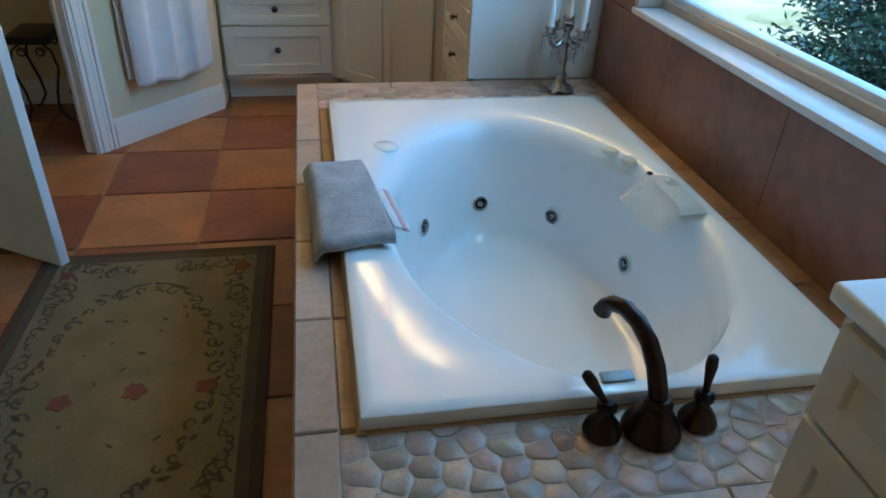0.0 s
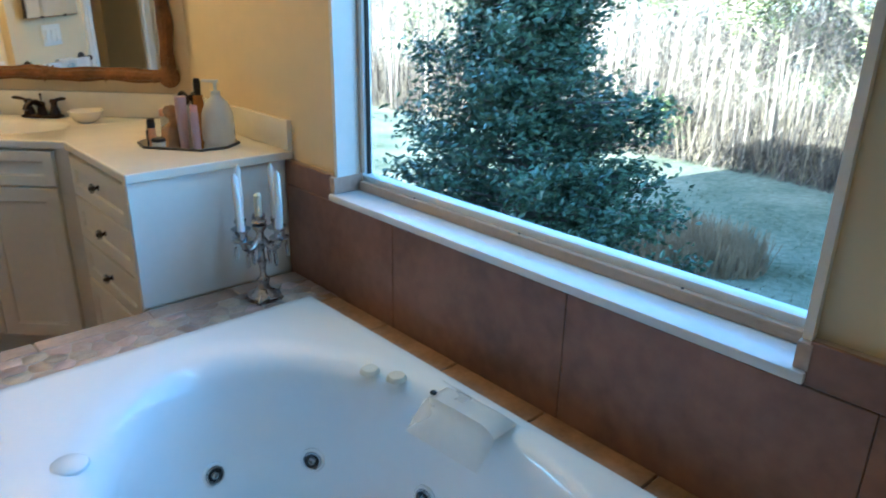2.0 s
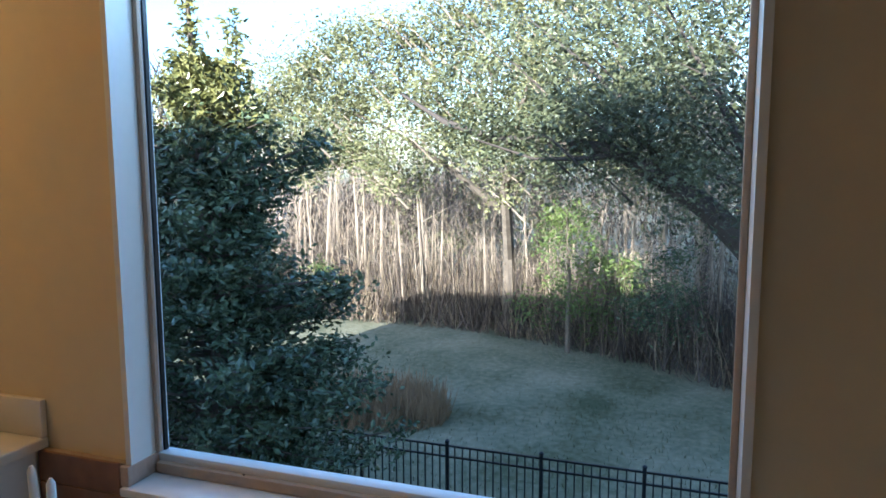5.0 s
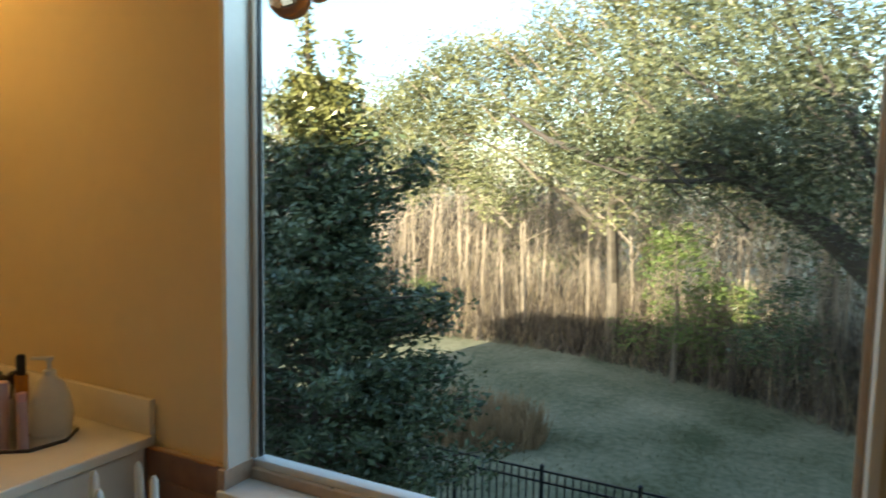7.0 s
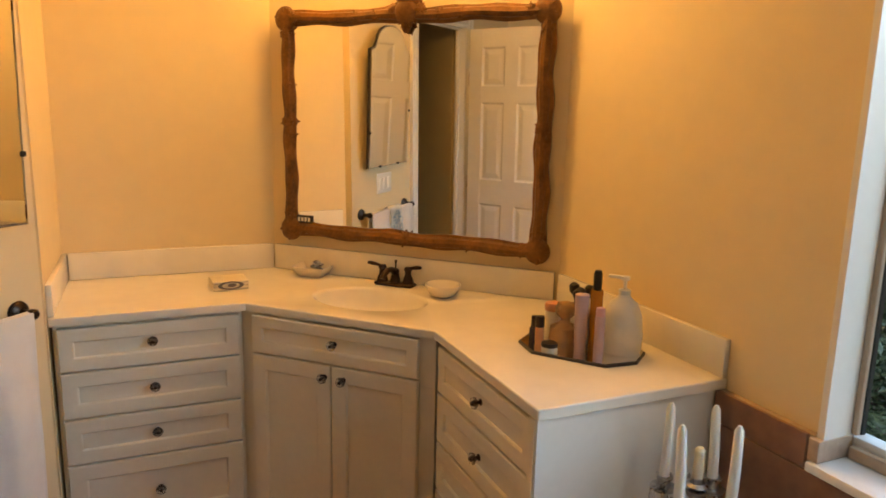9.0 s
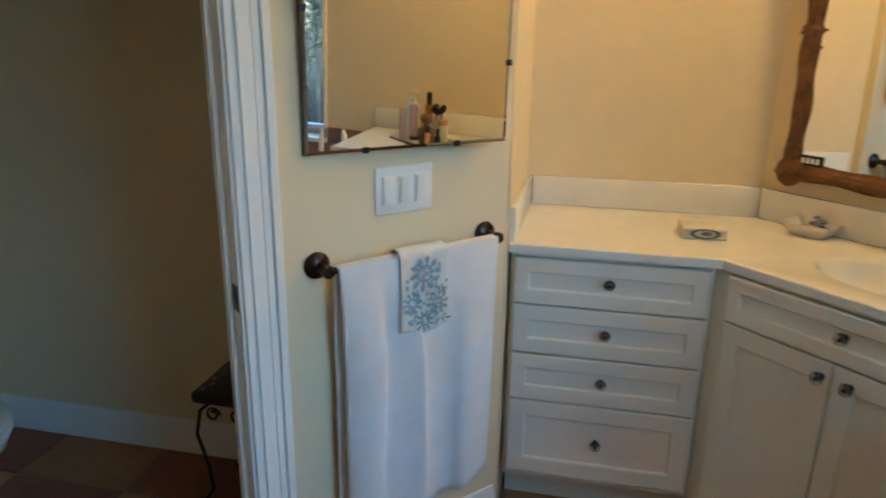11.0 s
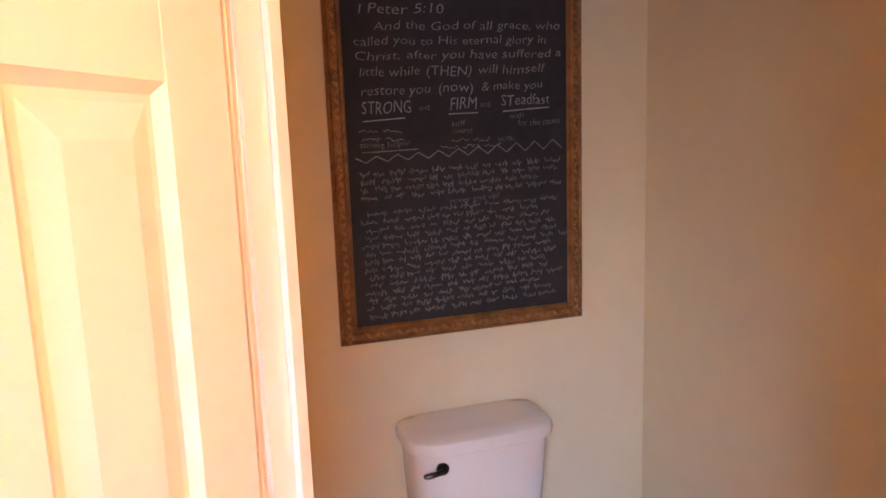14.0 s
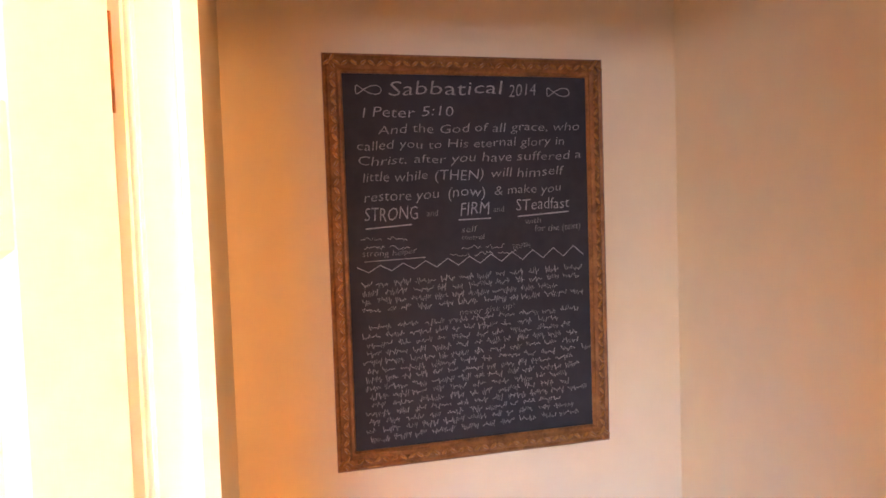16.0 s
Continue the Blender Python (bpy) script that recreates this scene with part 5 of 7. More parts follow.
# hanging glass-ball fixture over the tub
ch = thing("chandelier", pose(0.80, 1.895, 0.012), "hanging chandelier with clear smoked glass balls", "chandelier")
bm = bmesh.new()
tube(bm, [(0, 0, 1.98), (0, 0, CEILZ - 0.02)], 0.006, 8)
lathe(bm, [(0, 0), (0.055, 0), (0.05, -0.015), (0.01, -0.03), (0, -0.03)], 20, at=(0, 0, CEILZ - 0.0125))
lathe(bm, [(0, 2.02), (0.02, 2.01), (0.028, 1.99), (0.02, 1.96), (0.010, 1.93), (0.004, 1.92), (0.003, 1.82), (0, 1.82)], 16)
part("stem", bm, BRONZE, ch)
for k in range(6):
    a = 2 * math.pi * k / 6 + 0.35
    c, s = math.cos(a), math.sin(a)
    bm = bmesh.new()
    tube(bm, [(0.015 * c, 0.015 * s, 1.96), (0.07 * c, 0.07 * s, 1.93), (0.13 * c, 0.13 * s, 1.945), (0.15 * c, 0.15 * s, 1.985)], 0.005, 8)
    arm = part("arm", bm, BRONZE, ch)
    bm = bmesh.new()
    tube(bm, [(0.11 * c, 0.11 * s, 1.93), (0.11 * c, 0.11 * s, 1.865)], 0.001, 6)
    ball(bm, (0.11 * c, 0.11 * s, 1.845), 0.024, sub=3)
    part("glass_ball", bm, AMBERGL, arm)
    bm = bmesh.new()
    lathe(bm, [(0, 0), (0.02, 0.004), (0.012, 0.014), (0.010, 0.05), (0.006, 0.09), (0, 0.092)], 12, at=(0.15 * c, 0.15 * s, 1.98))
    part("candle_bulb", bm, MILK, arm)
bm = bmesh.new()
ball(bm, (0, 0, 1.80), 0.028, sub=3)
part("glass_ball", bm, AMBERGL, ch)

# ---- things on the slanted wall ----
sm = thing("arched_mirror", TW @ Matrix.Translation((-0.245, -0.022, 1.197)) @ pose(0, 0, 0, 1.8, 0, -5.1), "arched frameless mirror held by small black clips", "mirror")
hw, hh = 0.262, 0.62


def arch(k=0.0):
    o = [(-hw + k, k), (hw - k, k), (hw - k, hh - k)]
    o += [(hw - 0.05 - k * 0.6, hh - k + 0.012), (hw - 0.075, hh + 0.04 - k)]
    for i in range(1, 12):
        a = math.pi * i / 12
        o.append(((hw - 0.085) * math.cos(a), hh + 0.05 - k + 0.085 * math.sin(a)))
    o += [(-hw + 0.075, hh + 0.04 - k), (-hw + 0.05 + k * 0.6, hh - k + 0.012), (-hw + k, hh - k)]
    return o


bm = bmesh.new()
b2 = bmesh.new()
prism(b2, arch(), 0.0, 0.015)
b2.transform(pose(0, 0, 0, 90))
merge(bm, b2)
part("back_edge", bm, DARKWOOD, sm)
bm = bmesh.new()
a0, a1 = arch(0.002), arch(0.008)
v0 = [bm.verts.new((x, -0.0158, z)) for x, z in a0]
v1 = [bm.verts.new((x, -0.0180, z)) for x, z in a1]
for i in range(len(v0)):
    bm.faces.new((v0[i], v0[(i + 1) % len(v0)], v1[(i + 1) % len(v0)], v1[i]))
bm.faces.new(v1)
bmesh.ops.recalc_face_normals(bm, faces=bm.faces[:])
part("mirror_plate", bm, MIRROR, sm, smooth=False)
for x, z in ((-0.12, 0.004), (0.12, 0.004), (hw - 0.003, 0.19), (-hw + 0.003, 0.30)):
    bm = bmesh.new()
    box(bm, x - 0.008, x + 0.008, -0.022, -0.014, z - 0.008, z + 0.006, 0.002, 1)
    part("clip", bm, BLACK, sm, "small black mirror clip")

sw = thing("light_switch", TW @ Matrix.Translation((-0.248, 0, 1.094)), "white three-gang rocker light switch plate", "light switch")
bm = bmesh.new()
box(bm, -0.081, 0.081, -0.006, -0.0003, -0.057, 0.057, 0.003, 2)
part("plate", bm, PLATE, sw)
for k in range(3):
    x = -0.046 + 0.046 * k
    bm = bmesh.new()
    box(bm, x - 0.0185, x + 0.0185, -0.0085, -0.005, -0.036, 0.036, 0.0015, 1)
    r = part("switch_frame", bm, PLATE, sw)
    bm = bmesh.new()
    box(bm, x - 0.0155, x + 0.0155, -0.0125, -0.007, -0.032, 0.032, 0.002, 2, m=pose(0, 0, 0, 4 if k else -4))
    part("rocker", bm, PLATE, r)

bar = thing("towel_bar", TW @ Matrix.Translation((0, 0, 0.945)), "oil-rubbed bronze towel bar with round rosettes", "towel bar")
for x in (-0.485, 0.005):
    bm = bmesh.new()
    lathe(bm, [(0, 0.0005), (0.030, 0.0005), (0.032, 0.005), (0.027, 0.009), (0.029, 0.013), (0.022, 0.018), (0.012, 0.022), (0.010, 0.045), (0.015, 0.054), (0.015, 0.066), (0.010, 0.072), (0, 0.073)], 24, at=(0, 0, 0), m=Matrix.Translation((x, 0, 0)) @ pose(0, 0, 0, 90))
    part("post", bm, BRONZE, bar)
bm = bmesh.new()
tube(bm, [(-0.485, -0.060, 0), (0.005, -0.060, 0)], 0.008, 12)
part("rod", bm, BRONZE, bar)


def drape(name, x0, x1, zf, zb, label, mt, amp, off, cat="towel", thick=0.006):
    t = thing(name, TW @ Matrix.Translation((0, -0.060, 0.945)), label, cat)
    bm = bmesh.new()
    R = 0.0085 + off

    def pt(u, v):
        s = v * (zf + zb + math.pi * R) - zb
        x = x0 + (x1 - x0) * u
        ph = 2 * math.pi * (u * 3.3 + 0.2) + 1.1 * math.sin(5 * u)
        if s < 0:
            y, z, drop = R, s, -s
        elif s < math.pi * R:
            a = s / R
            y, z, drop = R * math.cos(a), R * math.sin(a), 0
        else:
            y, z, drop = -R, -(s - math.pi * R), s - math.pi * R
        k = min(1, drop / 0.25)
        y += amp * k * (math.sin(ph) * (1 if y < 0 else 0.4)) - (0.016 * k if y < 0 else -0.012 * k)
        x += 0.012 * k * math.sin(ph * 1.3 + 1)
        z += 0.010 * k * math.sin(2.4 * u * math.pi + 0.6)
        if y < 0 and off < 0.004:
            x += (0.5 - u) * 0.05 * k * 0.6 + 0.010 * k * math.sin(9 * u + 4 * z)
        return (x, y, z)
    grid(bm, pt, 44, 60)
    bmesh.ops.recalc_face_normals(bm, faces=bm.faces[:])
    ob = part("cloth", bm, mt, t)
    md = ob.modifiers.new("thick", "SOLIDIFY")
    md.thickness, md.offset = thick, 0
    return t


drape("bath_towel", -0.465, -0.004, 0.685, 0.66, "white terry bath towel hanging from the bar", WHITET, 0.018, 0.003)
ft = drape("hand_towel", -0.312, -0.178, 0.185, 0.13, "cream finger towel with a blue floral print", LINEN, 0.003, 0.0135, thick=0.003)
bm = bmesh.new()
rnd = random.Random(4)


def sprig(cx, cz, ang, ln, wd, k):
    b = bmesh.new()
    leaf2(b, 0, 0, ang, ln, wd, 0)
    y = -0.0265 - 0.018 * min(1, -cz / 0.25) - 0.0001 * k
    b.transform(Matrix.Translation((cx, y, cz)) @ pose(0, 0, 0, 94))
    merge(bm, b)


for cx, cz, r in ((-0.246, -0.042, 0.050), (-0.285, -0.110, 0.034), (-0.212, -0.120, 0.036), (-0.250, -0.158, 0.030)):
    for k in range(10):
        a = 2 * math.pi * k / 10
        for q in (0.55, 1.0):
            sprig(cx + q * r * 0.45 * math.cos(a), cz + q * r * 0.45 * math.sin(a), a + 0.3, r * 0.5 * q, r * 0.13, k)
for k in range(70):
    sprig(rnd.uniform(-0.303, -0.190), rnd.uniform(-0.172, -0.02), rnd.uniform(0, 6.28), rnd.uniform(0.012, 0.022), 0.004, k)
part("print", bm, BLUE, ft, "blue floral print", smooth=False)

# ---- toilet closet ----
toi = thing("toilet", pose(-2.19, 3.372, 0, 0, 0, 90), "bone-coloured two-piece toilet with closed lid", "toilet")
# local: x to the viewer's right, -y into the room


def oval_ring(bm, w, y0, y1, z, n=40, sq=2.4, bx=0.0):
    cy, hl = (y0 + y1) / 2, abs(y1 - y0) / 2
    out = []
    for i in range(n):
        a = 2 * math.pi * i / n
        c, s = math.cos(a), math.sin(a)
        e = 2 / sq
        y = cy - hl * (abs(c) ** e) * (1 if c > 0 else -1)
        fr = 0.5 + 0.5 * c
        x = w * (abs(s) ** e) * (1 if s > 0 else -1) * (1.0 - 0.16 * fr ** 2)
        out.append(bm.verts.new((x + bx, y, z)))
    return out


def loft(bm, rs, top=True, bot=True):
    for a, b in zip(rs, rs[1:]):
        for i in range(len(a)):
            bm.faces.new((a[i], a[(i + 1) % len(a)], b[(i + 1) % len(a)], b[i]))
    if bot:
        bm.faces.new(rs[0][::-1])
    if top:
        bm.faces.new(rs[-1])
    bmesh.ops.recalc_face_normals(bm, faces=bm.faces[:])


bm = bmesh.new()
loft(bm, [oval_ring(bm, w, y0, y1, z) for w, y0, y1, z in ((0.120, -0.10, -0.50, 0.0), (0.122, -0.10, -0.505, 0.02), (0.105, -0.11, -0.47, 0.06), (0.102, -0.12, -0.455, 0.14), (0.120, -0.14, -0.52, 0.22), (0.150, -0.17, -0.62, 0.29), (0.172, -0.19, -0.675, 0.345), (0.180, -0.19, -0.690, 0.380), (0.176, -0.195, -0.685, 0.388))])
box(bm, -0.105, 0.105, -0.22, -0.03, 0.27, 0.385, 0.02, 3)
part("bowl", bm, PORC, toi)
bm = bmesh.new()
loft(bm, [oval_ring(bm, w, y0, y1, z) for w, y0, y1, z in ((0.172, -0.235, -0.695, 0.390), (0.176, -0.232, -0.70, 0.396), (0.176, -0.232, -0.70, 0.404), (0.172, -0.235, -0.695, 0.408))])
part("seat_ring", bm, PORC, toi)
bm = bmesh.new()
loft(bm, [oval_ring(bm, w, y0, y1, z) for w, y0, y1, z in ((0.171, -0.225, -0.694, 0.4095), (0.176, -0.222, -0.700, 0.415), (0.175, -0.222, -0.698, 0.424), (0.164, -0.230, -0.685, 0.431), (0.12, -0.28, -0.62, 0.434))])
part("seat_lid", bm, PORC, toi)
bm = bmesh.new()
loft(bm, [oval_ring(bm, w, y0, y1, z, 56, 5.0) for w, y0, y1, z in ((0.120, -0.035, -0.150, 0.355), (0.158, -0.022, -0.172, 0.362), (0.178, -0.016, -0.186, 0.385), (0.189, -0.013, -0.196, 0.45), (0.197, -0.012, -0.204, 0.56), (0.203, -0.012, -0.208, 0.672))])
tk = part("tank", bm, PORC, toi)
bm = bmesh.new()
loft(bm, [oval_ring(bm, w, y0, y1, z, 56, 5.0) for w, y0, y1, z in ((0.206, -0.010, -0.212, 0.673), (0.217, -0.007, -0.224, 0.680), (0.219, -0.006, -0.226, 0.698), (0.215, -0.008, -0.222, 0.712), (0.202, -0.016, -0.208, 0.720), (0.16, -0.04, -0.17, 0.722))])
part("tank_lid", bm, PORC, toi)
bm = bmesh.new()
lathe(bm, [(0, 0), (0.017, 0), (0.017, 0.008), (0.012, 0.014), (0, 0.015)], 16, m=Matrix.Translation((-0.128, -0.200, 0.640)) @ pose(0, 0, 0, 90))
tube(bm, [(-0.128, -0.217, 0.640), (-0.150, -0.222, 0.638), (-0.172, -0.222, 0.636), (-0.184, -0.218, 0.635)], [0.008, 0.007, 0.008, 0.005], 8)
part("flush_lever", bm, BRONZE, toi, "dark bronze flush lever")
bm = bmesh.new()
tube(bm, [(-0.145, -0.10, 0.385), (-0.150, -0.10, 0.32), (-0.165, -0.085, 0.25), (-0.150, -0.065, 0.19), (-0.160, -0.05, 0.15)], 0.005, 8)
tube(bm, [(-0.16, -0.002, 0.15), (-0.16, -0.06, 0.15)], 0.008, 8)
ball(bm, (-0.16, -0.070, 0.150), 0.014, (1.4, 0.8, 1), 2)
part("supply_hose", bm, SILVER, toi, "braided steel supply hose with valve")

binb = thing("waste_basket", pose(-2.075, 3.035, 0), "black woven waste basket beside the toilet", "waste basket")
bm = bmesh.new()
lathe(bm, [(0, 0), (0.072, 0), (0.082, 0.31), (0.078, 0.31), (0.069, 0.006), (0, 0.006)], 28)
part("basket", bm, BLACK, binb)
bm = bmesh.new()
for k in range(3):
    tube(bm, [((0.083 + 0.002 * (k == 1)) * math.cos(a), (0.083 + 0.002 * (k == 1)) * math.sin(a), 0.290 + 0.011 * k + 0.003 * math.sin(14 * a + k * 2)) for a in [2 * math.pi * i / 56 for i in range(57)]], 0.0055, 6)
part("woven_rim", bm, LEATHER, binb)

# wrought iron stand with a dark box, against the closet's north wall
stx, sty = -1.035, 3.835
rk = thing("iron_stand", pose(stx, sty, 0), "scrolled black wrought-iron magazine stand", "stand")
for s in (-1, 1):
    for q in (-1, 1):
        bm = bmesh.new()
        tube(bm, [(s * 0.045, q * 0.09, 0.375), (s * 0.085, q * 0.10, 0.34), (s * 0.100, q * 0.105, 0.26), (s * 0.070, q * 0.105, 0.15), (s * 0.060, q * 0.105, 0.07), (s * 0.095, q * 0.105, 0.012), (s * 0.115, q * 0.105, 0.008)], 0.006, 8)
        part("leg", bm, LEATHER, rk)
        bm = bmesh.new()
        tube(bm, [(s * 0.04 + 0.024 * math.cos(a) * (1 - a / 14), q * 0.105, 0.335 + 0.024 * math.sin(a) * (1 - a / 14)) for a in [i * 0.5 for i in range(18)]], 0.004, 6)
        part("scroll", bm, LEATHER, rk)
bm = bmesh.new()
box(bm, -0.09, 0.09, -0.115, 0.115, 0.372, 0.380, 0.002, 1)
part("shelf", bm, LEATHER, rk)
mg = thing("black_box", pose(stx, sty, 0.3802), "flat black box with pale lettering on the stand", "box")
bm = bmesh.new()
box(bm, -0.095, 0.095, -0.125, 0.125, 0, 0.030, 0.003, 2)
part("case", bm, BLACK, mg)
bm = bmesh.new()
for k in range(6):
    box(bm, -0.082 + 0.012 * (k % 2), -0.070 + 0.012 * (k % 2), -0.10 + 0.034 * k, -0.080 + 0.034 * k, 0.0301, 0.0307)
part("lettering", bm, CHALK, mg)

# framed chalkboard
BW, BH = 0.728, 1.012
CB = pose(-2.19, 3.397, 1.449, 0, 0, 90)
cb = thing("chalkboard", CB, "handwritten chalkboard in a carved gold-brown frame", "chalkboard")
bm = bmesh.new()
box(bm, -BW / 2 + 0.03, BW / 2 - 0.03, -0.010, -0.001, -BH / 2 + 0.03, BH / 2 - 0.03)
part("board", bm, CHALKB, cb)
FWD = 0.046
for x0, x1, z0, z1, ax2 in ((-BW / 2, BW / 2, BH / 2 - FWD, BH / 2, 0), (-BW / 2, BW / 2, -BH / 2, -BH / 2 + FWD, 0), (-BW / 2, -BW / 2 + FWD, -BH / 2, BH / 2, 1), (BW / 2 - FWD, BW / 2, -BH / 2, BH / 2, 1)):
    bm = bmesh.new()
    n0, n1 = ((x0, z0), (x1, z1))
    prof = ((0.0, 0.002), (0.0, 0.016), (0.12, 0.022), (0.24, 0.017), (0.36, 0.021), (0.64, 0.023), (0.78, 0.016), (0.90, 0.018), (1.0, 0.012), (1.0, 0.002))
    inner_low = (z0 > 0 if ax2 == 0 else x0 > 0)
    for p_, (k, d) in enumerate(prof):
        kk = 1 - k if inner_low else k
        if ax2 == 0:
            zz = z0 + kk * FWD
            mi = k * FWD
            bm.verts.new((x0 + mi, -d, zz)), bm.verts.new((x1 - mi, -d, zz))
        else:
            xx = x0 + kk * FWD
            mi = k * FWD
            bm.verts.new((xx, -d, z0 + mi)), bm.verts.new((xx, -d, z1 - mi))
    bm.verts.ensure_lookup_table()
    for i in range(len(prof) - 1):
        bm.faces.new((bm.verts[2 * i], bm.verts[2 * i + 1], bm.verts[2 * i + 3], bm.verts[2 * i + 2]))
    bmesh.ops.recalc_face_normals(bm, faces=bm.faces[:])
    fr_ = part("frame_rail", bm, FRAME, cb)
    ln = (x1 - x0) if ax2 == 0 else (z1 - z0)
    bm = bmesh.new()
    nb = int(ln / 0.021)
    for i in range(nb):
        t = (i + 0.5) / nb * ln
        c = ((x0 + t, (z0 + z1) / 2) if ax2 == 0 else ((x0 + x1) / 2, z0 + t))
        a = 35 if i % 2 else -35
        mm = Matrix.Translation((c[0], -0.0225, c[1])) @ pose(0, 0, 0, 0, a + (0 if ax2 == 0 else 90), 0)
        ball(bm, (0, 0, 0), 0.0095, (1.25, 0.62, 0.50), 1, m=mm)
    part("carving", bm, GOLDC, fr_, "worn gilt leaf carving")


def words(text, x, z, size, mt, turn=0.0, width=None):
    cu = bpy.data.curves.new("text", "FONT")
    cu.body, cu.size, cu.resolution_u = text, size, 2
    cu.offset, cu.shear = -0.0004, 0.12
    tmp = bpy.data.objects.new("text", cu)
    me = bpy.data.meshes.new_from_object(tmp)
    bpy.data.objects.remove(tmp)
    if mt:
        me.materials.clear()
        me.materials.append(mt)
    k = 1.0
    if width and len(me.vertices):
        k = width / max(0.001, max(v.co.x for v in me.vertices))
    for v in me.vertices:
        q = Vector((v.co.x * 22, v.co.y * 22, len(text) * 1.7))
        v.co.x += 0.0028 * noise.noise(q)
        v.co.y += 0.0034 * noise.noise(q + Vector((9, 4, 2))) + 0.0016 * math.sin(v.co.x * 60 + len(text))
    ob = tagged(new("writing", me), kind="stuff")
    ob.parent = cb
    ob.matrix_local = Matrix.Translation((x, -0.0104, z)) @ pose(0, 0, 0, 0, -turn, 0) @ pose(0, 0, 0, 90) @ Matrix.Diagonal((k, 1, 1, 1))
    return ob


def bd(px, py):
    """A place on the board from its share of width and height, from the top left."""
    return -0.318 + px * 0.636, 0.460 - py * 0.920


for text, px, py, size, wd, mt, tn in (
        ("Sabbatical", 0.17, 0.055, 0.050, 0.30, CHALK, 1.0), ("2014", 0.665, 0.055, 0.045, 0.075, CHALK, 1.0),
        ("I Peter 5:10", 0.065, 0.115, 0.036, 0.235, CHALK2, 1.0),
        ("And the God of all grace, who", 0.13, 0.158, 0.032, 0.535, CHALK, 1.0), ("called you to His eternal glory in", 0.045, 0.199, 0.032, 0.545, CHALK, 1.0),
        ("Christ, after you have suffered a", 0.045, 0.240, 0.032, 0.590, CHALK, 1.0), ("little while", 0.06, 0.285, 0.034, 0.165, CHALK, 1.0), ("(THEN)", 0.345, 0.283, 0.036, 0.130, CHALK2, 1.0), ("will himself", 0.575, 0.279, 0.034, 0.205, CHALK, 1.0),
        ("restore you", 0.065, 0.335, 0.034, 0.19, CHALK, 1.0), ("(now)", 0.395, 0.331, 0.040, 0.100, CHALK2, 1.0), ("& make you", 0.59, 0.325, 0.034, 0.185, CHALK, 1.0),
        ("STRONG", 0.065, 0.388, 0.046, 0.135, CHALK2, 1.0), ("and", 0.31, 0.378, 0.022, 0.030, CHALK, 0), ("FIRM", 0.445, 0.380, 0.048, 0.080, CHALK2, 0), ("and", 0.585, 0.372, 0.022, 0.030, CHALK, 0), ("STeadfast", 0.68, 0.370, 0.042, 0.150, CHALK2, 1.0),
        ("self", 0.45, 0.425, 0.022, 0.045, CHALK, 0), ("control", 0.45, 0.447, 0.020, 0.06, CHALK, 0), ("with", 0.72, 0.408, 0.022, 0.045, CHALK, 0), ("for the (text)", 0.76, 0.432, 0.024, 0.13, CHALK, 1.0), ("strong helper", 0.05, 0.482, 0.022, 0.14, CHALK, 1.0), ("TRUTH", 0.66, 0.480, 0.020, 0.05, CHALK, 0), ("never give up!", 0.43, 0.655, 0.022, 0.15, CHALK, 3.0)):
    x, z = bd(px, py)
    words(text, x, z, size, mt, tn, wd)
# underlines, flourishes, zigzag
def chalk_line(pts, w, mt, name="chalk_line"):
    bm = bmesh.new()
    b = bmesh.new()
    ribbon(b, [bd(*p) for p in pts], w, w, 0)
    b.transform(Matrix.Translation((0, -0.0105, 0)) @ pose(0, 0, 0, 90))
    merge(bm, b)
    part(name, bm, mt, cb, smooth=False)


chalk_line([(0.07, 0.408), (0.25, 0.400)], 0.0016, CHALK2)
chalk_line([(0.44, 0.392), (0.575, 0.390)], 0.0016, CHALK2)
chalk_line([(0.69, 0.388), (0.915, 0.378)], 0.0018, CHALK2)
chalk_line([(0.06, 0.495), (0.30, 0.490)], 0.0012, CHALK)
chalk_line([(0.03 + 0.045 * k, 0.515 + (0.010 if k % 2 else -0.006) - 0.022 * (k / 21) - (0.012 if not k % 2 else 0) * k / 21) for k in range(22)], 0.0013, CHALK2, "zigzag")
for x0 in (0.02, 0.80):
    chalk_line([(x0 + 0.06 + 0.05 * math.cos(a) * (1 + 0.4 * math.cos(a)), 0.042 + 0.012 * math.sin(2 * a)) for a in [i * 0.4 for i in range(17)]], 0.0012, CHALK, "flourish")
# small script that cannot be read: broken strokes, line by line
rnd = random.Random(8)
for i in range(19):
    py = 0.555 + 0.0232 * i
    px = 0.04 + rnd.uniform(0, 0.03)
    if i in (4,):
        continue
    bm = bmesh.new()
    end_ = rnd.uniform(0.86, 0.97)
    while px < end_:
        wl = rnd.uniform(0.03, 0.10)
        n = int(wl / 0.011) + 2
        pts = [bd(px + wl * k / (n * 2), py - 0.020 * (px - 0.05) + rnd.uniform(-0.0045, 0.0095) * (1 if k % 2 else -1) + 0.003 * (k % 2)) for k in range(n * 2 + 1)]
        b = bmesh.new()
        ribbon(b, pts, 0.0010, 0.0010, 0)
        b.transform(Matrix.Translation((0, -0.0105, 0)) @ pose(0, 0, 0, 90))
        merge(bm, b)
        px += wl + rnd.uniform(0.015, 0.03)
    tagged(part("script_line", bm, CHALK, cb, smooth=False), kind="stuff")
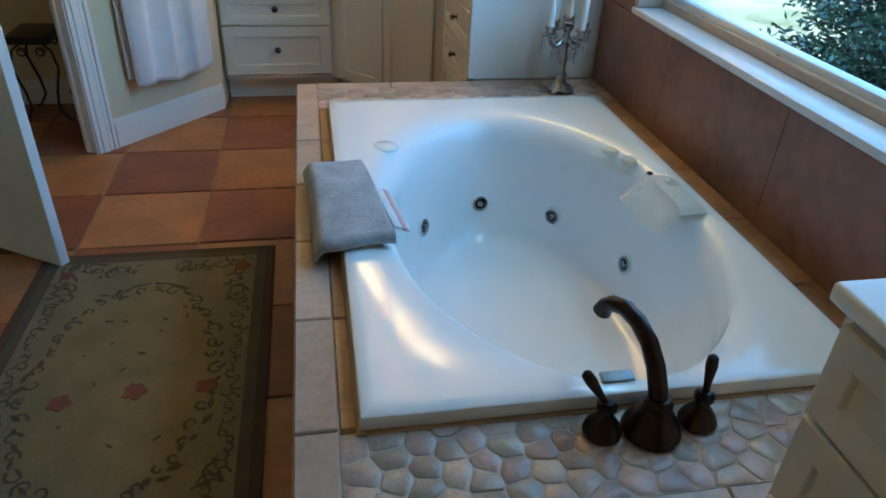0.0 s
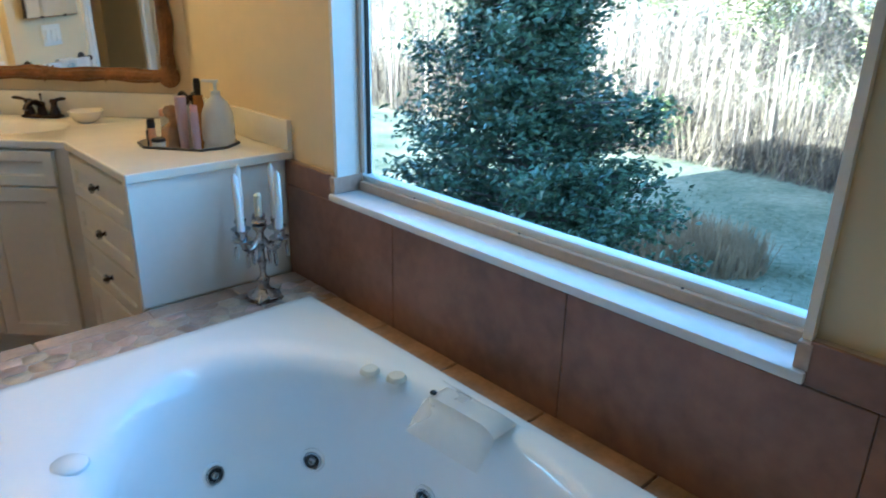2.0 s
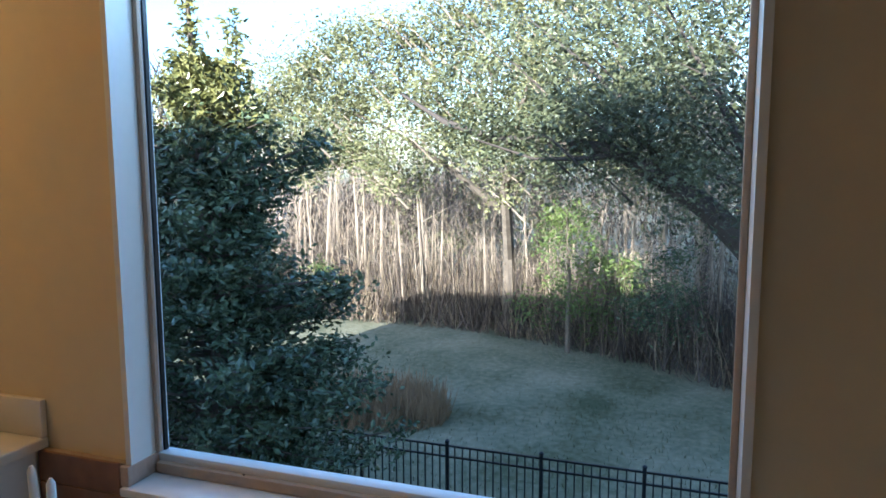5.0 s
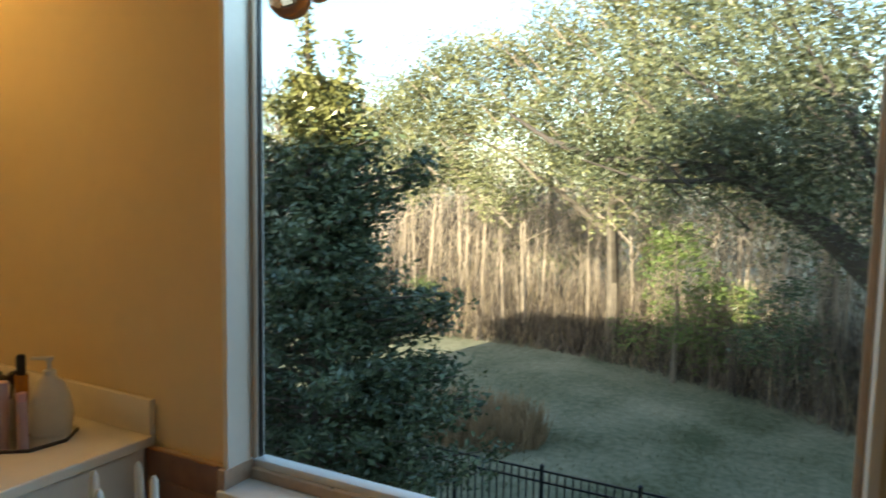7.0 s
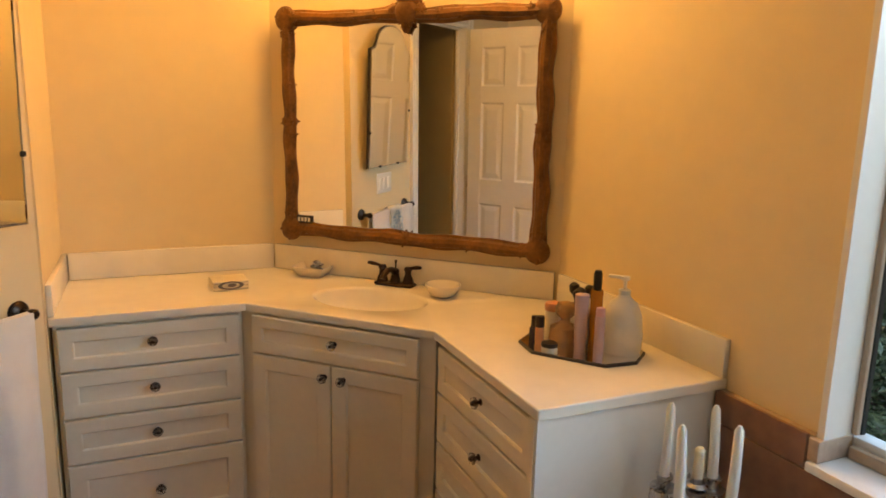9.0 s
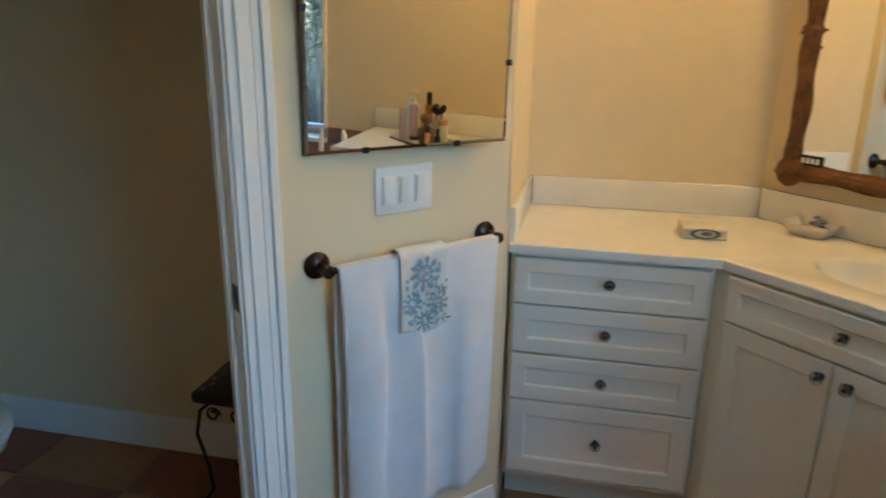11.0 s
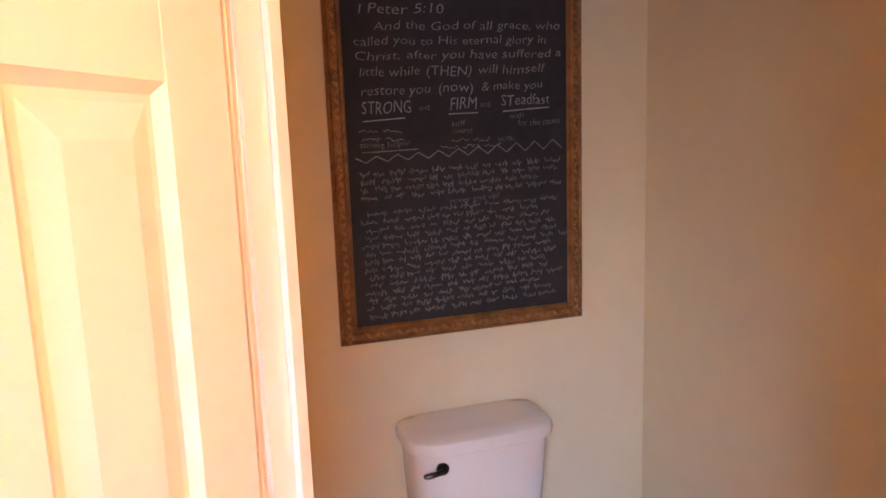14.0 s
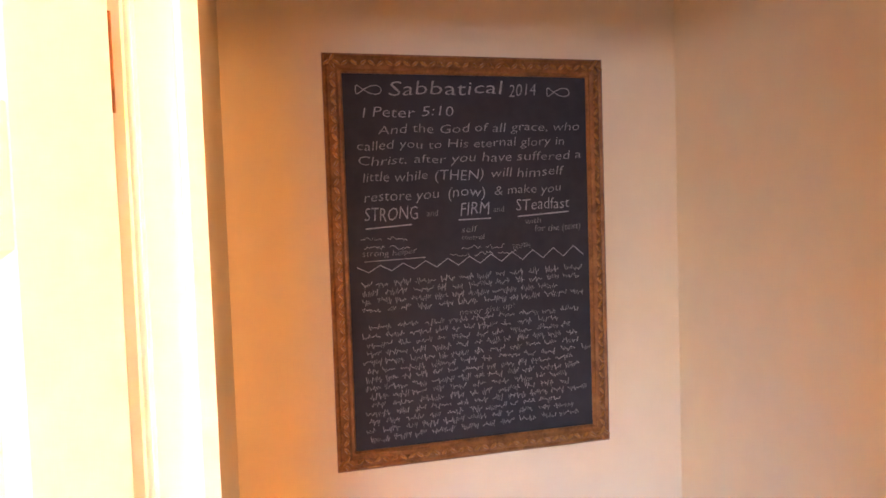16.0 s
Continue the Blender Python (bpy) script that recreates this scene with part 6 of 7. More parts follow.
for px0, py0, n in ((0.05, 0.436, 2), (0.06, 0.460, 2), (0.45, 0.468, 2), (0.40, 0.487, 3)):
    bm = bmesh.new()
    px = px0
    for q in range(n):
        pts = [bd(px + 0.08 * k / 12, py0 + rnd.uniform(-0.006, 0.006)) for k in range(13)]
        b = bmesh.new()
        ribbon(b, pts, 0.0008, 0.0008, 0)
        b.transform(Matrix.Translation((0, -0.0105, 0)) @ pose(0, 0, 0, 90))
        merge(bm, b)
        px += 0.10
    tagged(part("script_line", bm, CHALK, cb, smooth=False), kind="stuff")

# ---- unseen house around the room, shaped for its shadow outdoors ----
GZ = -3.65
house = thing("unseen_house", pose(0, 0, 0), "unseen plain sided house around the bathroom, shaped to shade the garden", "house", "", "structure")
HY = 15.4   # the north end of the house, set for the lawn's sunlit patch
bm = bmesh.new()
o0, o1 = WY0 - 0.12, WY1 + 0.12
box(bm, 1.5205, 1.56, -9, o0, GZ, 2.95)
box(bm, 1.5205, 1.56, o1, HY, GZ, 2.95)
box(bm, 1.5205, 1.56, o0, o1, GZ, WZ0 - 0.06)
box(bm, 1.5205, 1.56, o0, o1, WZ1 + 0.05, 2.95)
part("house_wall", bm, BRICKM, house)
for b in ((-9, -8.9, -9, HY, GZ, 2.95), (-8.9, 1.52, -9, -8.9, GZ, 2.95), (-8.9, 1.52, HY - 0.1, HY, GZ, 2.95)):
    bm = bmesh.new()
    box(bm, *b)
    part("house_wall", bm, BRICKM, house)


def shading_gable(y0, y1, ridge):
    bm = bmesh.new()
    for x0 in (2.1, -9.4):
        vs = [bm.verts.new(p) for p in ((x0, y0, 2.9), (-3.65, y0, ridge), (-3.65, y1, ridge), (x0, y1, 2.9))]
        vt = [bm.verts.new(v.co + Vector((0, 0, 0.18))) for v in vs]
        bm.faces.new(vs[::-1])
        bm.faces.new(vt)
        for i in range(4):
            bm.faces.new((vs[i], vs[(i + 1) % 4], vt[(i + 1) % 4], vt[i]))
    for y in (y0 + 0.3, y1 - 0.3):
        bm.faces.new([bm.verts.new(p) for p in ((2.0, y, 2.9), (-3.65, y, ridge), (-9.3, y, 2.9))])
    bmesh.ops.recalc_face_normals(bm, faces=bm.faces[:])
    part("roof", bm, ROOFM, house)


# the tall ridge is added to shade the oak; the low one spares the evergreen's top
shading_gable(-9.4, 7.0, 7.9)
shading_gable(7.0, HY + 0.3, 5.3)

# ---- ground ----
bm = bmesh.new()


def ground_pt(u, v):
    x, y = -60 + 460 * u ** 1.6, -220 + 440 * v
    if x > 30:
        h = 0.0
    else:
        h = 0.10 * noise.noise(Vector((x * 0.22, y * 0.22, 0))) + 0.04 * noise.noise(Vector((x * 0.9, y * 0.9, 3)))
    return (x, y, GZ + h)


grid(bm, ground_pt, 110, 220)
solid("ground", bm, GRASS, "patchy winter lawn behind the house", "lawn")


def blades(name, n, fn, w, material, label, category, parent=None, kind="stuff", seed=1):
    """n thin upright triangles; fn(rng) gives foot, height and lean."""
    rng = np.random.default_rng(seed)
    foot, tip = fn(rng, n)
    a = rng.uniform(0, np.pi, n)
    side = np.stack([np.cos(a), np.sin(a), np.zeros(n)], 1) * (w * rng.uniform(0.6, 1.4, n))[:, None]
    v = np.stack([foot - side, foot + side, tip + side * 0.3, tip - side * 0.3], 1).reshape(-1, 3)
    f = np.arange(4 * n).reshape(n, 4)
    me = bpy.data.meshes.new(name)
    me.from_pydata(v.tolist(), [], f.tolist())
    me.materials.append(material)
    ob = new(name, me)
    if parent:
        ob.parent = parent
        return ob
    return tagged(ob, label, category, "", kind)


def leaves(name, centers, normals_up, size, material, parent, seed=1, slim=0.45, label=""):
    """One kite-shaped, slightly folded leaf at each centre."""
    rng = np.random.default_rng(seed)
    n = len(centers)
    d = rng.normal(size=(n, 3))
    d[:, 2] = d[:, 2] * 0.6 + normals_up
    d /= np.linalg.norm(d, axis=1)[:, None]
    q = rng.normal(size=(n, 3))
    s = np.cross(d, q)
    s /= np.linalg.norm(s, axis=1)[:, None]
    k = np.cross(d, s)
    L = (size * rng.uniform(0.6, 1.3, n))[:, None]
    c = centers
    v = np.stack([c - d * L * 0.5, c + s * L * slim * 0.5 + k * L * 0.08, c + d * L * 0.5, c - s * L * slim * 0.5 + k * L * 0.08], 1).reshape(-1, 3)
    f = np.arange(4 * n).reshape(n, 4)
    me = bpy.data.meshes.new(name)
    me.from_pydata(v.tolist(), [], f.tolist())
    me.materials.append(material)
    ob = new(name, me)
    ob.parent = parent
    if label:
        ob["label"] = label
    return ob


# evergreen by the fence
TX, TY = 7.2, 6.85
ev = thing("evergreen_tree", pose(0, 0, 0), "dense dark glossy-leaved evergreen tree with two pointed tops", "tree")
bm = bmesh.new()
tube(bm, [(TX, TY, GZ - 0.1), (TX + 0.03, TY - 0.05, -1.5), (TX, TY + 0.02, 0.6), (TX, TY + 0.12, 2.2), (TX, TY + 0.20, 3.5), (TX, TY + 0.21, 4.3)], [0.17, 0.14, 0.10, 0.06, 0.03, 0.012], 10)
tube(bm, [(TX, TY, 0.9), (TX + 0.1, TY - 0.34, 2.0), (TX + 0.1, TY - 0.41, 3.3)], [0.05, 0.03, 0.008], 8)
part("trunk", bm, BARK, ev)
rng = np.random.default_rng(7)
cl = []
bmb = bmesh.new()


def tree_r(z):
    prof = ((GZ, 1.7), (-3.0, 2.3), (-1.6, 2.45), (-0.6, 2.25), (0.4, 1.75), (0.8, 1.5), (1.4, 1.22), (2.0, 0.98), (2.5, 0.70), (2.9, 0.34), (3.3, 0.15), (3.8, 0.06))
    for (a, ra), (b, rb) in zip(prof, prof[1:]):
        if z <= b:
            return ra + (rb - ra) * (z - a) / (b - a)
    return 0.05


def limb(base, tip, sprays, dens, spread):
    """A limb that droops and then lifts, with sprays of leaves along its outer part."""
    base, tip = np.array(base), np.array(tip)
    mid = (base + tip) / 2 - np.array([0, 0, 0.06 * np.linalg.norm(tip - base)])
    curve = lambda t: base * (1 - t) ** 2 + 2 * mid * t * (1 - t) + tip * t ** 2
    tube(bmb, [tuple(curve(t)) for t in (0, 0.35, 0.7, 1.0)], [0.028, 0.020, 0.012, 0.004], 5)
    side = np.cross(tip - base, (0, 0, 1.0))
    side /= max(1e-6, np.linalg.norm(side))
    for j in range(sprays):
        t = 0.30 + 0.70 * (j + rng.random()) / sprays
        w = 0.34 * (1.15 - t) * np.linalg.norm(tip - base) * rng.uniform(-1, 1)
        c = curve(t) + side * w + np.array([0, 0, rng.uniform(-0.05, 0.09)])
        k = spread * rng.uniform(0.7, 1.25)
        cl.append(c + rng.normal(size=(dens, 3)) * np.array([k, k, k * 0.62]))


for i in range(230):
    z = GZ + 0.35 + (2.9 - GZ - 0.35) * ((i + rng.random()) / 230) ** 0.95
    a = i * 2.39996 + rng.uniform(-0.3, 0.3)
    ln = tree_r(z) * rng.uniform(0.62, 1.06) * (1.10 if i % 4 == 0 else 0.95)
    if math.sin(a) < -0.6 and -0.42 < z < 0.02:
        ln *= 0.55
    if math.sin(a) < -0.6 and 0.30 < z < 1.15:
        ln *= 0.80
    ay = TY + 0.10 * max(0.0, z - 0.6) - (0.40 if z > 1.7 and i % 5 < 2 else 0.0)
    if z > 1.7 and i % 5 < 2:
        ln *= 0.7
    tip = (TX + 0.66 * ln * math.cos(a), ay + ln * math.sin(a), z + ln * rng.uniform(0.02, 0.26))
    limb((TX, ay, z - 0.05), tip, int(5 + 5.5 * ln), int(rng.integers(15, 25)), 0.085 + 0.026 * min(1.8, ln))
# the low limbs that reach out over the lawn
for y, z, x in ((4.95, 0.20, 0.25), (5.15, 0.05, 0.5), (4.98, -0.47, 0.2), (5.2, -0.62, -0.2), (4.72, -0.92, 0.3), (5.0, -1.15, 0.0), (5.25, 1.95, 0.1), (5.4, 1.75, 0.4)):
    limb((TX, TY - 0.2, z - 0.45), (TX + x, y, z), 14, 24, 0.10)
# the two leaders, thinly leaved
for ay, z0, z1 in ((TY + 0.19, 2.3, 3.75), (TY - 0.41, 2.2, 3.35)):
    for k in range(34):
        t = k / 33
        r = 0.34 * (1 - t) ** 1.1 + 0.03
        a = k * 2.4
        c = np.array([TX + r * math.cos(a) * rng.random(), ay + r * math.sin(a) * rng.random(), z0 + (z1 - z0) * t])
        cl.append(c + rng.normal(size=(int(26 * (1 - 0.6 * t)), 3)) * np.array([0.07, 0.07, 0.10]))
part("branches", bmb, BARK, ev)
cl = np.concatenate(cl)
# leaves above about z 2.05 take the lighter, sunlit colour
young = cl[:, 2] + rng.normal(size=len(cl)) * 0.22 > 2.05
leaves("crown", cl[~young], 0.25, 0.108, LEAFM, ev, 3, 0.44, "dark glossy foliage")
leaves("young_crown", cl[young], 0.25, 0.100, LEAF_SUN, ev, 4, 0.44, "yellow-green young foliage with sunlight in its colour")

# live oak at the right, its leaves and bark coloured as if in shade
oak = thing("oak_tree", pose(0, 0, 0), "spreading live oak with a long leaning limb, shade in its colours", "tree")
OX = 13.0
bm = bmesh.new()
limbs = [[(OX + 0.4, -2.2, GZ - 0.1), (OX + 0.3, -1.6, -2.2), (OX, -0.7, -0.9), (OX, 0.31, 0.30), (OX, 0.95, 0.92), (OX, 1.7, 1.42), (OX, 2.4, 1.86), (OX - 0.1, 3.4, 2.05), (OX - 0.1, 4.6, 2.12), (OX + 0.1, 5.8, 2.5), (OX + 0.3, 6.8, 3.1)],
         [(OX, 0.3, 0.25), (OX - 0.2, 0.2, 1.5), (OX, 0.9, 3.0), (OX + 0.2, 1.8, 4.6)], [(OX + 0.3, -1.6, -2.2), (OX - 0.4, -2.0, 0.4), (OX - 0.2, -1.2, 2.6), (OX, -0.6, 4.6)],
         [(OX, 2.4, 1.84), (OX - 0.5, 2.9, 1.75), (OX - 0.9, 3.8, 1.75), (OX - 1.2, 4.8, 2.1)], [(OX, 1.7, 1.40), (OX + 0.5, 2.0, 2.4), (OX + 0.8, 3.2, 3.6), (OX + 1.0, 4.4, 4.6)]]
for pts, r0 in zip(limbs, (0.34, 0.13, 0.22, 0.07, 0.10)):
    n = len(pts)
    tube(bm, pts, [max(0.015, r0 * (1 - 0.92 * i / (n - 1))) for i in range(n)], 9)
part("trunk", bm, BARK_SHADE, oak)
rng = np.random.default_rng(17)
cl = []
bmb = bmesh.new()
for i in range(1000):
    y = rng.uniform(-4.5, 5.6)
    low = 1.75 + 0.02 * max(0, y - 3.2) - (1.0 if y < 1.6 else 0.25) * rng.random() * 1.5
    z = low + (6.8 - low) * rng.random()
    x = OX + rng.uniform(-1.6, 3.0)
    if z > 4.9 - 0.55 * max(0, y - 4.8):
        continue
    if rng.random() < 0.20 + 0.55 * max(0.0, min(1.0, (y - 2.2) / 2.4)):
        continue
    p = np.array([x, y, z])
    m = int(rng.integers(70, 140))
    cl.append(p + rng.normal(size=(m, 3)) * np.array([0.32, 0.32, 0.20]))
    if i % 4 == 0:
        tube(bmb, [tuple(p + np.array([0.2, -0.5, -0.5])), tuple(p + np.array([0, -0.1, -0.1])), tuple(p + np.array([0.1, 0.35, 0.15]))], [0.025, 0.014, 0.005], 5)
for i in range(115):
    # leaves close about the long limb
    t = rng.random()
    p = np.array([OX + rng.uniform(-0.7, 0.5), 0.2 + 5.0 * t, 0.55 + 1.75 * min(1.0, t / 0.5) ** 0.8 + rng.normal() * 0.42])
    cl.append(p + rng.normal(size=(60, 3)) * np.array([0.32, 0.32, 0.22]))
part("branches", bmb, BARK_SHADE, oak)
leaves("crown", np.concatenate(cl), 0.2, 0.105, LEAF_SHADE, oak, 5, 0.5, "small dark green oak foliage, shade in its colour")

# a second oak behind it, in the sun
oak2 = thing("oak_tree", pose(0, 0, 0), "sunlit grey-green live oak at the wood's edge", "tree")
bm = bmesh.new()
QX = 17.6
for pts, r0 in (([(QX + 4.2, 6.6, GZ - 0.1), (QX + 3.8, 6.5, -1.2), (QX + 1.2, 6.0, 1.2), (QX + 0.6, 5.4, 3.2), (QX, 4.6, 5.4)], 0.24), ([(QX + 2.4, 6.2, 0.2), (QX + 1.2, 7.6, 1.6), (QX + 0.6, 9.0, 2.6), (QX, 10.6, 3.4)], 0.12), ([(QX + 1.2, 6.0, 1.2), (QX + 0.2, 4.6, 1.9), (QX - 0.2, 3.2, 2.2)], 0.09)):
    tube(bm, pts, [max(0.015, r0 * (1 - 0.9 * i / (len(pts) - 1))) for i in range(len(pts))], 8)
part("trunk", bm, BARK, oak2)
rng = np.random.default_rng(19)
cl = []
bmb = bmesh.new()
for i in range(900):
    y = rng.uniform(1.0, 13.2)
    low = 1.1 + 0.5 * math.sin(y * 1.9) + 0.03 * y
    hi = 7.3 - 0.30 * max(0, y - 4.5) - 0.10 * max(0, y - 9)
    z = low + (hi - low) * rng.random() ** 0.85
    if rng.random() < 0.34:
        continue
    p = np.array([QX + rng.uniform(-1.2, 2.2), y, z])
    cl.append(p + rng.normal(size=(int(rng.integers(80, 150)), 3)) * np.array([0.34, 0.34, 0.22]))
    if i % 4 == 0:
        tube(bmb, [tuple(p + np.array([0.3, -0.5, -0.6])), tuple(p + np.array([0, -0.1, -0.1])), tuple(p + np.array([0.1, 0.4, 0.2]))], [0.03, 0.018, 0.006], 5)
part("branches", bmb, TAN, oak2, "pale bare branches")
leaves("crown", np.concatenate(cl), 0.2, 0.115, LEAFO, oak2, 8, 0.5, "small grey-green oak foliage")

# woods behind the lawn: pale trunks, thickets and evergreen undergrowth
rng = np.random.default_rng(23)


def edge_x(y):
    return 20.8 - 0.052 * (y - 9) ** 2 * (1 if y < 9 else 0.12)


bm = bmesh.new()
for i in range(420):
    y = rng.uniform(-22, 46)
    x = edge_x(max(-1, min(20, y))) + 0.6 + abs(rng.normal()) * 6.5
    h = rng.uniform(2.5, 6.5) if rng.random() < 0.62 else rng.uniform(7, 12)
    r = rng.uniform(0.010, 0.024) if h < 7 else rng.uniform(0.028, 0.075)
    lx, ly = rng.normal() * 0.3, rng.normal() * 0.45
    tube(bm, [(x, y, GZ - 0.1), (x + lx * 0.4, y + ly * 0.4, GZ + h * 0.5), (x + lx, y + ly, GZ + h)], [r, r * 0.75, r * 0.2], 5, cap=False)
    for k in range(3):
        t = rng.uniform(0.35, 0.9)
        q = Vector((x + lx * t, y + ly * t, GZ + h * t))
        dr = Vector((rng.normal() * 0.5, rng.normal() * 0.7, rng.uniform(0.3, 1.1)))
        tube(bm, [q, q + dr * 0.6, q + dr * 1.1], [r * 0.35, r * 0.25, r * 0.1], 4, cap=False)
solid("woods", bm, TAN, "pale bare saplings and trunks of a winter wood", "woods", kind="stuff")


def thicket(rng, n):
    y = rng.uniform(-22, 46, n)
    x = np.array([edge_x(max(-1, min(20, q))) for q in y]) + 0.2 + np.abs(rng.normal(size=n)) * 4.5
    foot = np.stack([x, y, np.full(n, GZ - 0.05)], 1)
    h = rng.uniform(0.4, 3.4, n) * rng.uniform(0.4, 1.0, n)
    tip = foot + np.stack([rng.normal(size=n) * 0.35, rng.normal(size=n) * 0.5, h], 1)
    return foot, tip


blades("shaded_thicket", 22000, thicket, 0.017, BRUSH_SHADE, "purple-brown brush at the wood's edge, darkened as if in shade", "thicket", seed=30)
blades("thicket", 15000, thicket, 0.014, BRUSH, "dry tan thicket at the wood's edge", "thicket", seed=31)


def twigs(rng, n):
    y = rng.uniform(-22, 46, n)
    x = np.array([edge_x(max(-1, min(20, q))) for q in y]) + 1.0 + np.abs(rng.normal(size=n)) * 6
    foot = np.stack([x, y, GZ + rng.uniform(1.5, 6.5, n)], 1)
    tip = foot + np.stack([rng.normal(size=n) * 0.4, rng.normal(size=n) * 0.6, rng.uniform(0.1, 1.0, n)], 1)
    return foot, tip


blades("twigs", 42000, twigs, 0.008, TAN, "bare twigs of the winter wood", "twigs", seed=33)

# dead leaves and vines that hang among the saplings
rg = np.random.default_rng(36)
n = 420
yy = rg.uniform(-6, 24, n)
cc = np.stack([np.array([edge_x(max(-1, min(20, q))) for q in yy]) + 0.4 + np.abs(rg.normal(size=n)) * 3.0, yy, GZ + 0.3 + 4.6 * rg.random(n) ** 1.3], 1)
cc = np.concatenate([c + rg.normal(size=(50, 3)) * np.array([0.35, 0.45, 0.35]) for c in cc])
litter = thing("brush", pose(0, 0, 0), "dry tan leaves hanging in the winter brush", "brush", "", "stuff")
leaves("dry_leaves", cc, 0.1, 0.085, BRUSH, litter, 37, 0.5)
for k, (x, y, h, r, mt, dens) in enumerate(((21.5, 13.3, 2.0, 0.9, LEAFB, 900), (19.5, 4.3, 4.2, 1.5, LEAFB, 2600), (18.6, 1.6, 3.0, 1.5, LEAFM, 1800), (20.0, 2.9, 2.6, 1.1, LEAFB, 1300), (23, 25, 11, 3.2, LEAFO, 4200), (26, 6.5, 9, 2.2, LEAFO, 2600), (25, 0.5, 9, 2.6, LEAFO, 2800), (27, 10.5, 8.0, 2.2, LEAFO, 2400), (22, -6, 8, 3.0, LEAFO, 2600), (17.5, -1.2, 2.4, 1.6, LEAFM, 1600))):
    b = thing("wood_tree", pose(0, 0, 0), "evergreen tree at the edge of the wood" if h > 5 else "bright green young pine among dry brush", "tree", "trees at the wood's edge")
    rg = np.random.default_rng(50 + k)
    bm = bmesh.new()
    tube(bm, [(x, y, GZ - 0.1), (x + 0.1, y, GZ + h * 0.5), (x, y + 0.1, GZ + h)], [0.02 * h, 0.014 * h, 0.01], 7)
    part("trunk", bm, BARK, b)
    cc = []
    for i in range(dens // 36):
        t = rg.random() ** 0.8
        z = GZ + h * (0.18 + 0.82 * t)
        rr = r * (1 - 0.75 * t ** 1.5) * rg.random() ** 0.5
        a = rg.uniform(0, 6.28)
        cc.append(np.array([x + rr * math.cos(a), y + rr * math.sin(a), z]) + rg.normal(size=(36, 3)) * np.array([0.26, 0.26, 0.18]) * (0.6 + 0.09 * h))
    leaves("crown", np.concatenate(cc), 0.2, 0.15 if h < 5 else 0.22, mt, b, 60 + k, 0.35)


# the wood's depth, seen between the trunks, its shade put into the colour


def depth_wood(rng, n):
    y = rng.uniform(-60, 90, n)
    x = rng.uniform(27, 52, n)
    top = 4.2 + 2.6 * np.sin(y * 0.23) + 1.4 * np.sin(y * 0.71 + 1) + np.where((y > 12) & (y < 26), -2.6, 0.8)
    z = GZ + (top - GZ) * rng.random(n) ** 0.8
    foot = np.stack([x, y, z], 1)
    tip = foot + np.stack([rng.normal(size=n) * 0.3, rng.normal(size=n) * 0.5, rng.uniform(0.5, 1.6, n)], 1)
    return foot, tip


blades("far_wood", 40000, depth_wood, 0.06, BRUSH_SHADE, "hazy mass of bare winter wood, darkened as if in shade", "woods", seed=35)


def reeds(rng, n):
    a, q = rng.uniform(0, 2 * np.pi, n), rng.random(n) ** 0.5
    foot = np.stack([13.2 + 1.1 * q * np.cos(a), 7.45 + 1.65 * q * np.sin(a), np.full(n, GZ - 0.05)], 1)
    tip = foot + np.stack([rng.normal(size=n) * 0.12, rng.normal(size=n) * 0.12, rng.uniform(0.35, 0.85, n)], 1)
    return foot, tip


blades("tall_grass", 2600, reeds, 0.016, REED, "round patch of dry brown tall grass on the lawn", "tall grass", seed=41)


def tufts(rng, n):
    foot = np.stack([rng.uniform(8, 20, n), rng.uniform(-3, 16, n), np.full(n, GZ - 0.06)], 1)
    tip = foot + np.stack([rng.normal(size=n) * 0.05, rng.normal(size=n) * 0.05, rng.uniform(0.05, 0.15, n)], 1)
    return foot, tip


blades("grass", 16000, tufts, 0.012, GRASS, "short winter grass blades", "grass", seed=43)

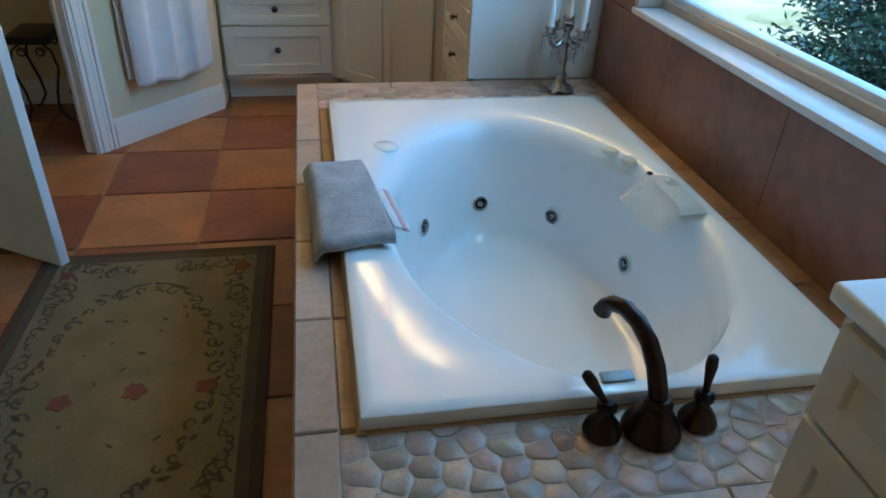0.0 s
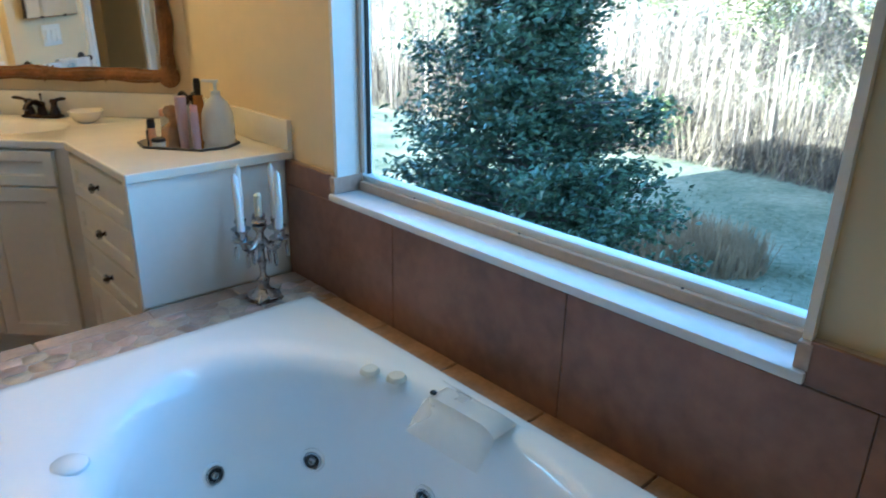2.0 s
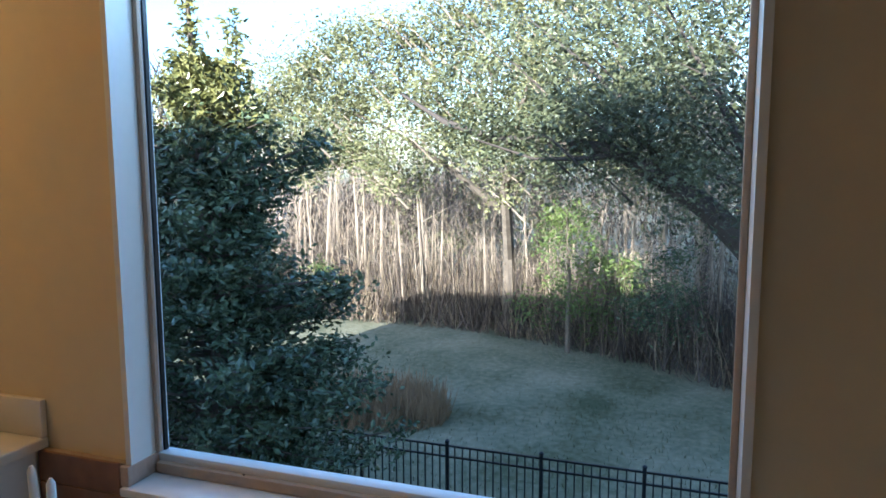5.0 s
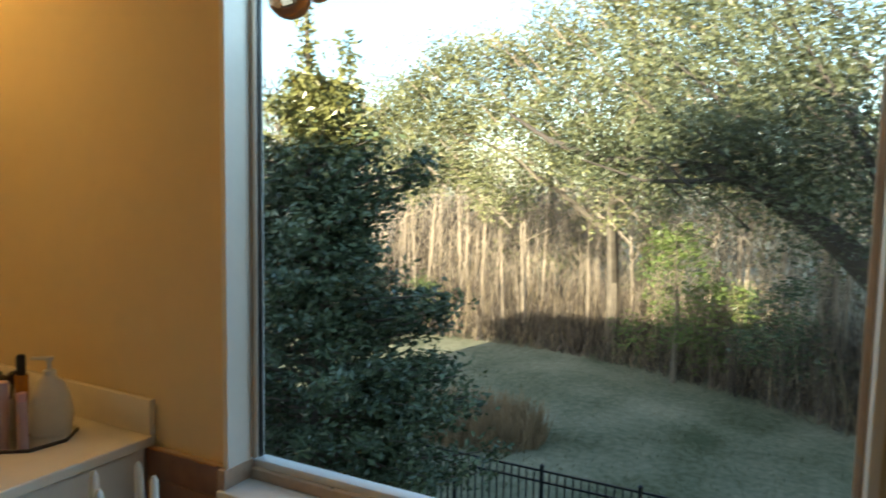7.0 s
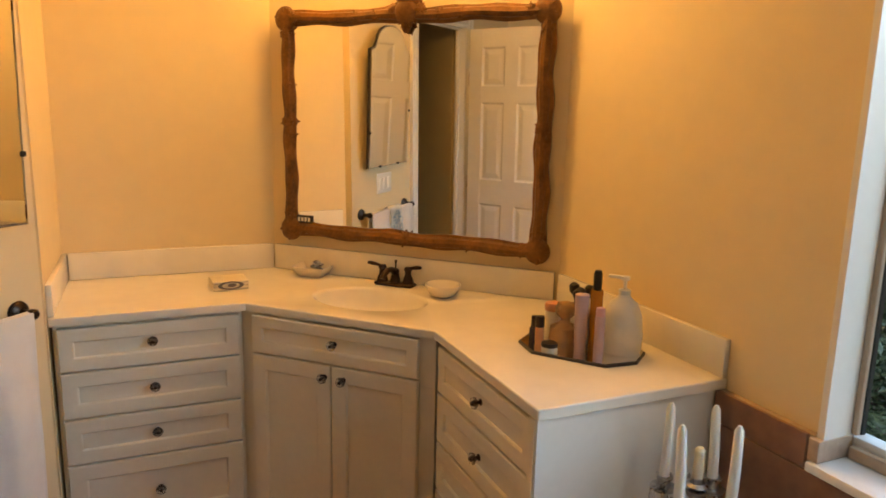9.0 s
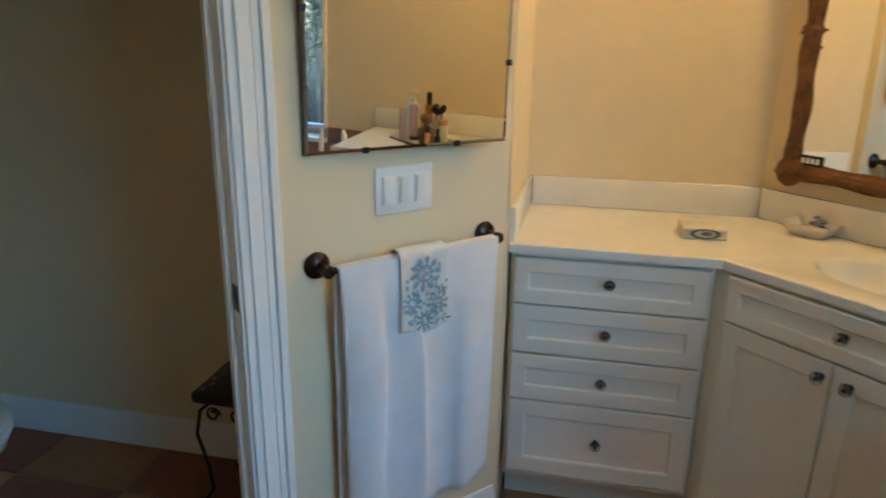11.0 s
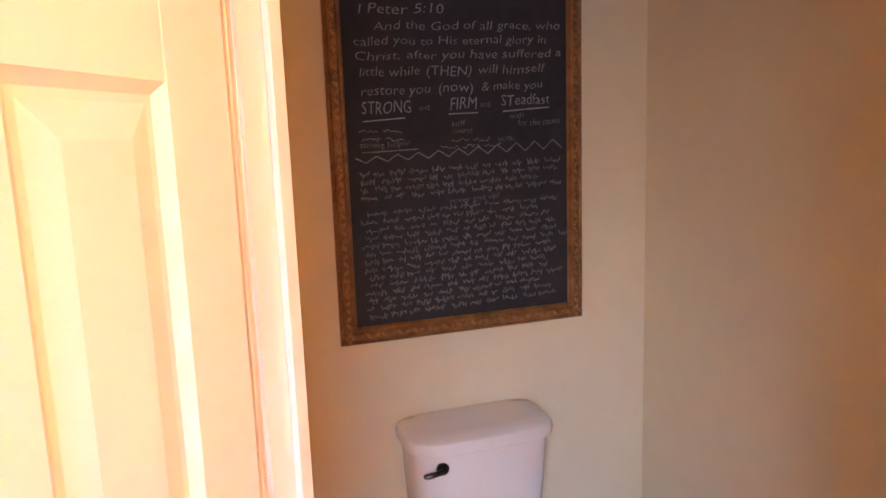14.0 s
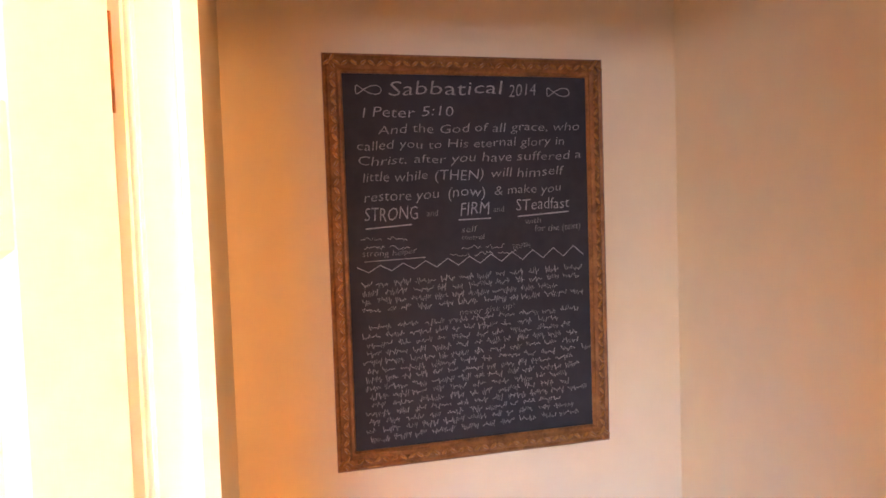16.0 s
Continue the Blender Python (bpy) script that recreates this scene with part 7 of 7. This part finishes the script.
# black metal fence
FX, PITCH = 9.05, 1.36
fence = thing("fence", pose(FX, 0, GZ - 0.02), "black metal picket fence across the lawn", "fence")
bm = bmesh.new()
box(bm, -0.025, 0.025, -0.025, 0.025, 0, 1.37, 0.004, 1)
lathe(bm, [(0.036, 1.37), (0.036, 1.385), (0.014, 1.405), (0, 1.41)], 8)
post_me = data("post", bm, IRON)
bm = bmesh.new()
box(bm, -0.009, 0.009, -0.009, 0.009, 0.06, 1.32)
picket_me = data("picket", bm, IRON, smooth=False)
bm = bmesh.new()
for z in (0.16, 1.15, 1.31):
    box(bm, -0.014, 0.014, 0.026, PITCH - 0.026, z - 0.014, z + 0.014)
rail_me = data("rail", bm, IRON, smooth=False)
for k in range(-3, 8):
    y = 0.30 + PITCH * k
    for nm, me, dy in (("post", post_me, 0), ("rail", rail_me, 0)):
        o = new(nm, me)
        o.parent = fence
        o.matrix_local = Matrix.Translation((0, y + dy, 0))
    for j in range(1, 12):
        o = new("picket", picket_me)
        o.parent = fence
        o.matrix_local = Matrix.Translation((0, y + PITCH * j / 12, 0))

# ---- floor tiles ----
PT = 0.41
variants = []
for s in range(4):
    rnd = random.Random(70 + s)
    bm = bmesh.new()
    b = bmesh.new()
    bmesh.ops.create_cube(b, size=1.0, matrix=Matrix.LocRotScale((0, 0, -0.006), None, (PT - 0.008, PT - 0.008, 0.012)))
    for v in b.verts:
        v.co += Vector((rnd.uniform(-0.0015, 0.0015), rnd.uniform(-0.0015, 0.0015), 0))
    bmesh.ops.bevel(b, geom=[e for e in b.edges if all(v.co.z > -0.001 for v in e.verts)], offset=0.003, segments=2, affect="EDGES")
    merge(bm, b)
    variants.append((data("tile", bm, TERRA), None))
    bm2 = bmesh.new()
    bm2.from_mesh(variants[-1][0])
    variants[-1] = (variants[-1][0], data("tile", bm2, TERRA2))
rnd = random.Random(99)
for i in range(-6, 5):
    for j in range(-11, 5):
        x, y = -0.2 + PT * (i + 0.5), 2.915 + PT * (j + 0.5)
        if not (-2.2 < x < 1.4 and -1.45 < y < 4.5):
            continue
        if x - PT / 2 > 0.20 and 0.85 < y < 2.75:
            continue
        if x < -1.95 and y < 2.6 or (x < -0.4 and y > 4.15):
            continue
        o = new("tile", variants[rnd.randrange(4)][(i + j) % 2])
        o.parent = floor
        o.matrix_local = pose(x, y, rnd.uniform(-0.0006, 0.0004), 0, 0, rnd.choice((0, 90, 180, 270)))
